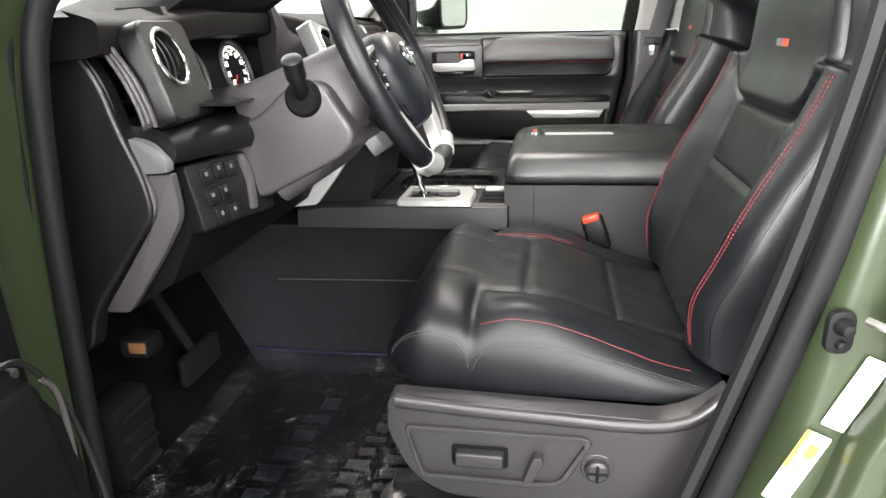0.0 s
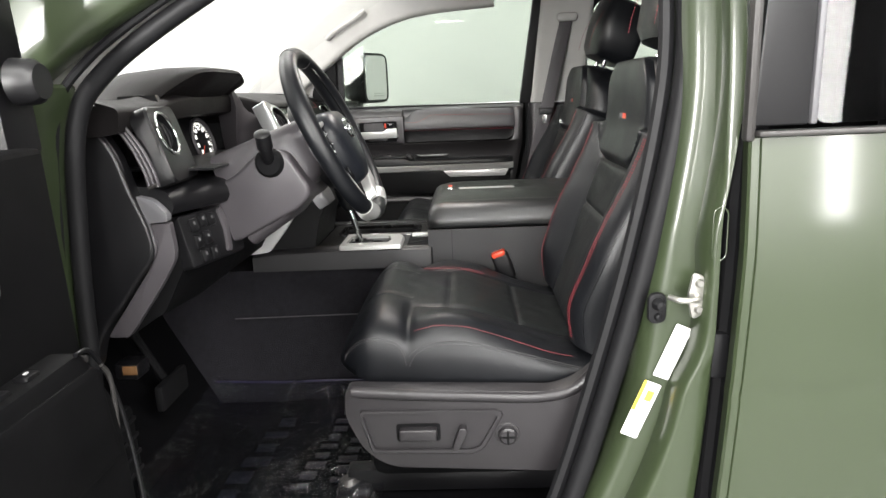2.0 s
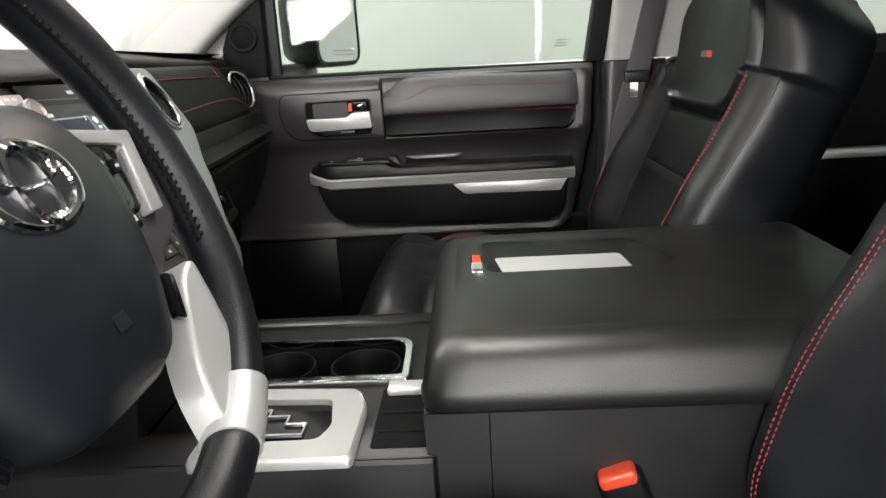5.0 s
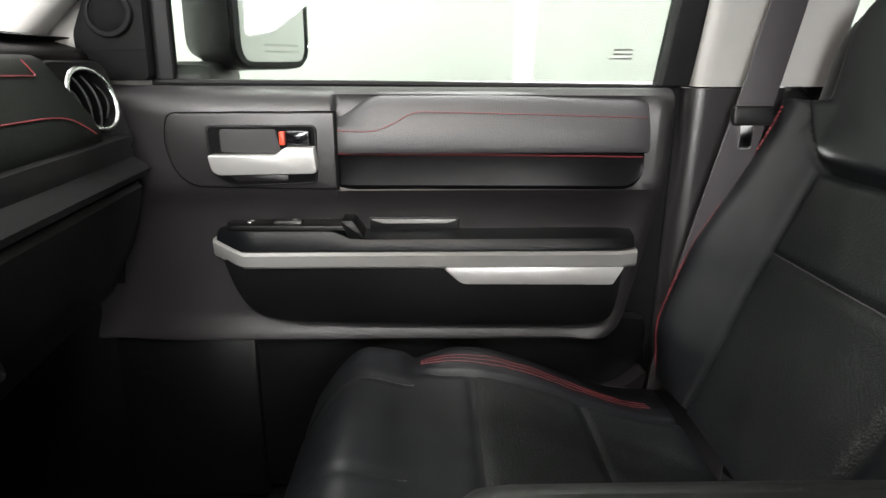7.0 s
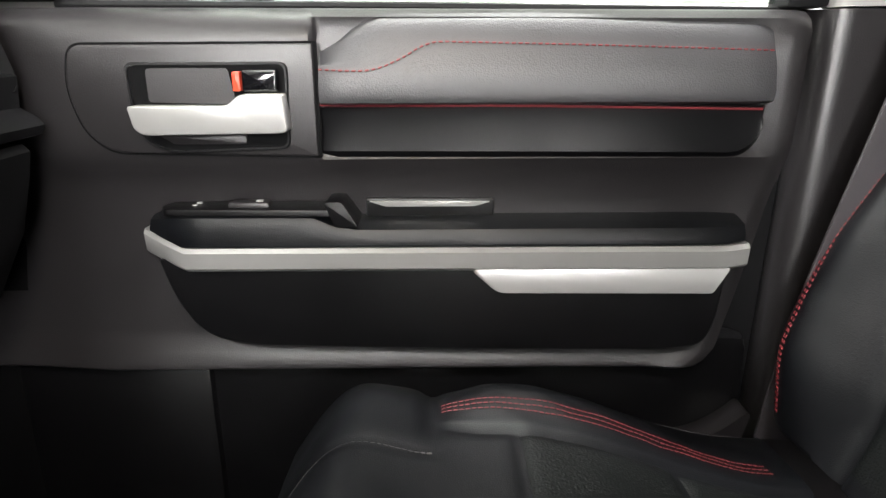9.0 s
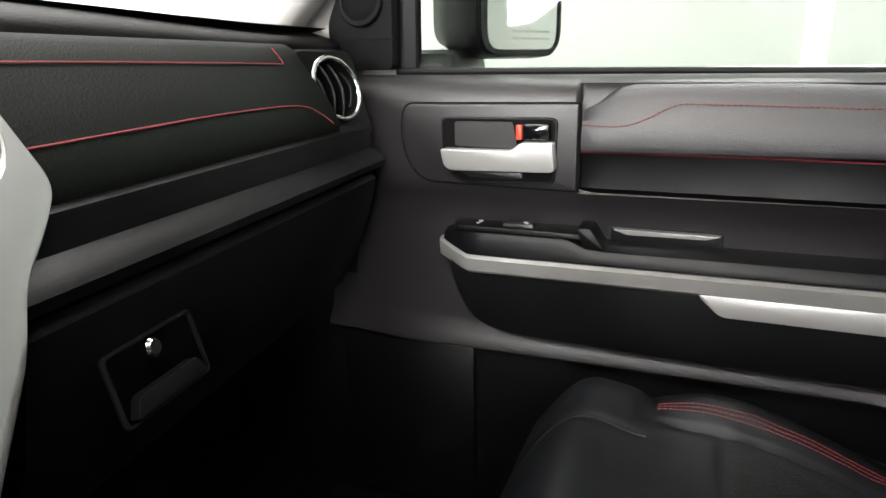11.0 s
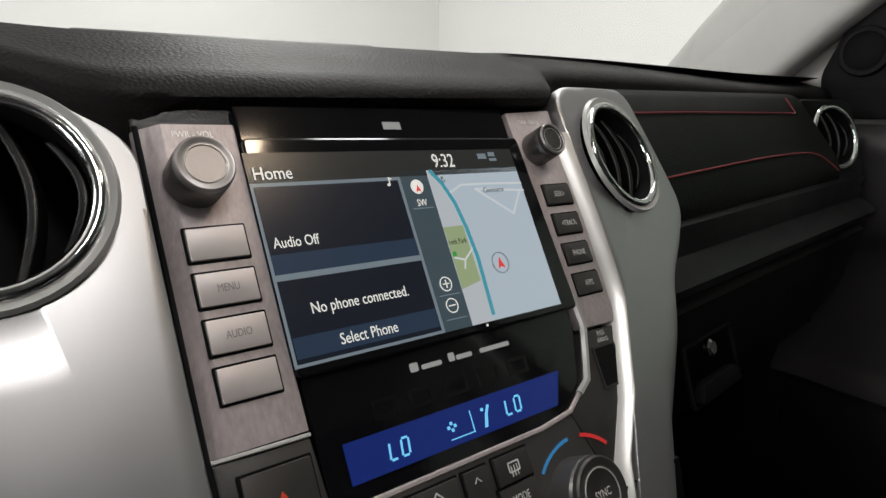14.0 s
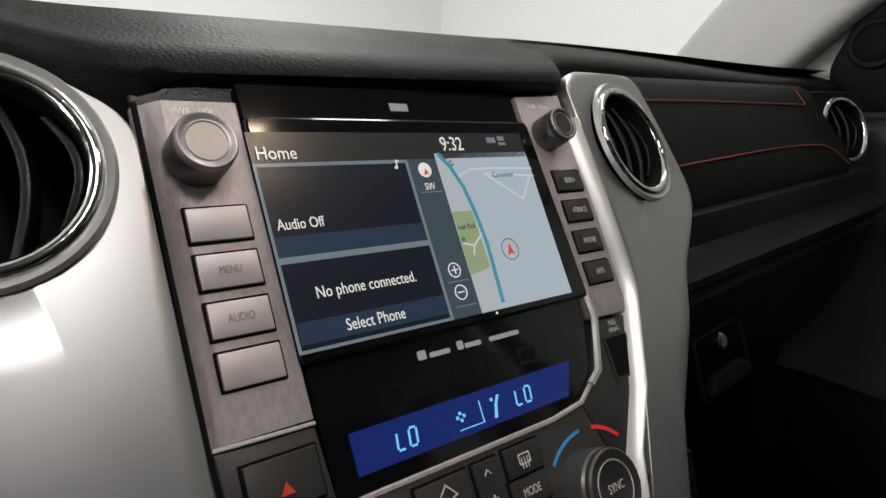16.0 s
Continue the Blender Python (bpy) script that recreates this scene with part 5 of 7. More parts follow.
def knob(u, v, r, h, parent, label, w=0.004, ridges=56, cap=SILVER):
    m = at(S0, u, v, w)
    n = ridges * 2
    rings = []
    for k in range(9):
        rr = r * (1.04 if k < 8 else 0.99)
        rings.append([(rr * (1 - 0.030 * ((j + k) % 2)) * math.cos(2 * math.pi * j / n), rr * (1 - 0.030 * ((j + k) % 2)) * math.sin(2 * math.pi * j / n), h * 0.80 * k / 8) for j in range(n)])
    b = loft(rings)
    b.transform(m)
    k = part("knob", b, KNURL, parent, label, sharp=25)
    c = part("knob_cap", lathe([(r * 0.985, h * 0.79), (r * 1.02, h * 0.82), (r * 1.01, h * 0.95), (r * 0.95, h), (r * 0.86, h * 0.99), (r * 0.80, h * 0.955), (r * 0.72, h * 0.95), (r * 0.70, h * 0.965), (r * 0.66, h * 0.965), (r * 0.64, h * 0.95), (0.0001, h * 0.94)], m, 48), cap, k, "satin silver knob cap")
    part("cap_line", ring(r * 0.68, r * 0.022, m @ Matrix.Translation((0, 0, h * 0.965)), 40, 6), SILVER_BRIGHT, c)
    return k


KNURL = material("knurled_dark_metal", (0.20, 0.19, 0.185), 0.32, metal=0.85, var=0.08, scale=60, bump=0.0)
CAP = material("turned_silver_cap", (0.34, 0.32, 0.315), 0.40, metal=0.75, var=0.05, scale=90, bump=0.06, bump_scale=900)
knob(-0.1175, 0.0955, 0.0128, 0.019, stack, "ribbed volume knob with silver cap", cap=CAP)
knob(0.1095, 0.1070, 0.0108, 0.018, stack, "ribbed tuning knob with silver cap", cap=GUNMETAL_DARK)
part("knob_ring", ring(0.0100, 0.0009, at(S0, 0.1095, 0.1070, 0.0216), 32, 6), CAP, stack)
K = knob(0.0500, -0.1000, 0.0195, 0.020, stack, "ribbed climate knob", w=0.003, ridges=64, cap=GUNMETAL_DARK)
part("knob_text", lettering("SYNC", 0.0062, at(S0, 0.0500, -0.1020, 0.0224), 0.00005, "CENTER", 0.8), MARK, K)
inked("knob_light", rect(0.0490, -0.1085, 0.0512, -0.1075), G_GREEN, 0.0224)


def arc(name, u, v, r, a0, a1, width, mat):
    pts = [(u + (r + width) * math.cos(radians(a0 + (a1 - a0) * i / 14)), v + (r + width) * math.sin(radians(a0 + (a1 - a0) * i / 14))) for i in range(15)]
    pts += [(u + r * math.cos(radians(a1 + (a0 - a1) * i / 14)), v + r * math.sin(radians(a1 + (a0 - a1) * i / 14))) for i in range(15)]
    return part(name, plate(pts, 0.0004, S0, base=0.0032), mat, stack)


BLUE_MARK = material("blue_print", (0.03, 0.20, 0.45), 0.5, var=0.02, bump=0.0, emit=(0.03, 0.2, 0.45), power=0.35)
RED_MARK = material("red_print", (0.55, 0.03, 0.03), 0.5, var=0.02, bump=0.0, emit=(0.6, 0.03, 0.03), power=0.35)
arc("blue_arc", 0.058, -0.111, 0.0392, 93, 134, 0.0018, BLUE_MARK)
arc("red_arc", 0.058, -0.111, 0.0392, 46, 78, 0.0022, RED_MARK)
part("print_text", lettering("PASS", 0.0046, at(S0, 0.1135, -0.0215, 0.0034), 0.00005, "CENTER", 0.75), MARK, stack)
part("print_text", lettering("AIRBAG", 0.0040, at(S0, 0.1135, -0.0255, 0.0034), 0.00005, "CENTER", 0.75), MARK, stack)
part("lamp_rim", frame_plate(fillet(rect(0.1005, -0.0535, 0.1230, -0.0270), 0.002), fillet(rect(0.1020, -0.0520, 0.1215, -0.0285), 0.001), 0.0008, S0, base=0.0031), GUNMETAL_DARK, stack)
part("airbag_lamp", plate(fillet(rect(0.1020, -0.0520, 0.1215, -0.0285), 0.001), 0.0006, S0, base=0.0031), DARK, stack)
for u0, v0, u1, v1, text in ((-0.0015, -0.0790, 0.0230, -0.0650, ""), (-0.0030, -0.0940, 0.0225, -0.0805, "MODE"), (-0.0220, -0.1010, -0.0065, -0.0655, ""), (-0.0560, -0.0790, -0.0260, -0.0655, ""), (-0.0560, -0.0940, -0.0260, -0.0810, "A/C"), (-0.1270, -0.0530, -0.0960, -0.0330, "")):
    k = key(u0, v0, u1, v1, text, GUNMETAL_DARK, MARK, 0.0060, w=0.0031)
part("key_icon", frame_plate(fillet(rect(0.0065, -0.0745, 0.0145, -0.0690), 0.001), fillet(rect(0.0072, -0.0738, 0.0138, -0.0697), 0.001), 0.0003, S0, base=0.0053), MARK, stack)
for i in range(3):
    part("key_icon", plate(rect(0.0082 + 0.002 * i, -0.0765, 0.0087 + 0.002 * i, -0.0710), 0.0003, S0, base=0.0053), MARK, stack)
part("key_icon", frame_plate([(-0.046, -0.0742), (-0.040, -0.0762), (-0.034, -0.0742), (-0.040, -0.0680)], [(-0.0448, -0.0738), (-0.040, -0.0754), (-0.0352, -0.0738), (-0.040, -0.0690)], 0.0003, S0, base=0.0053), MARK, stack)
part("key_icon", tube([tuple(S0 @ Vector(q)) for q in ((-0.0165, -0.0720, 0.0055), (-0.0145, -0.0695, 0.0055), (-0.0125, -0.0720, 0.0055))], 0.0003, 5), MARK, stack)
for du, dv in ((0, 0.0016), (0.0016, 0), (-0.0016, 0), (0, -0.0016)):
    part("key_icon", plate(fillet(rect(-0.0151 + du, -0.0845 + dv, -0.0137 + du, -0.0831 + dv), 0.0005), 0.0003, S0, base=0.0053), MARK, stack)
part("hazard_mark", plate([(-0.1145, -0.0480), (-0.1085, -0.0480), (-0.1115, -0.0430)], 0.0003, S0, base=0.0053), RED_GLOSS, stack)


# silver surrounds with round vents beside the stack
def vent(m, r, parent, slats=4, barrel=0.045):
    v = part("vent", lathe([(r * 0.96, 0.002), (r * 0.93, 0.0), (r * 0.90, -barrel), (0.0001, -barrel)], m, 40), DARK, parent, "round air vent")
    part("vent_ring", ring(r, r * 0.085, m, 48, 10, 0.9), CHROME, v, "chrome vent ring")
    for i in range(slats):
        x = (i - (slats - 1) / 2) * r * 0.44
        h = math.sqrt(max(0.0, (r * 0.88) ** 2 - x * x))
        pts = [m @ Vector((x + r * 0.20 * math.cos(math.pi * t * 0.5), t * h, -0.007 - 0.004 * t * t)) for t in [-1 + 2 * k / 10 for k in range(11)]]
        deep = m.to_3x3() @ Vector((0.25, 0, -1))
        wide = m.to_3x3() @ Vector((1, 0, 0.25))
        rows = []
        for q in pts:
            o = fillet(rect(-r * 0.05, -r * 0.02, r * 0.05, r * 0.30), r * 0.03, 3)
            rows.append([q + wide * a + deep * b for a, b in o])
        part("vent_slat", loft(rows), PLASTIC, v)
    return v


def surround(sx):
    """The bowed silver surround of one middle vent, on the side sx, round the vent's opening."""
    cu, cv, r0 = 0.197, (0.100 if sx > 0 else 0.092), 0.0440
    top = [(0.1405, 0.144), (0.152, 0.155), (0.232, 0.157)] if sx > 0 else [(0.1395, 0.112), (0.180, 0.138), (0.243, 0.156)]
    low = [(0.258, 0.055), (0.238, 0.030), (0.208, 0.000), (0.188, -0.038), (0.160, -0.0725), (0.130, -0.110), (0.112, -0.160), (0.078, -0.160), (0.0926, -0.0931), (0.1163, -0.0618), (0.1405, -0.003), (0.1425, 0.060)]
    if sx < 0:
        low = [(0.272, 0.054), (0.262, 0.000), (0.245, -0.060), (0.225, -0.160), (0.130, -0.160), (0.1385, -0.040), (0.1395, 0.060)]
    pts = fillet(top + low, 0.014, 6)

    def reach(a):
        d = Vector((math.cos(a), math.sin(a)))
        best = 0.0
        for p, q in zip(pts, pts[1:] + pts[:1]):
            ax, ay, bx, by = p[0] - cu, p[1] - cv, q[0] - p[0], q[1] - p[1]
            den = d.x * by - d.y * bx
            if abs(den) < 1e-9:
                continue
            t, k = (ax * by - ay * bx) / den, (ax * d.y - ay * d.x) / den
            if t > 0 and -1e-6 <= k <= 1 + 1e-6:
                best = t if best == 0 else min(best, t)
        return best

    def skin_w(u):
        return 0.010 - 0.30 * (u - 0.140) ** 2
    n = 140
    far = [reach(2 * math.pi * i / n) for i in range(n)]
    rings = []
    for f, dw in ((-0.02, -0.020), (0.0, -0.003), (0.02, 0.0), (0.15, 0.0), (0.3, 0.0), (0.45, 0.0), (0.6, 0.0), (0.75, 0.0), (0.88, 0.0), (0.95, -0.0008), (0.985, -0.003), (1.0, -0.008), (1.0, -0.035)):
        row = []
        for i in range(n):
            a = 2 * math.pi * i / n
            rr = r0 + (far[i] - r0) * f if f >= 0 else r0 * 0.98
            u, v = cu + rr * math.cos(a), cv + rr * math.sin(a)
            row.append(S0 @ Vector((sx * u, v, skin_w(u) + dw)))
        rings.append(row)
    s = part("vent_surround", loft(rings, cap=False), SURROUND, stack, "satin silver vent surround")
    if sx > 0:
        edge = []
        for v, a, b in ((0.118, 0.1285, 0.1415), (0.100, 0.1300, 0.1425), (0.060, 0.1325, 0.1435), (0.020, 0.1330, 0.1430), (-0.002, 0.1325, 0.1415), (-0.012, 0.1290, 0.1378), (-0.0615, 0.1085, 0.1180), (-0.0940, 0.0865, 0.0945), (-0.150, 0.0690, 0.0765)):
            edge.append([S0 @ Vector(q) for q in ((a, v, -0.006), (a, v, 0.0015), (a + 0.0008, v, 0.0030), (b - 0.0012, v, 0.0098), (b, v, 0.0104), (b + 0.001, v, -0.006))])
        part("bright_edge", loft(edge), SILVER_BRIGHT, s, "bright silver edge strip", sharp=30)
    else:
        part("shadow_gap", tube([tuple(S0 @ Vector((-0.1372, q, 0.0030))) for q in (0.122, 0.060, 0.0, -0.040, -0.120)], 0.0012, 6), DARK, s)
    vm = S0 @ Matrix.Translation((sx * cu, cv, skin_w(cu) + 0.001)) @ Matrix.Rotation(radians(sx * 7), 4, "Y")
    part("vent_dish", lathe([(0.0470, -0.001), (0.0455, 0.0018), (0.0415, 0.0003)], vm, 48), SILVER_BRIGHT, s)
    vent(vm, 0.0395, stack)


surround(1)
surround(-1)

# ---- dash ends and driver's side ----
VP = axes((-0.823, 0.655, 1.421), (0.20, 0.98, 0), (-0.30, 0.06, 0.95))
vent(VP, 0.038, dash)
part("vent_panel", holed(fillet([(-0.064, -0.060), (0.050, -0.070), (0.052, 0.050), (-0.060, 0.050)], 0.02), 0.036, 0.03, VP, -0.034, 0.004), PLASTIC_MATT, dash)
VD = axes((-0.814, -0.670, 1.434), (-0.10, 0.995, 0), (-0.30, -0.03, 0.95))
vent(VD, 0.037, dash)
part("vent_panel", holed(fillet([(-0.060, -0.085), (0.075, -0.085), (0.085, 0.050), (-0.050, 0.050)], 0.02), 0.035, 0.03, VD, -0.031, 0.004), PLASTIC, dash, "black driver vent panel")
CAP = [(-1.02, 1.02), (-0.968, 1.025), (-0.952, 1.085), (-0.868, 1.190), (-0.829, 1.235), (-0.834, 1.282), (-0.857, 1.346), (-0.871, 1.405), (-0.892, 1.442), (-0.920, 1.468), (-1.02, 1.47)]
part("end_cap", plate(fillet(CAP, [0.01, 0.02, 0.03, 0.03, 0.02, 0.03, 0.03, 0.03, 0.03, 0.02, 0.02]), 0.03, side(-0.716), r=0.010, seg=3), PLASTIC, dash, "black dash end cap")
# Lighter tube draws the highlight along the black cap's rim.
part("cap_rim_highlight", tube(smooth([(a, -0.737, b) for a, b in ((-0.918, 1.460), (-0.894, 1.436), (-0.875, 1.403), (-0.861, 1.346), (-0.838, 1.282), (-0.834, 1.240), (-0.870, 1.195))], 5), 0.0042, 8), PLASTIC_GREY, dash)
for k in range(3):
    d = 0.0075 * k
    part("end_fin", tube(smooth([(-0.872 + d, -0.735, 1.458 - 0.2 * d), (-0.846 + d, -0.735, 1.414), (-0.832 + d, -0.734, 1.376), (-0.828 + d, -0.732, 1.350)], 5), 0.0034, 8), PLASTIC_GREY, dash, "charcoal end fin")
part("fin_foot", tube([(-0.830, -0.732, 1.348), (-0.812, -0.732, 1.356)], 0.004, 8), GUNMETAL_DARK, dash)
part("end_accent", plate(fillet([(-0.852, 1.336), (-0.842, 1.289), (-0.804, 1.291), (-0.803, 1.304), (-0.825, 1.330)], [0.003, 0.003, 0.004, 0.008, 0.02]), 0.016, side(-0.722), r=0.004), SILVER_DULL, dash, "dull silver corner accent")
part("lower_accent", plate(fillet([(-0.843, 1.287), (-0.838, 1.225), (-0.872, 1.180), (-0.945, 1.085), (-0.905, 1.085), (-0.835, 1.175), (-0.800, 1.228), (-0.804, 1.288)], [0.003, 0.02, 0.02, 0.01, 0.01, 0.02, 0.02, 0.003]), 0.014, side(-0.718), r=0.004), PLASTIC_GREY, dash, "charcoal lower edge")
dl = []
for i in range(11):
    y = -0.718 + 0.170 * i / 10
    b = -0.800 + 0.055 * clamp((y + 0.72) / 0.15)
    dl.append([(-0.90, y, 1.353), (b - 0.030, y, 1.347), (b - 0.012, y, 1.340), (b - 0.002, y, 1.326), (b, y, 1.312), (b - 0.006, y, 1.300), (b - 0.02, y, 1.296), (-0.90, y, 1.296)])
part("driver_ledge", loft(dl), PLASTIC, dash, "black ledge under the gauges")
SWM = axes((-0.778, -0.640, 1.258), (0.27, 0.963, 0), (-0.22, 0.06, 0.97))
part("switch_panel", plate(fillet([(-0.066, -0.060), (0.088, -0.060), (0.092, 0.036), (-0.066, 0.036)], 0.008), 0.05, SWM, base=-0.05, r=0.005), PLASTIC, dash)
for i, (u, v) in enumerate(((-0.036, 0.014), (-0.010, 0.018), (-0.036, -0.016), (-0.010, -0.014), (0.014, 0.016), (-0.030, -0.044), (-0.004, -0.044))):
    sw = part("dash_switch", rbox((u, v, 0.002), (0.020, 0.024, 0.007), 0.003, m=SWM), PLASTIC, dash)
    part("switch_mark", rbox((u, v + 0.003, 0.0058), (0.005, 0.006, 0.0006), 0, m=SWM), MARK_DIM, sw)
part("switch_edge", plate(fillet([(0.036, 0.030), (0.048, 0.034), (0.056, 0.0), (0.044, -0.052), (0.030, -0.052), (0.040, -0.01)], 0.006, 4), 0.008, SWM, base=-0.002, r=0.003), PLASTIC_GREY, dash)
part("knee_panel", loft([[(-0.80, y, 1.262), (-0.785 - 0.02 * (y < -0.65), y, 1.20), (-0.83 - 0.02 * (y < -0.65), y, 1.12), (-0.93, y, 1.07), (-0.96, y, 1.10), (-0.90, y, 1.26)] for y in (-0.70, -0.60, -0.45, -0.30, -0.16)]), PLASTIC_MATT, dash, "black knee panel")
part("knee_accent", plate(fillet([(-0.866, 1.098), (-0.812, 1.104), (-0.757, 1.170), (-0.730, 1.212), (-0.748, 1.208), (-0.805, 1.172)], [0.004, 0.006, 0.03, 0.004, 0.01, 0.03], 4), 0.020, side(-0.182), r=0.004), SILVER, dash, "satin silver console wing")

# gauge hood and cluster
hood = []
for i in range(37):
    t = i / 36
    y = -0.665 + 0.405 * t
    zt = 1.462 + 0.090 * ease(0.0, 0.46, t) - 0.006 * ease(0.80, 1.0, t) - 0.010 * ease(0.96, 1.0, t)
    xr = -0.905 + 0.110 * ease(0.0, 0.55, t) - 0.012 * ease(0.85, 1.0, t)
    zi = 1.452 + 0.012 * ease(0.1, 0.5, t)
    hood.append([(-1.16, y, 1.470), (-1.06, y, 1.490 + (zt - 1.490) * 0.45), (-0.97, y, zt - 0.006), (xr - 0.08, y, zt + 0.001), (xr - 0.02, y, zt), (xr - 0.004, y, zt - 0.004), (xr, y, zt - 0.010), (xr - 0.006, y, zt - 0.018), (xr - 0.045, y, zi + (zt - zi) * 0.45), (xr - 0.085, y, zi), (-1.10, y, 1.43)])
part("gauge_hood", loft(hood), DASH_PAD, dash, "dark grained gauge hood")
# the charcoal side wall between the gauges and the vent surround
wall = []
for i in range(13):
    t = i / 12
    wall.append([Vector((-0.845 + 0.010 * t, -0.265 + 0.030 * t, 1.535 - 0.045 * t)), Vector((-0.835 + 0.006 * t, -0.258 + 0.055 * t, 1.470)), Vector((-0.842 + 0.060 * t * t, -0.255 + 0.070 * t, 1.420)), Vector((-0.848 + 0.085 * t * t, -0.250 + 0.060 * t, 1.362)), Vector((-0.885, -0.225 + 0.060 * t, 1.362)), Vector((-0.895, -0.225 + 0.060 * t, 1.50))])
part("gauge_side_wall", loft(wall), PLASTIC_GREY, dash, "charcoal side of the gauge recess")
part("hood_side", loft([[(-0.86, -0.600, 1.50), (-0.86, -0.588, 1.50), (-0.93, -0.588, 1.50), (-0.93, -0.60, 1.50)], [(-0.81, -0.602, 1.37), (-0.81, -0.590, 1.37), (-0.93, -0.590, 1.37), (-0.93, -0.602, 1.37)]]), PLASTIC, dash)
CL = axes((-0.905, -0.405, 1.395), (0, 1, 0), (-0.25, 0, 0.97))
gauge = thing("gauge_cluster", (-0.88, -0.445, 1.37), "round dials with white marks behind the steering wheel", "gauges")
part("gauge_face", plate(fillet(rect(-0.145, -0.075, 0.145, 0.085), 0.03), 0.006, CL), DARK, gauge)
for gu, gr in ((-0.085, 0.052), (0.085, 0.052)):
    part("dial_ring", ring(gr, 0.004, at(CL, gu, 0.0, 0.010), 40, 8), PLASTIC_GREY, gauge)
    bm = bmesh.new()
    for i in range(37):
        a = radians(225 - 270 * i / 36)
        long = 0.011 if i % 4 == 0 else 0.005
        add(bm, rbox((0, 0, 0), (long, 0.0022 if i % 4 == 0 else 0.0011, 0.0008), 0, m=at(CL, gu, 0.0, 0.008) @ Matrix.Rotation(a, 4, "Z") @ Matrix.Translation((gr * 0.86 - long / 2, 0, 0))))
    part("dial_marks", bm, G_TEXT, gauge, "white dial marks")
    bm = bmesh.new()
    for i in range(9):
        a = radians(225 - 270 * i / 8)
        add(bm, rbox((gu + gr * 0.60 * math.cos(a), gr * 0.60 * math.sin(a), 0.008), (0.008, 0.009, 0.0008), 0, m=CL))
    part("dial_figures", bm, G_TEXT, gauge)
    part("dial_needle", rbox((0.03, 0, 0.012), (0.03, 0.0016, 0.002), 0.0006, m=at(CL, gu, 0.0) @ Matrix.Rotation(radians(222), 4, "Z")), RED_GLOSS, gauge)
part("cluster_floor", plate(rect(-0.20, -0.30, 0.20, -0.02), 0.004, axes((-0.60, -0.445, 1.362), (0, 1, 0), (-1, 0, 0.02)) @ Matrix.Translation((0, 0.45, 0))), PLASTIC, gauge)

# steering column and stalks
column = thing("steering_column", (-0.68, -0.46, 1.30), "charcoal steering column shroud with black stalk", "steering column")
CA = Vector((0.933, 0, 0.361))
rings = []
for t, w, h, dz in ((-0.02, 0.115, 0.150, -0.028), (0.05, 0.112, 0.140, -0.024), (0.11, 0.100, 0.120, -0.015), (0.155, 0.085, 0.100, -0.004), (0.17, 0.072, 0.085, 0.0)):
    c = Vector((-0.755, -0.46, 1.345)) + CA * t
    up = Vector((-0.361, 0, 0.933))
    o = fillet(rect(-w, -h + 0.035, w, h * 0.50), 0.035, 5)
    rings.append([c + Vector((0, a, 0)) + up * (b + dz) for a, b in o])
part("shroud", loft(rings), PLASTIC_GREY, column, "charcoal grained column shroud")
part("column_cover", plate(fillet([(-0.82, 1.225), (-0.751, 1.216), (-0.616, 1.282), (-0.592, 1.312), (-0.640, 1.392), (-0.690, 1.388), (-0.749, 1.336), (-0.82, 1.33)], [0.01, 0.02, 0.02, 0.02, 0.02, 0.03, 0.03, 0.01]), 0.225, side(-0.360), r=0.022, seg=4), PLASTIC_GREY, column, "charcoal lower column cover")
part("stalk_socket", lathe([(0.0001, 0.010), (0.022, 0.010), (0.027, 0.004), (0.028, 0.0)], axes((-0.668, -0.584, 1.368), (1, 0, 0), (0, 0, 1)), 28), DARK, column)
stalk = smooth([(-0.669, -0.575, 1.366), (-0.667, -0.596, 1.382), (-0.6645, -0.614, 1.404)], 4)
part("stalk", tube(stalk, [0.012] * len(stalk), 12), PLASTIC, column, "black turn signal stalk")
part("stalk_knob", tube([(-0.6650, -0.609, 1.397), (-0.6648, -0.611, 1.400), (-0.6630, -0.627, 1.424), (-0.6628, -0.629, 1.427)], [0.010, 0.0145, 0.0145, 0.009], 18), PLASTIC, column, "black stalk knob")
part("stalk", tube([(-0.672, -0.360, 1.395), (-0.655, -0.30, 1.408), (-0.645, -0.265, 1.412)], [0.010, 0.010, 0.012], 10), PLASTIC, column, "black wiper stalk")

# steering wheel
WM = axes((-0.566, -0.446, 1.406), (0, 1, 0), (-0.4147, 0, 0.9100))
wheel = thing("steering_wheel", (-0.566, -0.446, 1.22), "black leather steering wheel with silver spokes", "steering wheel")
RW = 0.1755
n = 120
rim = []
for i in range(n):
    a = 2 * math.pi * i / n
    deg = math.degrees(a) % 360
    grip = 0.0152 + 0.0022 * (bell(deg, 30, 22) + bell(deg, 150, 22))
    rim.append([WM @ Vector(((RW + grip * math.cos(b)) * math.cos(a), (RW + grip * math.cos(b)) * math.sin(a), grip * 1.12 * math.sin(b))) for b in [2 * math.pi * j / 18 for j in range(18)]])
part("rim", loft(rim, loop=True), LEATHER, wheel, "black leather rim")
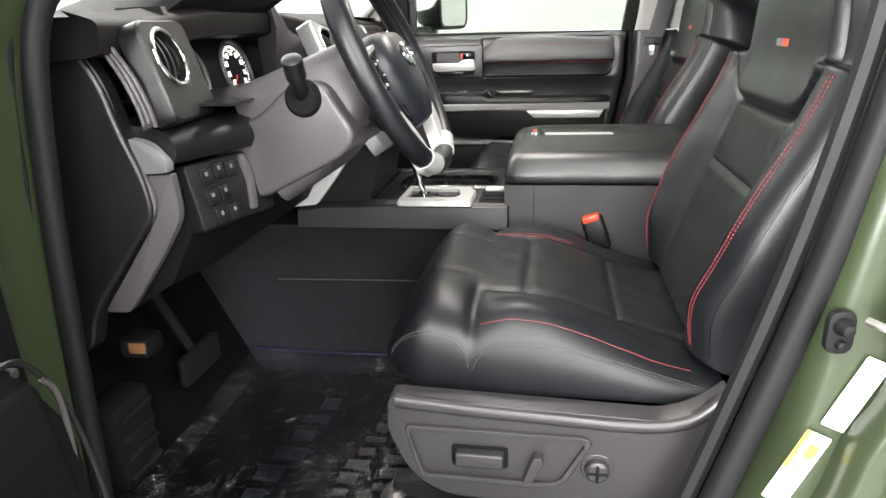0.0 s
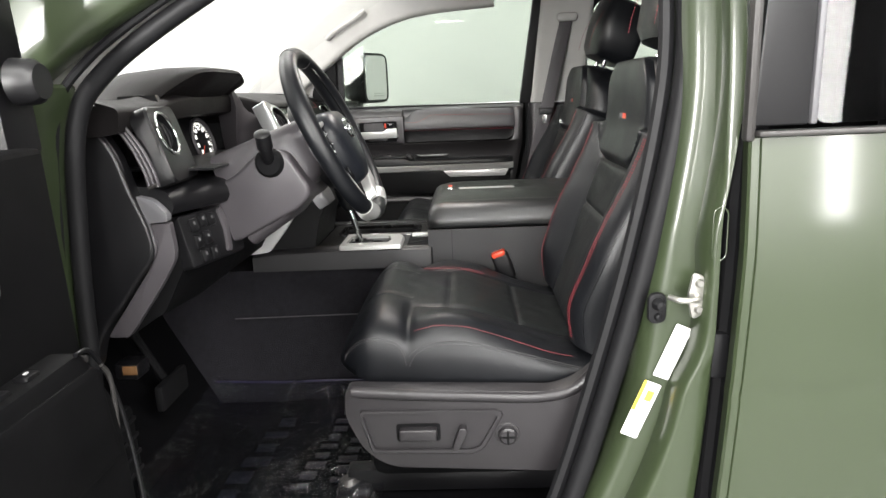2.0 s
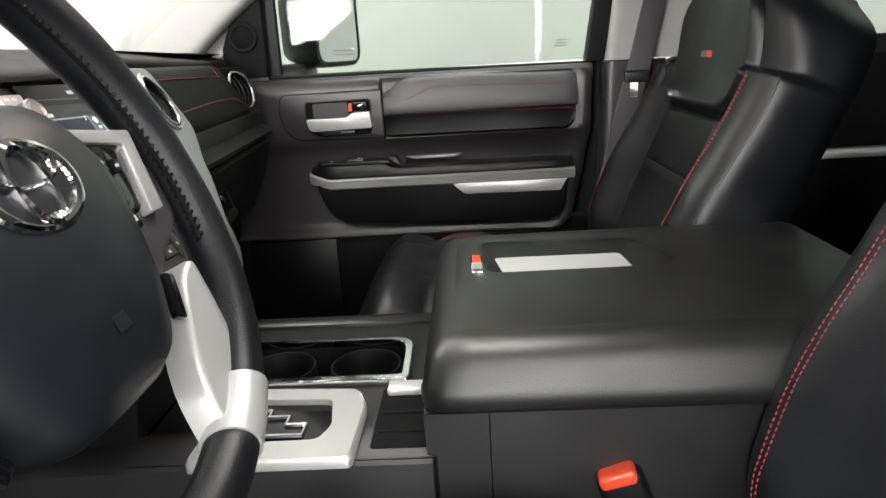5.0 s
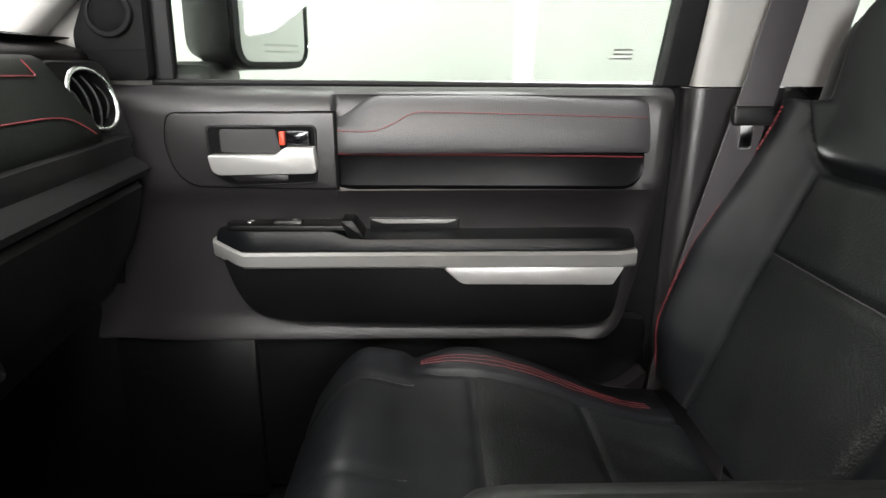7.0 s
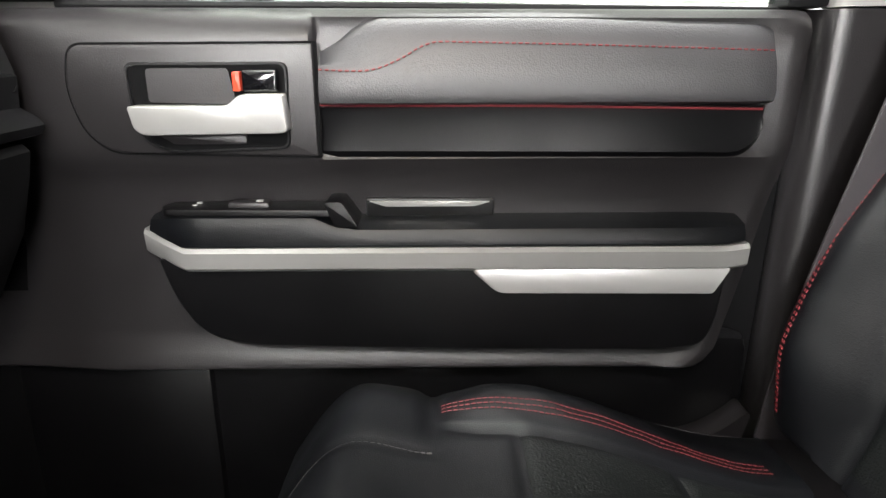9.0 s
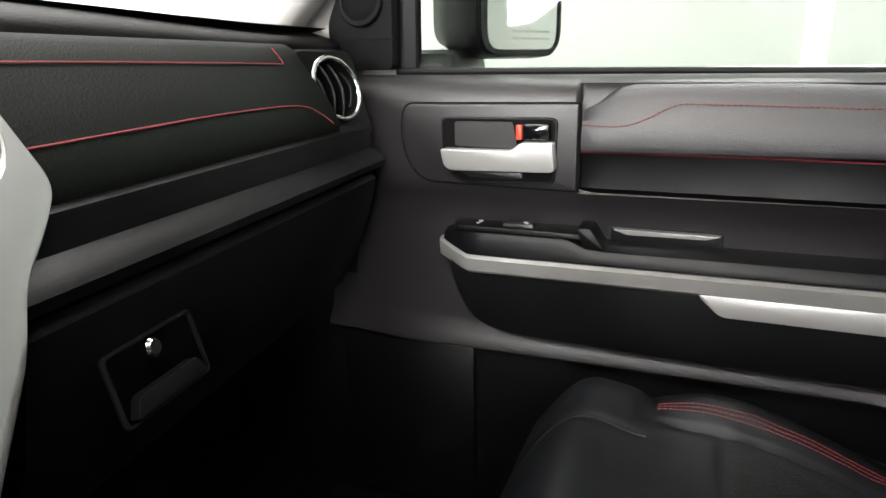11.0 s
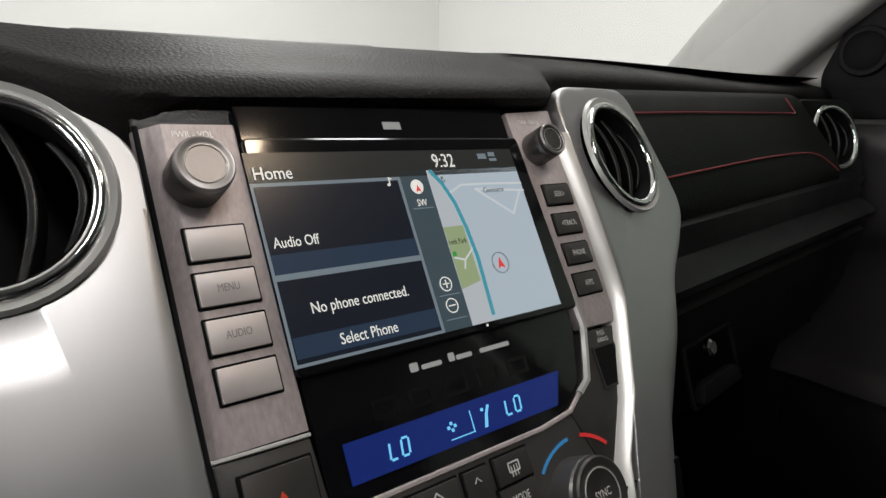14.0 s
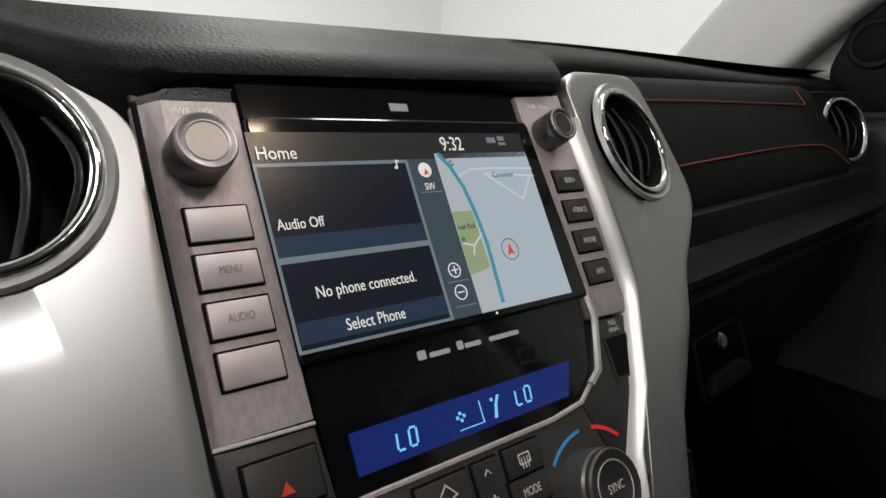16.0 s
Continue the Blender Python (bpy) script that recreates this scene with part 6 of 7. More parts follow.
for a0, a1 in ((-22, 66), (114, 202)):
    bm = bmesh.new()
    for k in range((a1 - a0) // 2):
        a = radians(a0 + 2 * k)
        b = a + radians(1.3)
        p, q = [WM @ Vector(((RW - 0.0158) * math.cos(c), (RW - 0.0158) * math.sin(c), h)) for c, h in ((a, 0.0015), (b, 0.0085))]
        add(bm, tube([p, (p + q) / 2, q], [0.0010, 0.0016, 0.0010], 5))
    part("rim_stitching", bm, PLASTIC, wheel, "chunky black stitching")
    pts = [WM @ Vector(((RW - 0.0166) * math.cos(radians(a)), (RW - 0.0166) * math.sin(radians(a)), 0.005)) for a in range(a0, a1, 2)]
    part("rim_seam", tube(pts, 0.0016, 6), DARK, wheel)
for a in (72, 108):
    m = WM @ Matrix.Rotation(radians(a), 4, "Z") @ Matrix.Translation((RW, 0, 0)) @ Matrix.Rotation(radians(90), 4, "X")
    part("rim_seam", ring(0.0166, 0.0009, m, 28, 6), WHITE_THREAD, wheel)
WH = WM @ Matrix.Translation((0, 0, -0.010))
hub = []
for k, w in ((1.0, -0.018), (1.02, 0.004), (0.985, 0.018), (0.91, 0.028), (0.72, 0.035), (0.40, 0.039), (0.12, 0.040)):
    o = fillet([(-0.040, -0.106), (0.040, -0.106), (0.074, -0.060), (0.090, 0.010), (0.060, 0.050), (-0.060, 0.050), (-0.090, 0.010), (-0.074, -0.060)], [0.02, 0.02, 0.04, 0.03, 0.03, 0.03, 0.03, 0.04], 6)
    hub.append([WH @ Vector((a * k, -0.02 + (b + 0.02) * k, w)) for a, b in o])
part("airbag_cover", loft(hub), AIRBAG, wheel, "dark grained airbag cover")
part("hub_back", lathe([(0.095, -0.045), (0.090, -0.022), (0.06, -0.014), (0.0001, -0.014)], WH, 32), PLASTIC, wheel)
em = at(WH, 0.0, 0.002, 0.0395)
part("emblem_ring", ring(1.0, 0.13, em @ Matrix.Diagonal((0.029, 0.020, 0.02, 1)), 40, 8), CHROME, wheel, "chrome oval emblem")
part("emblem_bar", ring(1.0, 0.18, em @ Matrix.Diagonal((0.011, 0.018, 0.02, 1)), 32, 8), CHROME, wheel)
part("emblem_bar", ring(1.0, 0.14, at(em, 0, 0.008) @ Matrix.Diagonal((0.021, 0.009, 0.02, 1)), 32, 8), CHROME, wheel)
part("emblem_bed", lathe([(0.0001, 0.0003), (0.030, 0.0003), (0.032, -0.002)], em @ Matrix.Diagonal((1.0, 0.70, 1, 1)), 36), AIRBAG, wheel)
for sx in (-1, 1):
    def turned(p, rad):
        o = fillet([(sx * a, b) for a, b in p], rad, 4)
        return o if sx > 0 else o[::-1]
    part("spoke", plate(turned([(0.070, 0.030), (0.150, 0.026), (0.166, -0.005), (0.160, -0.040), (0.110, -0.062), (0.070, -0.100), (0.055, -0.080)], 0.012), 0.018, WH, base=-0.012, r=0.006), PLASTIC_GREY, wheel, "charcoal spoke")
    part("switch_pod", plate(turned([(0.078, 0.026), (0.134, 0.018), (0.116, -0.026), (0.076, -0.030)], 0.006), 0.007, WH, base=0.005, r=0.003), PIANO, wheel, "gloss black switch pod")
    part("spoke_trim", plate(turned([(0.072, 0.034), (0.150, 0.024), (0.134, -0.030), (0.118, -0.030), (0.134, 0.016), (0.074, 0.026)], 0.003), 0.010, WH, base=0.004, r=0.003), SILVER_BRIGHT, wheel, "satin silver spoke trim")
    # the silver claw that runs down to the rim and grips it
    claw = turned([(0.102, -0.072), (0.126, -0.064), (0.120, -0.105), (0.105, -0.148), (0.097, -0.166), (0.055, -0.184), (0.050, -0.170), (0.058, -0.126), (0.080, -0.096)], [0.010, 0.010, 0.03, 0.02, 0.006, 0.006, 0.01, 0.03, 0.02])
    part("lower_spoke", plate(claw, 0.022, WH, base=-0.006, r=0.007, seg=3), SILVER_BRIGHT, wheel, "bright silver lower spoke")
    ca0, ca1 = (-73, -58) if sx > 0 else (-122, -107)
    grip = []
    for i in range(9):
        a = radians(ca0 + (ca1 - ca0) * i / 8)
        grip.append([WM @ Vector(((RW + 0.0170 * math.cos(b)) * math.cos(a), (RW + 0.0170 * math.cos(b)) * math.sin(a), 0.0190 * math.sin(b))) for b in [2 * math.pi * j / 18 for j in range(18)]])
    part("spoke_clasp", loft(grip), SILVER_BRIGHT, wheel, "bright silver clasp on the rim")
    for du, dv, dw, dh in ((0.098, 0.008, 0.014, 0.012), (0.112, 0.004, 0.010, 0.010), (0.096, -0.014, 0.016, 0.012)):
        b = part("wheel_button", rbox((sx * du, dv, 0.0125), (dw, dh, 0.004), 0.002, m=WH), PIANO, wheel)
        part("button_mark", rbox((sx * du, dv, 0.0148), (dw * 0.35, dh * 0.16, 0.0006), 0, m=WH), MARK, b)
    b = part("wheel_button", rbox((sx * 0.092, -0.042, 0.008), (0.020, 0.015, 0.008), 0.003, m=WH @ Matrix.Rotation(radians(sx * 8), 4, "Z")), PIANO, wheel)
    part("button_mark", rbox((sx * 0.092, -0.042, 0.0124), (0.009, 0.004, 0.0006), 0, m=WH @ Matrix.Rotation(radians(sx * 8), 4, "Z")), MARK, b)
    part("wheel_button", rbox((sx * 0.080, -0.078, 0.016), (0.011, 0.030, 0.006), 0.003, m=WH @ Matrix.Translation((sx * 0.080, -0.078, 0)) @ Matrix.Rotation(radians(sx * -28), 4, "Z") @ Matrix.Translation((sx * -0.080, 0.078, 0))), PIANO, wheel)
for a, b, c, d in ((-0.014, -0.058, 0.014, -0.054), (-0.010, -0.050, 0.010, -0.0465), (-0.005, -0.072, 0.005, -0.064)):
    part("embossed_mark", plate(rect(a, b, c, d), 0.0006, WH, base=0.0375), AIRBAG, wheel)

# ---- centre console ----
console = thing("centre_console", (-0.35, 0, FLOOR), "wide black centre console with padded lid and cup holders", "centre console")
part("tunnel", loft([[(x, -0.205 - 0.02 * (x < -0.75), FLOOR), (x, -0.190, 0.93), (x, -0.185, 0.945), (x, -0.178, 1.05), (x, 0.16, 1.05), (x, 0.175, 0.945), (x, 0.19, FLOOR)] for x in (-1.26, -0.8, -0.6, -0.40, 0.1)]), CARPET, console, "carpeted tunnel side")
part("carpet_seam", tube([(-0.92, -0.2085, 0.930), (-0.60, -0.1925, 0.928), (-0.42, -0.1925, 0.930)], 0.0016, 6), PLASTIC_GREY, console)
part("side_rail", loft([[(x, -0.200, 1.052), (x, -0.196, 1.098 - d), (x, -0.188, 1.104 - d), (x, -0.14, 1.104 - d), (x, -0.14, 1.052)] for x, d in ((-0.86, 0.010), (-0.80, 0.004), (-0.68, 0.0), (-0.40, 0.0))]), CONSOLE, console, "charcoal console side")
part("console_top", frame_plate(fillet([(-0.70, -0.192), (-0.395, -0.192), (-0.395, 0.150), (-0.70, 0.150)], 0.008, 5), fillet([(-0.658, -0.040), (-0.443, -0.040), (-0.445, 0.058), (-0.658, 0.058)], [0.02, 0.006, 0.03, 0.02], 5), 0.05, axes((0, 0, 1.052), (1, 0, 0), (0, 1, 0)), r=0.0), PLASTIC, console)
part("front_bin", rbox((-0.78, -0.02, 1.055), (0.17, 0.30, 0.03), 0.01), DARK, console, "dark open bin")
part("passenger_rail", rbox((-0.60, 0.140, 1.098), (0.46, 0.035, 0.022), 0.008), PLASTIC, console)
part("stack_foot", loft([[(-0.668, y, 1.262), (-0.662, y, 1.235), (-0.690, y, 1.17), (-0.705, y, 1.10), (-0.88, y, 1.09), (-0.90, y, 1.25)] for y in (-0.155, -0.09, 0.03, 0.095)]), PLASTIC, console, "black foot of the centre stack")
TOPM = axes((0, 0, 1.103), (1, 0, 0), (0, 1, 0))
shifter = thing("gear_selector", (-0.54, -0.14, 1.105), "silver gear selector plate with chrome gate and lever", "gear selector")
part("selector_plate", frame_plate(fillet([(-0.632, -0.208), (-0.474, -0.206), (-0.4735, -0.110), (-0.486, -0.076), (-0.632, -0.066)], 0.007, 4), fillet([(-0.618, -0.178), (-0.512, -0.175), (-0.503, -0.150), (-0.512, -0.100), (-0.618, -0.094)], 0.008, 4), 0.012, TOPM, r=0.004), SILVER_BRIGHT, shifter, "bright silver selector plate")
part("gate_plate", plate(fillet([(-0.618, -0.178), (-0.512, -0.175), (-0.503, -0.150), (-0.512, -0.100), (-0.618, -0.094)], 0.008, 4), 0.005, TOPM), PIANO, shifter)
gate = [(-0.605, -0.115, 0.0065), (-0.575, -0.112, 0.0065), (-0.575, -0.125, 0.0065), (-0.553, -0.125, 0.0065), (-0.553, -0.140, 0.0065), (-0.532, -0.140, 0.0065), (-0.532, -0.160, 0.0065), (-0.575, -0.160, 0.0065)]
part("gate_slot", tube([tuple(TOPM @ Vector(q)) for q in gate], 0.0028, 6), CHROME, shifter, "chrome stepped gate")
part("lever", tube(smooth([(-0.588, -0.128, 1.105), (-0.598, -0.130, 1.150), (-0.612, -0.132, 1.20)], 5), 0.0075, 12), CHROME, shifter, "chrome lever")
part("lever_knob", tube(smooth([(-0.610, -0.132, 1.195), (-0.618, -0.132, 1.225), (-0.630, -0.132, 1.270), (-0.634, -0.132, 1.283)], 4), [0.012, 0.015, 0.018, 0.020, 0.021, 0.022, 0.022, 0.022, 0.021, 0.020, 0.017, 0.012, 0.006], 16), LEATHER, shifter)
part("cup_tray", frame_plate(fillet([(-0.665, -0.050), (-0.434, -0.050), (-0.436, 0.066), (-0.665, 0.066)], [0.02, 0.006, 0.03, 0.02], 5), fillet([(-0.658, -0.040), (-0.443, -0.040), (-0.445, 0.058), (-0.658, 0.058)], [0.02, 0.006, 0.03, 0.02], 5), 0.008, TOPM, r=0.002), CHROME, console, "chrome cup holder rim")
part("cup_tray_floor", plate(fillet(rect(-0.66, -0.042, -0.442, 0.060), 0.02), 0.004, axes((0, 0, 1.053), (1, 0, 0), (0, 1, 0))), DARK, console)
for cx in (-0.4935, -0.602):
    part("cup_holder", lathe([(0.0445, -0.040), (0.0445, -0.006), (0.0435, -0.004), (0.0420, -0.004), (0.0400, -0.007), (0.0375, -0.044), (0.0001, -0.045)], axes((cx, 0.009, 1.105), (1, 0, 0), (0, 1, 0)), 40), PLASTIC_MATT, console, "deep round cup holder")
part("coin_tray", plate(fillet(rect(-0.462, -0.178, -0.405, -0.062), 0.005), 0.0015, TOPM), DARK, console)
for i in range(2):
    part("tray_rib", rbox((-0.434, -0.150 + 0.035 * i, 1.1052), (0.045, 0.003, 0.002), 0.001), PLASTIC_MATT, console)
part("usb_door", rbox((-0.432, -0.068, 1.108), (0.048, 0.022, 0.010), 0.003), SILVER, console, "silver socket cover")
part("armrest_box", loft([[(-0.402 - 0.004 * t, y, FLOOR + 0.20 + 0.245 * t) for y in (-0.188 - 0.0 * t, 0.205)] + [(0.10, y, FLOOR + 0.20 + 0.245 * t) for y in (0.205, -0.188)] for t in (0, 1)]), CONSOLE, console, "charcoal console box")
part("box_seam", rbox((-0.345, -0.1885, 1.05), (0.0015, 0.0012, 0.19), 0), DARK, console)
# padded lid
lid = []
for x, dz, dy in ((-0.408, -0.055, 0.030), (-0.404, -0.028, 0.014), (-0.396, -0.012, 0.006), (-0.382, -0.003, 0.001), (-0.36, 0.0, 0.0), (-0.2, 0.001, 0.0), (0.0, 0.0, 0.0), (0.09, -0.004, 0.002), (0.11, -0.03, 0.02)):
    o = fillet([(-0.200 + dy, 1.150), (-0.203 + dy, 1.168), (-0.178 + dy, 1.212 + dz), (0.195 - dy, 1.212 + dz), (0.222 - dy, 1.168), (0.219 - dy, 1.150)], [0.006, 0.012, 0.026, 0.026, 0.012, 0.006], 6)
    lid.append([(x, a, b) for a, b in o])
top_outer = fillet([(-0.376, -0.160), (0.085, -0.165), (0.085, 0.182), (-0.376, 0.178)], [0.03, 0.02, 0.02, 0.03], 6)
part("armrest_lid", loft(lid), LID_LEATHER, console, "padded black armrest lid")
LID = axes((0, 0, 1.2110), (1, 0, 0), (0, 1, 0))
hole = fillet([(-0.336, -0.010), (-0.130, -0.008), (-0.114, 0.010), (-0.146, 0.104), (-0.345, 0.112)], [0.012, 0.010, 0.012, 0.016, 0.016], 5)
well = fillet([(-0.318, -0.004), (-0.178, -0.004), (-0.168, 0.006), (-0.172, 0.062), (-0.328, 0.064)], [0.006, 0.006, 0.006, 0.008, 0.008], 5)


def ring_pad(outer, inner, z0, z1, n=72):
    """A soft-edged pad between a rounded outer outline and an opening, sampled by angle round the opening's middle."""
    c = Vector((sum(p[0] for p in inner) / len(inner), sum(p[1] for p in inner) / len(inner)))

    def far(outline, a):
        d, best = Vector((math.cos(a), math.sin(a))), 0.0
        for p, q in zip(outline, outline[1:] + outline[:1]):
            bx, by = q[0] - p[0], q[1] - p[1]
            den = d.x * by - d.y * bx
            if abs(den) > 1e-9:
                t = ((p[0] - c.x) * by - (p[1] - c.y) * bx) / den
                k = ((p[0] - c.x) * d.y - (p[1] - c.y) * d.x) / den
                if t > 0 and -1e-6 <= k <= 1 + 1e-6:
                    best = max(best, t)
        return best
    rings = []
    spans = [(far(inner, 2 * math.pi * i / n), far(outer, 2 * math.pi * i / n), 2 * math.pi * i / n) for i in range(n)]
    for f, h in ((1.0, 0.0), (0.9, 0.28), (0.75, 0.62), (0.55, 0.88), (0.35, 0.98), (0.2, 1.0), (0.06, 1.0), (0.0, 0.92)):
        rings.append([(c.x + (a + (b - a) * f) * math.cos(w), c.y + (a + (b - a) * f) * math.sin(w), z0 + (z1 - z0) * h) for a, b, w in spans])
    return loft(rings, cap=False)


part("lid_pad", ring_pad(top_outer, hole, 1.2105, 1.2205), LID_LEATHER, console, "soft raised top of the lid")
part("lid_tray_rim", loft([[(a, b, 1.2190) for a, b in hole], [(a, b, 1.2132) for a, b in well]], cap=False), PLASTIC, console, "moulded tray rim")
part("lid_tray_floor", plate(well, 0.0015, LID, base=0.0012), SILVER, console, "satin silver tray floor")
part("lid_badge", rbox((-0.350, 0.018, 1.2215), (0.014, 0.062, 0.004), 0.0015), CHROME, console, "chrome and red badge")
part("lid_badge_red", rbox((-0.350, 0.034, 1.2235), (0.010, 0.028, 0.0015), 0.0005), RED_GLOSS, console)

# ---- seats ----
def round_off(k, n):
    return max(0.0, 1 - abs(k) ** n) ** (1 / n)


def cushion_point(yc, s, k, front=-0.548, long=0.47):
    """A point of the seat cushion: s from the front edge back, k from -1 (driver's side) over the top to 1."""
    x = front + long * s - (0.017 if yc > 0 else 0.0)
    a = abs(k)
    nose = clamp(1 - s / 0.17)
    zt = 1.076 + 0.020 * bell(s, 0.14, 0.12) - 0.072 * ease(0.40, 1.0, s) - 0.062 * nose * nose
    hw = 0.253 - 0.040 * nose ** 3
    zb = 0.965 + 0.03 * nose
    q = round_off(k, 4)
    z = zb + (zt - zb) * q
    z += 0.016 * ease(0.27, 0.40, s) * (1 - ease(0.46, 0.92, s)) * bell(a, 0.79, 0.15)
    z -= 0.0075 * bell(s, 0.275, 0.020) * ease(0.40, 0.62, a) * q
    z -= 0.006 * bell(a, 0.52, 0.022) * ease(0.26, 0.36, s)
    z -= 0.0045 * (bell(s, 0.43, 0.014) + bell(s, 0.72, 0.014)) * (1 - ease(0.49, 0.53, a))
    z -= 0.004 * bell(a, 0.36, 0.02) * (1 - ease(0.24, 0.30, s))
    w = Vector((x * 26, k * 7 + yc * 9, 1.7))
    z += 0.0016 * noise.noise(w) * q + 0.0012 * noise.noise(w * 2.7) * bell(a, 0.60, 0.16) * ease(0.3, 0.4, s)
    return Vector((x, yc + hw * k - (0.008 if yc < 0 else -0.006), z + (0.012 if yc > 0 else 0.0)))


class Back:
    """The seat back in its own frame: s from the bottom up, k across the front from -1 to 1."""

    def __init__(self, yc, lean, base=(-0.062, 1.000), long=0.545):
        self.yc, self.base, self.long = yc, base, long
        self.up = Vector((math.sin(radians(lean)), 0, math.cos(radians(lean))))
        self.out = Vector((-math.cos(radians(lean)), 0, math.sin(radians(lean))))

    def width(self, s):
        return 0.245 + 0.027 * ease(0.0, 0.35, s) - 0.022 * ease(0.725, 0.755, s) - 0.020 * ease(0.75, 0.97, s) - 0.105 * ease(0.80, 1.02, s) ** 3

    def depth(self, s, k):
        a = abs(k)
        q = round_off(k, 6)
        thick = 0.050 + 0.034 * ease(0.70, 0.97, s) - 0.045 * ease(0.955, 1.0, s) ** 2
        d = -0.06 + (thick + 0.06) * q
        bol = 0.050 * ease(-0.10, 0.16, s) * (1 - 0.35 * ease(0.30, 0.68, s)) * (1 - ease(0.730, 0.748, s))
        d += bol * ease(0.50, 0.84, a)
        seam = 0.612 + 0.10 * clamp((a - 0.35) / 0.30) ** 3
        up = ease(seam - 0.012, seam + 0.018, s) * (1 - ease(0.655, 0.685, a))
        d += 0.012 * up
        d -= 0.007 * bell(s, seam - 0.012, 0.009) * (1 - ease(0.60, 0.68, a))
        d -= 0.006 * bell(a, 0.50, 0.020) * (1 - ease(0.58, 0.63, s))
        d -= 0.005 * bell(s, 0.405, 0.009) * (1 - ease(0.46, 0.51, a))
        d -= 0.007 * bell(a, 0.69, 0.018) * ease(0.64, 0.70, s)
        w = Vector((s * 13, k * 6, self.yc * 5))
        return d + 0.0012 * noise.noise(w) * q * (1 - ease(0.56, 0.62, s))

    def point(self, s, k):
        return self.flat(s, self.width(s) * k, self.depth(s, k))

    def rear(self, s, a):
        return self.flat(s, -self.width(s) * a * 0.96, -0.06 - 0.035 * (1 - a * a) * (1 - 0.6 * ease(0.9, 1.0, s)))

    def flat(self, s, dy, d):
        p = Vector((self.base[0], self.yc, self.base[1])) + self.up * (s * self.long) + self.out * d
        p.y += dy
        return p


ACROSS = [math.sin(math.pi * (i / 96 - 0.5)) for i in range(97)]


def seat(yc, lean, outer, name_label, base=(-0.062, 1.000)):
    """A front seat; outer is -1 where its door lies on the driver's side."""
    t = thing("car_seat", (-0.30, yc, FLOOR), name_label, "car seat", "front seats")
    rows = []
    for i in range(74):
        s = i / 73
        s = s * s * 0.25 + s * 0.75
        rows.append([cushion_point(yc, s, k) for k in ACROSS])
    part("seat_cushion", loft(rows), LEATHER, t, "black leather cushion", sharp=80)
    for s0, s1 in ((0.435, 0.715), (0.725, 0.97)):
        mid = [[cushion_point(yc, s0 + (s1 - s0) * i / 23, -0.515 + 1.03 * j / 40) + Vector((0, 0, 0.0007)) for j in range(41)] for i in range(24)]
        part("cushion_insert", loft(mid, closed=False), LEATHER_PERF, t, "perforated leather insert", sharp=80)
    bk = Back(yc, lean, base)
    rows = []
    for i in range(131):
        s = i / 130
        rows.append([bk.point(s, k) for k in ACROSS] + [bk.rear(s, -0.9 + 1.8 * j / 12) for j in range(13)])
    part("backrest", loft(rows), LEATHER, t, "black leather backrest", sharp=80)
    for s0, s1 in ((0.03, 0.402), (0.408, 0.595)):
        mid = [[bk.point(s0 + (s1 - s0) * i / 27, -0.495 + 0.99 * j / 40) + bk.out * 0.0007 for j in range(41)] for i in range(28)]
        part("back_insert", loft(mid, closed=False), LEATHER_PERF, t, "perforated leather insert", sharp=80)
    # headrest
    hr = []
    for s, w, d0, d1 in ((1.045, 0.07, -0.01, 0.04), (1.055, 0.105, -0.04, 0.075), (1.10, 0.130, -0.05, 0.090), (1.20, 0.138, -0.048, 0.100), (1.30, 0.135, -0.045, 0.104), (1.37, 0.118, -0.035, 0.098), (1.395, 0.08, -0.01, 0.07)):
        o = fillet([(-w, d0), (w, d0), (w, d1 - 0.02), (w * 0.45, d1), (-w * 0.45, d1), (-w, d1 - 0.02)], 0.03, 5)
        hr.append([bk.flat(s, a, b + 0.002) for a, b in o])
    h = part("headrest", loft(hr), LEATHER, t, "black leather headrest")
    for sy in (-1, 1):
        part("headrest_post", tube([bk.flat(0.95, sy * 0.062, 0.026), bk.flat(1.10, sy * 0.062, 0.026)], 0.0065, 10), CHROME, t, "chrome headrest post")
        pts = [bk.flat(s, sy * 0.095, 0.096 + 0.006 * math.sin(k * 0.4)) for k, s in enumerate([1.08 + 0.3 * i / 12 for i in range(13)])]
        part("headrest_stitching", dashes(pts, 0.0010, 0.007, 0.0025), RED, h)
    # red double stitching down the bolsters
    for sy in (-1, 1):
        for k in ((0.850, 0.872) if sy == outer else (0.785, 0.808)):
            pts = [bk.point(0.02 + 0.705 * i / 60, sy * k) + bk.out * 0.0005 for i in range(61)]
            part("bolster_stitching", dashes(pts, 0.00085, 0.0058, 0.0022), RED, t, "red double stitching")
        if yc > 0:
            lines = [(0.295, 0.95, k) for k in (0.640, 0.667, 0.694)]
        else:
            lines = [(0.30, 0.92, 0.87)] if sy == outer else [(0.29, 0.60, k) for k in (0.565, 0.60)]
        for s0, s1, k in lines:
            pts = [cushion_point(yc, s0 + (s1 - s0) * i / 40, sy * k) + Vector((0, 0, 0.0004)) for i in range(41)]
            part("cushion_stitching", dashes(pts, 0.00075, 0.0055, 0.0013), RED, t, "red stitching")
        pts = [cushion_point(yc, 0.285 * (i / 30), sy * 0.36) + Vector((0, 0, 0.0004)) for i in range(31)]
        part("roll_seam", dashes(pts, 0.0011, 0.005, 0.0008), WHITE_THREAD, t, "pale top-stitched seam")
        for s0, s1 in ((0.02, 0.270), (0.280, 0.96)):
            for dk in (0.0, 0.012):
                pts = []
                for i in range(41):
                    f = i / 40
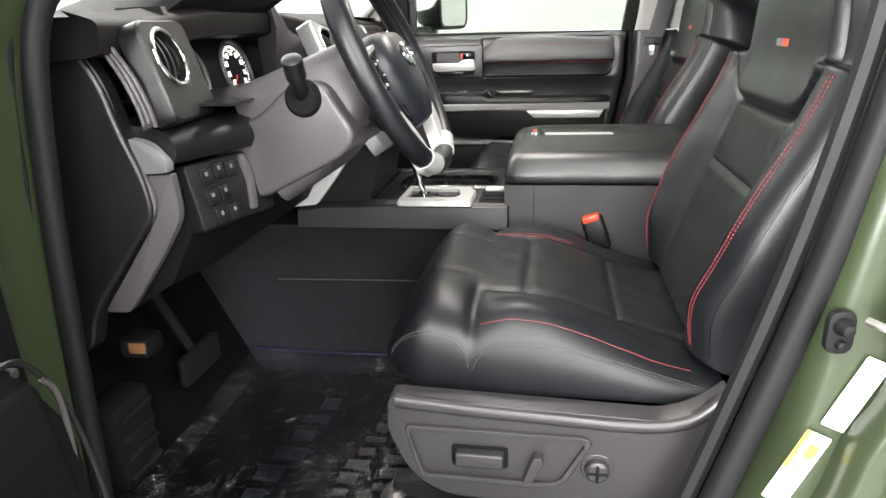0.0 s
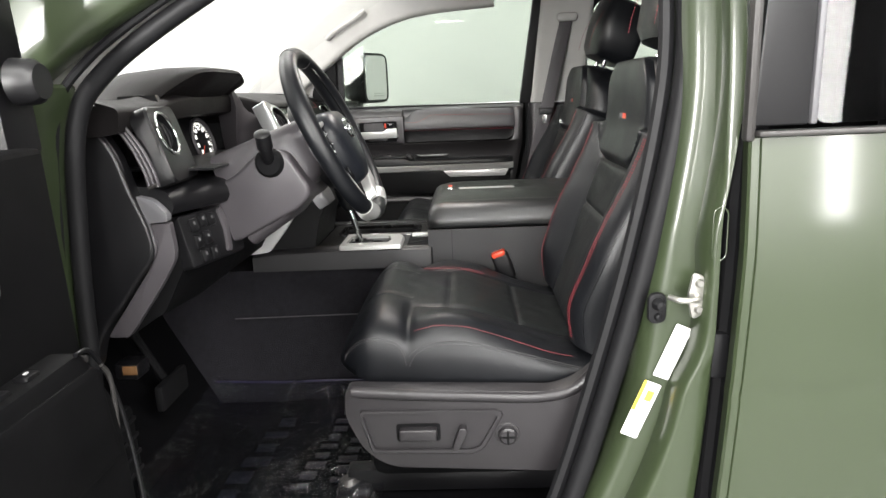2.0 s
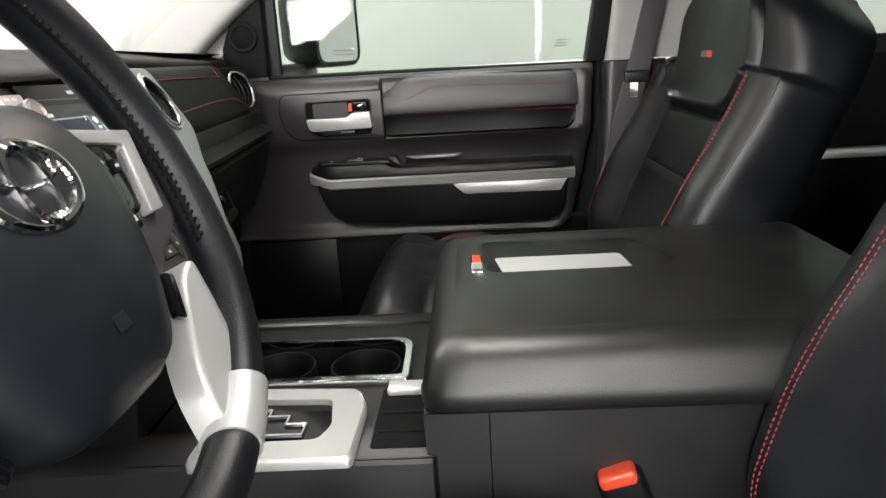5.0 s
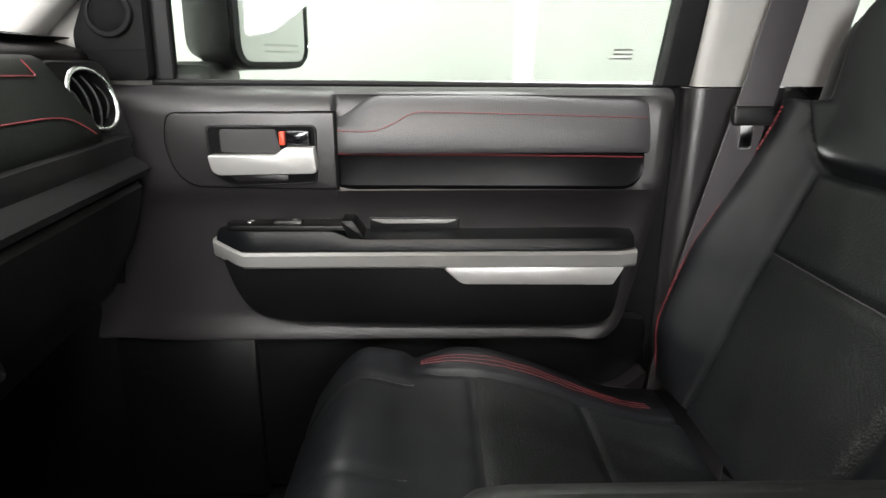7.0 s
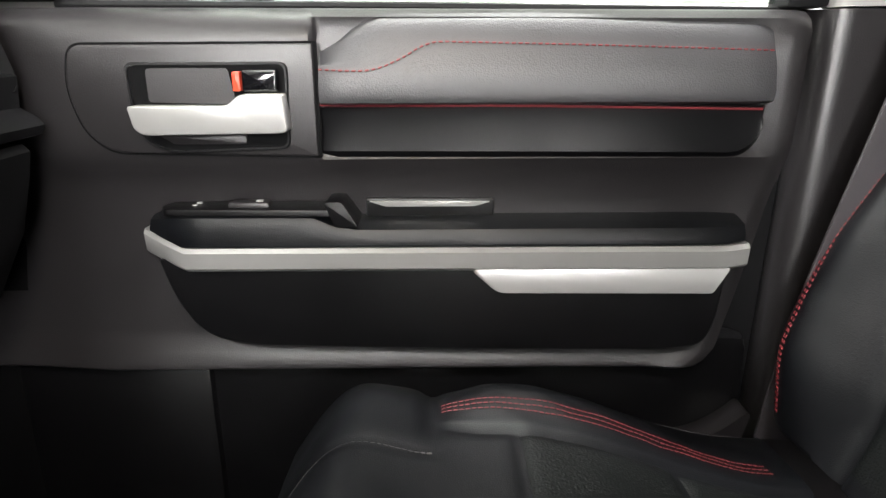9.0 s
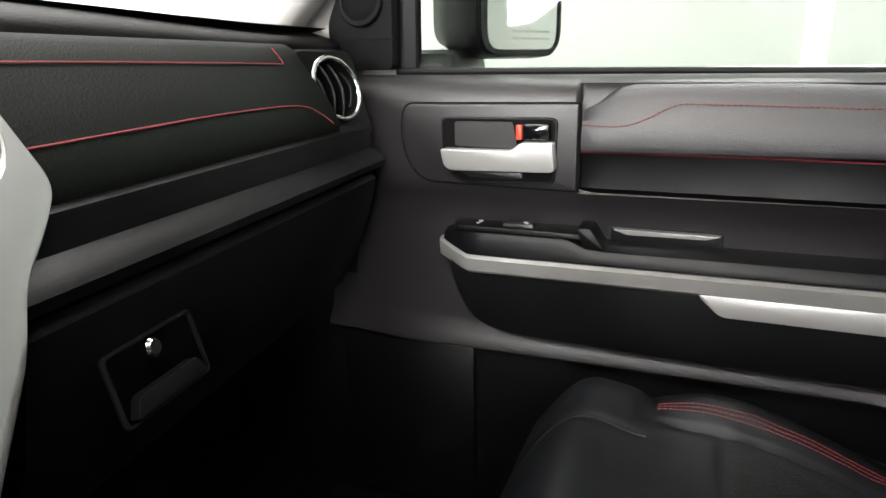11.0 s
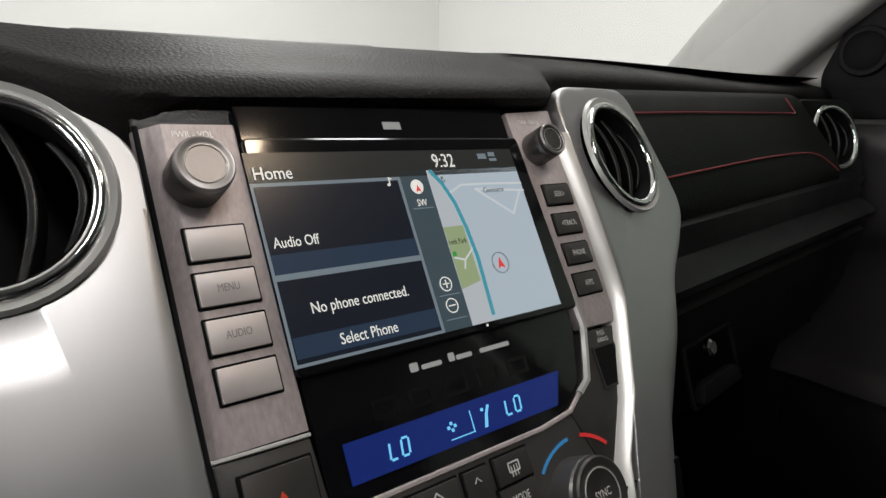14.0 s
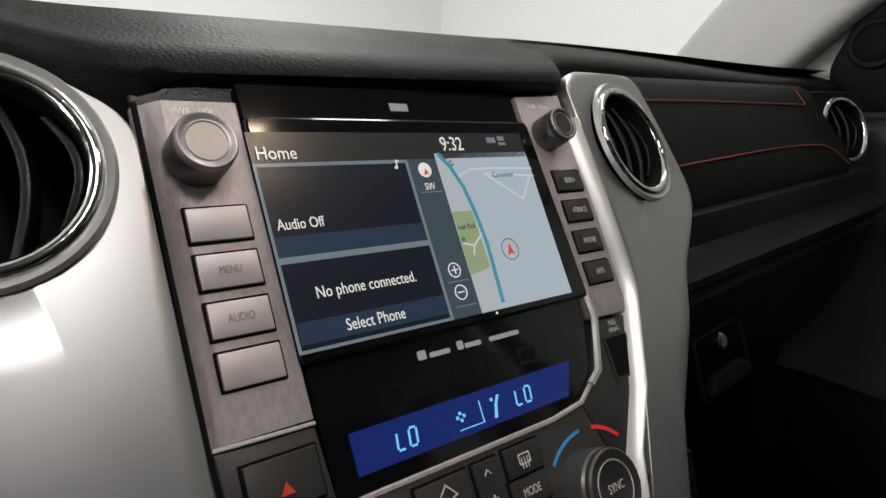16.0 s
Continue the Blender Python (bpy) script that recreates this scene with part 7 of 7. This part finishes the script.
                    k = 0.945 + dk + 0.040 * abs(2 * f - 1) ** 5
                    pts.append(cushion_point(yc, s0 + (s1 - s0) * f, sy * min(k, 0.998)) + Vector((0, sy * 0.0006, 0.0004)))
                part("side_seam", dashes(pts, 0.00075, 0.005, 0.0012), WHITE_THREAD, t, "pale top-stitched seam")
        pts = [bk.point(0.03 + 0.70 * i / 40, sy * 0.975) for i in range(41)]
        part("side_piping", tube(pts, 0.0014, 6), LEATHER, t)
    pts = [bk.point(0.405, a) + bk.out * 0.001 for a in [-0.5 + i / 20 for i in range(21)]]
    part("back_seam", tube(pts, 0.0009, 6), PLASTIC_GREY, t)
    # badge: plain shapes
    for u0, u1, mat in ((0.026, 0.000, SILVER_DULL), (-0.002, -0.028, RED_GLOSS)):
        bm = bmesh.new()
        for k in range(3):
            y0 = u0 + (u1 - u0) * k / 3
            y1 = y0 + (u1 - u0) * 0.27
            face = [(0.766, y0), (0.766, y1), (0.784, y1), (0.784, y0)]
            add(bm, loft([[bk.flat(s, y, bk.depth(s, y / bk.width(s)) - 0.003) for s, y in face], [bk.flat(s, y, bk.depth(s, y / bk.width(s)) + 0.0006) for s, y in face]]))
        part("badge", bm, mat, t, "small stitched badge")
    # base, rails, skirt with switches
    part("seat_base", rbox((-0.30, yc, 0.86), (0.42, 0.46, 0.22), 0.03), PLASTIC_MATT, t)
    for sy in (-1, 1):
        part("seat_rail", rbox((-0.30, yc + sy * 0.19, FLOOR + 0.035), (0.52, 0.04, 0.05), 0.008), PLASTIC, t, "black seat rail")
        part("rail_bolt", lathe([(0.0001, 0.014), (0.012, 0.014), (0.014, 0.010), (0.022, 0.004), (0.024, 0.0)], axes((-0.555, yc + sy * 0.205, FLOOR + 0.03), (1, 0, 0), (0, 1, 0)), 18), GUNMETAL_DARK, t)
        part("rail_foot", rbox((-0.545, yc + sy * 0.205, FLOOR + 0.02), (0.07, 0.06, 0.03), 0.012), PLASTIC, t)
    sk = yc + outer * 0.292
    om = side(sk) if outer < 0 else axes((0, sk, 0), (-1, 0, 0), (0, 0, 1))
    f = 1 if outer < 0 else -1

    def o2(p):
        q = [(f * a, b) for a, b in p]
        return q if f > 0 else q[::-1]
    part("side_skirt", plate(fillet(o2([(-0.525, 0.985), (-0.530, 0.935), (-0.500, 0.865), (-0.455, 0.832), (-0.155, 0.818), (-0.125, 0.86), (-0.085, 1.020), (-0.118, 0.990), (-0.16, 0.972), (-0.30, 0.977)]), [0.012, 0.02, 0.04, 0.03, 0.02, 0.03, 0.008, 0.02, 0.04, 0.03] if f > 0 else 0.02, 5), 0.034, om, base=-0.012, r=0.012, seg=3), SKIRT, t, "charcoal plastic side skirt")
    if outer < 0:
        part("skirt_rim", tube(smooth([(-0.515, sk - 0.018, 0.978), (-0.42, sk - 0.020, 0.972), (-0.30, sk - 0.020, 0.966), (-0.19, sk - 0.020, 0.962), (-0.13, sk - 0.019, 0.974), (-0.092, sk - 0.016, 1.008)], 5), 0.010, 10), SKIRT, t)
        part("switch_recess", frame_plate(fillet([(-0.505, 0.945), (-0.262, 0.943), (-0.250, 0.935), (-0.285, 0.868), (-0.305, 0.858), (-0.485, 0.862)], 0.010, 4), fillet([(-0.499, 0.939), (-0.270, 0.937), (-0.260, 0.931), (-0.292, 0.873), (-0.308, 0.867), (-0.480, 0.869)], 0.008, 4), 0.006, om, base=0.0215, r=0.002), SKIRT, t)
        part("slide_switch", plate(fillet(rect(-0.434, 0.889, -0.368, 0.911), 0.005), 0.016, om, base=0.021, r=0.005, seg=3), SKIRT, t, "charcoal slide switch")
        part("switch_shadow", plate(fillet(rect(-0.440, 0.883, -0.362, 0.917), 0.006), 0.0012, om, base=0.0215), DARK, t)
        part("recline_switch", plate(fillet([(-0.343, 0.872), (-0.330, 0.872), (-0.314, 0.905), (-0.317, 0.914), (-0.328, 0.914)], 0.006, 4), 0.018, om, base=0.021, r=0.005, seg=3), SKIRT, t, "charcoal recline switch")
        part("lumbar_knob", lathe([(0.0001, 0.013), (0.012, 0.013), (0.0155, 0.010), (0.017, 0.002), (0.021, 0.0015), (0.0225, 0.0)], at(om, -0.244, 0.893, 0.0215), 28), SKIRT, t, "round lumbar knob")
        part("knob_cross", rbox((-0.244, 0.893, 0.0350), (0.026, 0.004, 0.002), 0.0008, m=om), DARK, t)
        part("knob_cross", rbox((-0.244, 0.893, 0.0350), (0.004, 0.026, 0.002), 0.0008, m=om), DARK, t)
    return t


seat(-0.440, 20.0, -1, "black leather driver seat with red stitching and power switches")
seat(0.440, 23.0, 1, "black leather passenger seat with red stitching", (-0.048, 1.022))

buckle = thing("belt_buckle", (-0.225, -0.205, 1.02), "black belt buckle with red release button", "belt buckle")
BM = axes((-0.216, -0.192, 1.046), (0.93, -0.1, 0.33), (-0.33, 0.0, 0.94))
part("buckle_body", rbox((0, 0, 0), (0.044, 0.075, 0.024), 0.008, 3, m=BM), PLASTIC, buckle)
part("release_button", rbox((-0.001, 0.034, 0.002), (0.036, 0.016, 0.022), 0.005, 3, m=BM), RED_GLOSS, buckle, "red release button")
part("buckle_strap", tube([BM @ Vector((0, -0.03, 0)), BM @ Vector((0.01, -0.09, 0)), BM @ Vector((0.03, -0.14, 0))], 0.012, 8, squash=0.5), PLASTIC, buckle)

# rear bench
bench = thing("rear_bench", (0.95, 0, FLOOR), "black leather rear bench seat", "rear seat")
part("bench_cushion", rbox((0.92, 0, 1.00), (0.52, 1.42, 0.20), 0.06, 4), LEATHER, bench)
part("bench_back", rbox((1.28, 0, 1.28), (0.16, 1.42, 0.62), 0.06, 4, m=Matrix.Identity(4)), LEATHER, bench)
part("bench_base", rbox((0.95, 0, 0.82), (0.46, 1.36, 0.22), 0.02), PLASTIC, bench)

# ---- footwells ----
mat_thing = thing("floor_mat", (-0.75, -0.48, FLOOR), "black carpet mat under clear printed plastic film", "floor mat")
# The mat carries the same footwell shade in its colour.
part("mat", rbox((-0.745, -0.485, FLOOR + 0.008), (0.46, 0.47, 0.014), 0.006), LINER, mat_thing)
rows = []
for i in range(60):
    x = -0.985 + 0.50 * i / 59
    row = []
    for j in range(60):
        y = -0.745 + 0.52 * j / 59
        p = Vector((x * 9, y * 9, 0.3))
        w = noise.noise(p) * 0.010 - abs(noise.noise(p * 2.6)) * 0.016 - abs(noise.noise(p * 6.3 + Vector((3, 1, 2)))) * 0.007 + 0.012
        z = FLOOR + 0.026 + w + 0.02 * ease(-0.30, -0.225, y) + 0.03 * ease(-0.93, -0.985, x)
        row.append((x, y, max(z, FLOOR + 0.017)))
    rows.append(row)
film = part("plastic_film", loft(rows, closed=False), FILM, mat_thing, "wrinkled clear plastic film", sharp=180)
film.visible_shadow = False
part("film_edge", tube(smooth([(-0.99, -0.226, FLOOR + 0.062), (-0.80, -0.224, FLOOR + 0.055), (-0.66, -0.226, FLOOR + 0.058), (-0.50, -0.224, FLOOR + 0.052)], 6), 0.0028, 6), material("dark_violet_print", (0.0065, 0.0040, 0.026), 0.4, var=0.1, bump=0.0), mat_thing, "violet printed film edge")
NAVY_INK = material("navy_print", (0.0022, 0.0028, 0.0065), 0.45, var=0.1, bump=0.0)
for row, (x0, lng, hgt) in enumerate(((-0.80, 6, 0.060), (-0.655, 9, 0.042), (-0.590, 9, 0.040))):
    for i in range(lng):
        y = -0.66 + (0.34 / lng) * i + 0.02 * row
        part("film_print", rbox((x0 + 0.05 * (i / lng) + 0.01 * noise.noise(Vector((i * 1.7, row, 0))), y, FLOOR + 0.0195 + 0.0006 * row), (hgt * (0.6 + 0.4 * (i * 7 % 5) / 4), 0.34 / lng * (0.45 + 0.3 * (i * 3 % 4) / 3), 0.002), 0.0008), NAVY_INK, mat_thing)

release = thing("bonnet_release", (-0.955, -0.66, 0.99), "black bonnet release lever with orange mark", "release lever")
part("lever", rbox((-0.955, -0.655, 0.995), (0.05, 0.05, 0.035), 0.010), PLASTIC, release)
part("lever_mark", rbox((-0.945, -0.682, 1.000), (0.028, 0.003, 0.018), 0.001), material("orange_print", (0.11, 0.055, 0.022), 0.5, var=0.1, bump=0.0), release, "orange printed mark")
pedal = thing("brake_pedal", (-1.0, -0.46, 0.86), "black rubber brake pedal on its arm", "pedal")
# Pad and arm coloured near-black for the shade under the dash.
part("pedal_pad", rbox((-0.985, -0.46, 0.86), (0.02, 0.13, 0.06), 0.008, m=Matrix.Identity(4)), DARK, pedal)
part("pedal_arm", tube([(-0.99, -0.46, 0.86), (-1.05, -0.46, 0.98), (-1.08, -0.46, 1.12)], 0.010, 8), DARK, pedal)
pedal = thing("foot_rest", (-1.0, -0.66, 0.80), "black foot rest pad in the footwell", "foot rest")
part("rest_pad", rbox((-1.02, -0.66, 0.82), (0.06, 0.10, 0.16), 0.015), DARK, pedal)
for i in range(4):
    part("rest_rib", rbox((-0.988, -0.66, 0.765 + 0.036 * i), (0.008, 0.080, 0.010), 0.003), RUBBER, pedal)
pfilm = thing("loose_film", (-0.93, 0.30, FLOOR), "crumpled clear plastic film in the footwell", "plastic film")
rows = []
for i in range(30):
    x = -1.02 + 0.34 * i / 29
    rows.append([(x, 0.22 + 0.42 * j / 29, FLOOR + 0.02 + 0.05 * abs(noise.noise(Vector((x * 11, j * 0.16, 4.0)))) + 0.02 * abs(noise.noise(Vector((x * 31, j * 0.5, 1.0))))) for j in range(30)])
o = part("film_sheet", loft(rows, closed=False), FILM, pfilm, sharp=180)
o.visible_shadow = False
slider = thing("seat_slide_bar", (-0.60, 0.44, 0.80), "grey metal seat adjusting bar below the seat", "adjusting bar")
part("bar", tube(smooth([(-0.545, 0.33, 0.86), (-0.605, 0.345, 0.865), (-0.605, 0.53, 0.865), (-0.545, 0.545, 0.86)], 5), 0.008, 10), STEEL, slider)
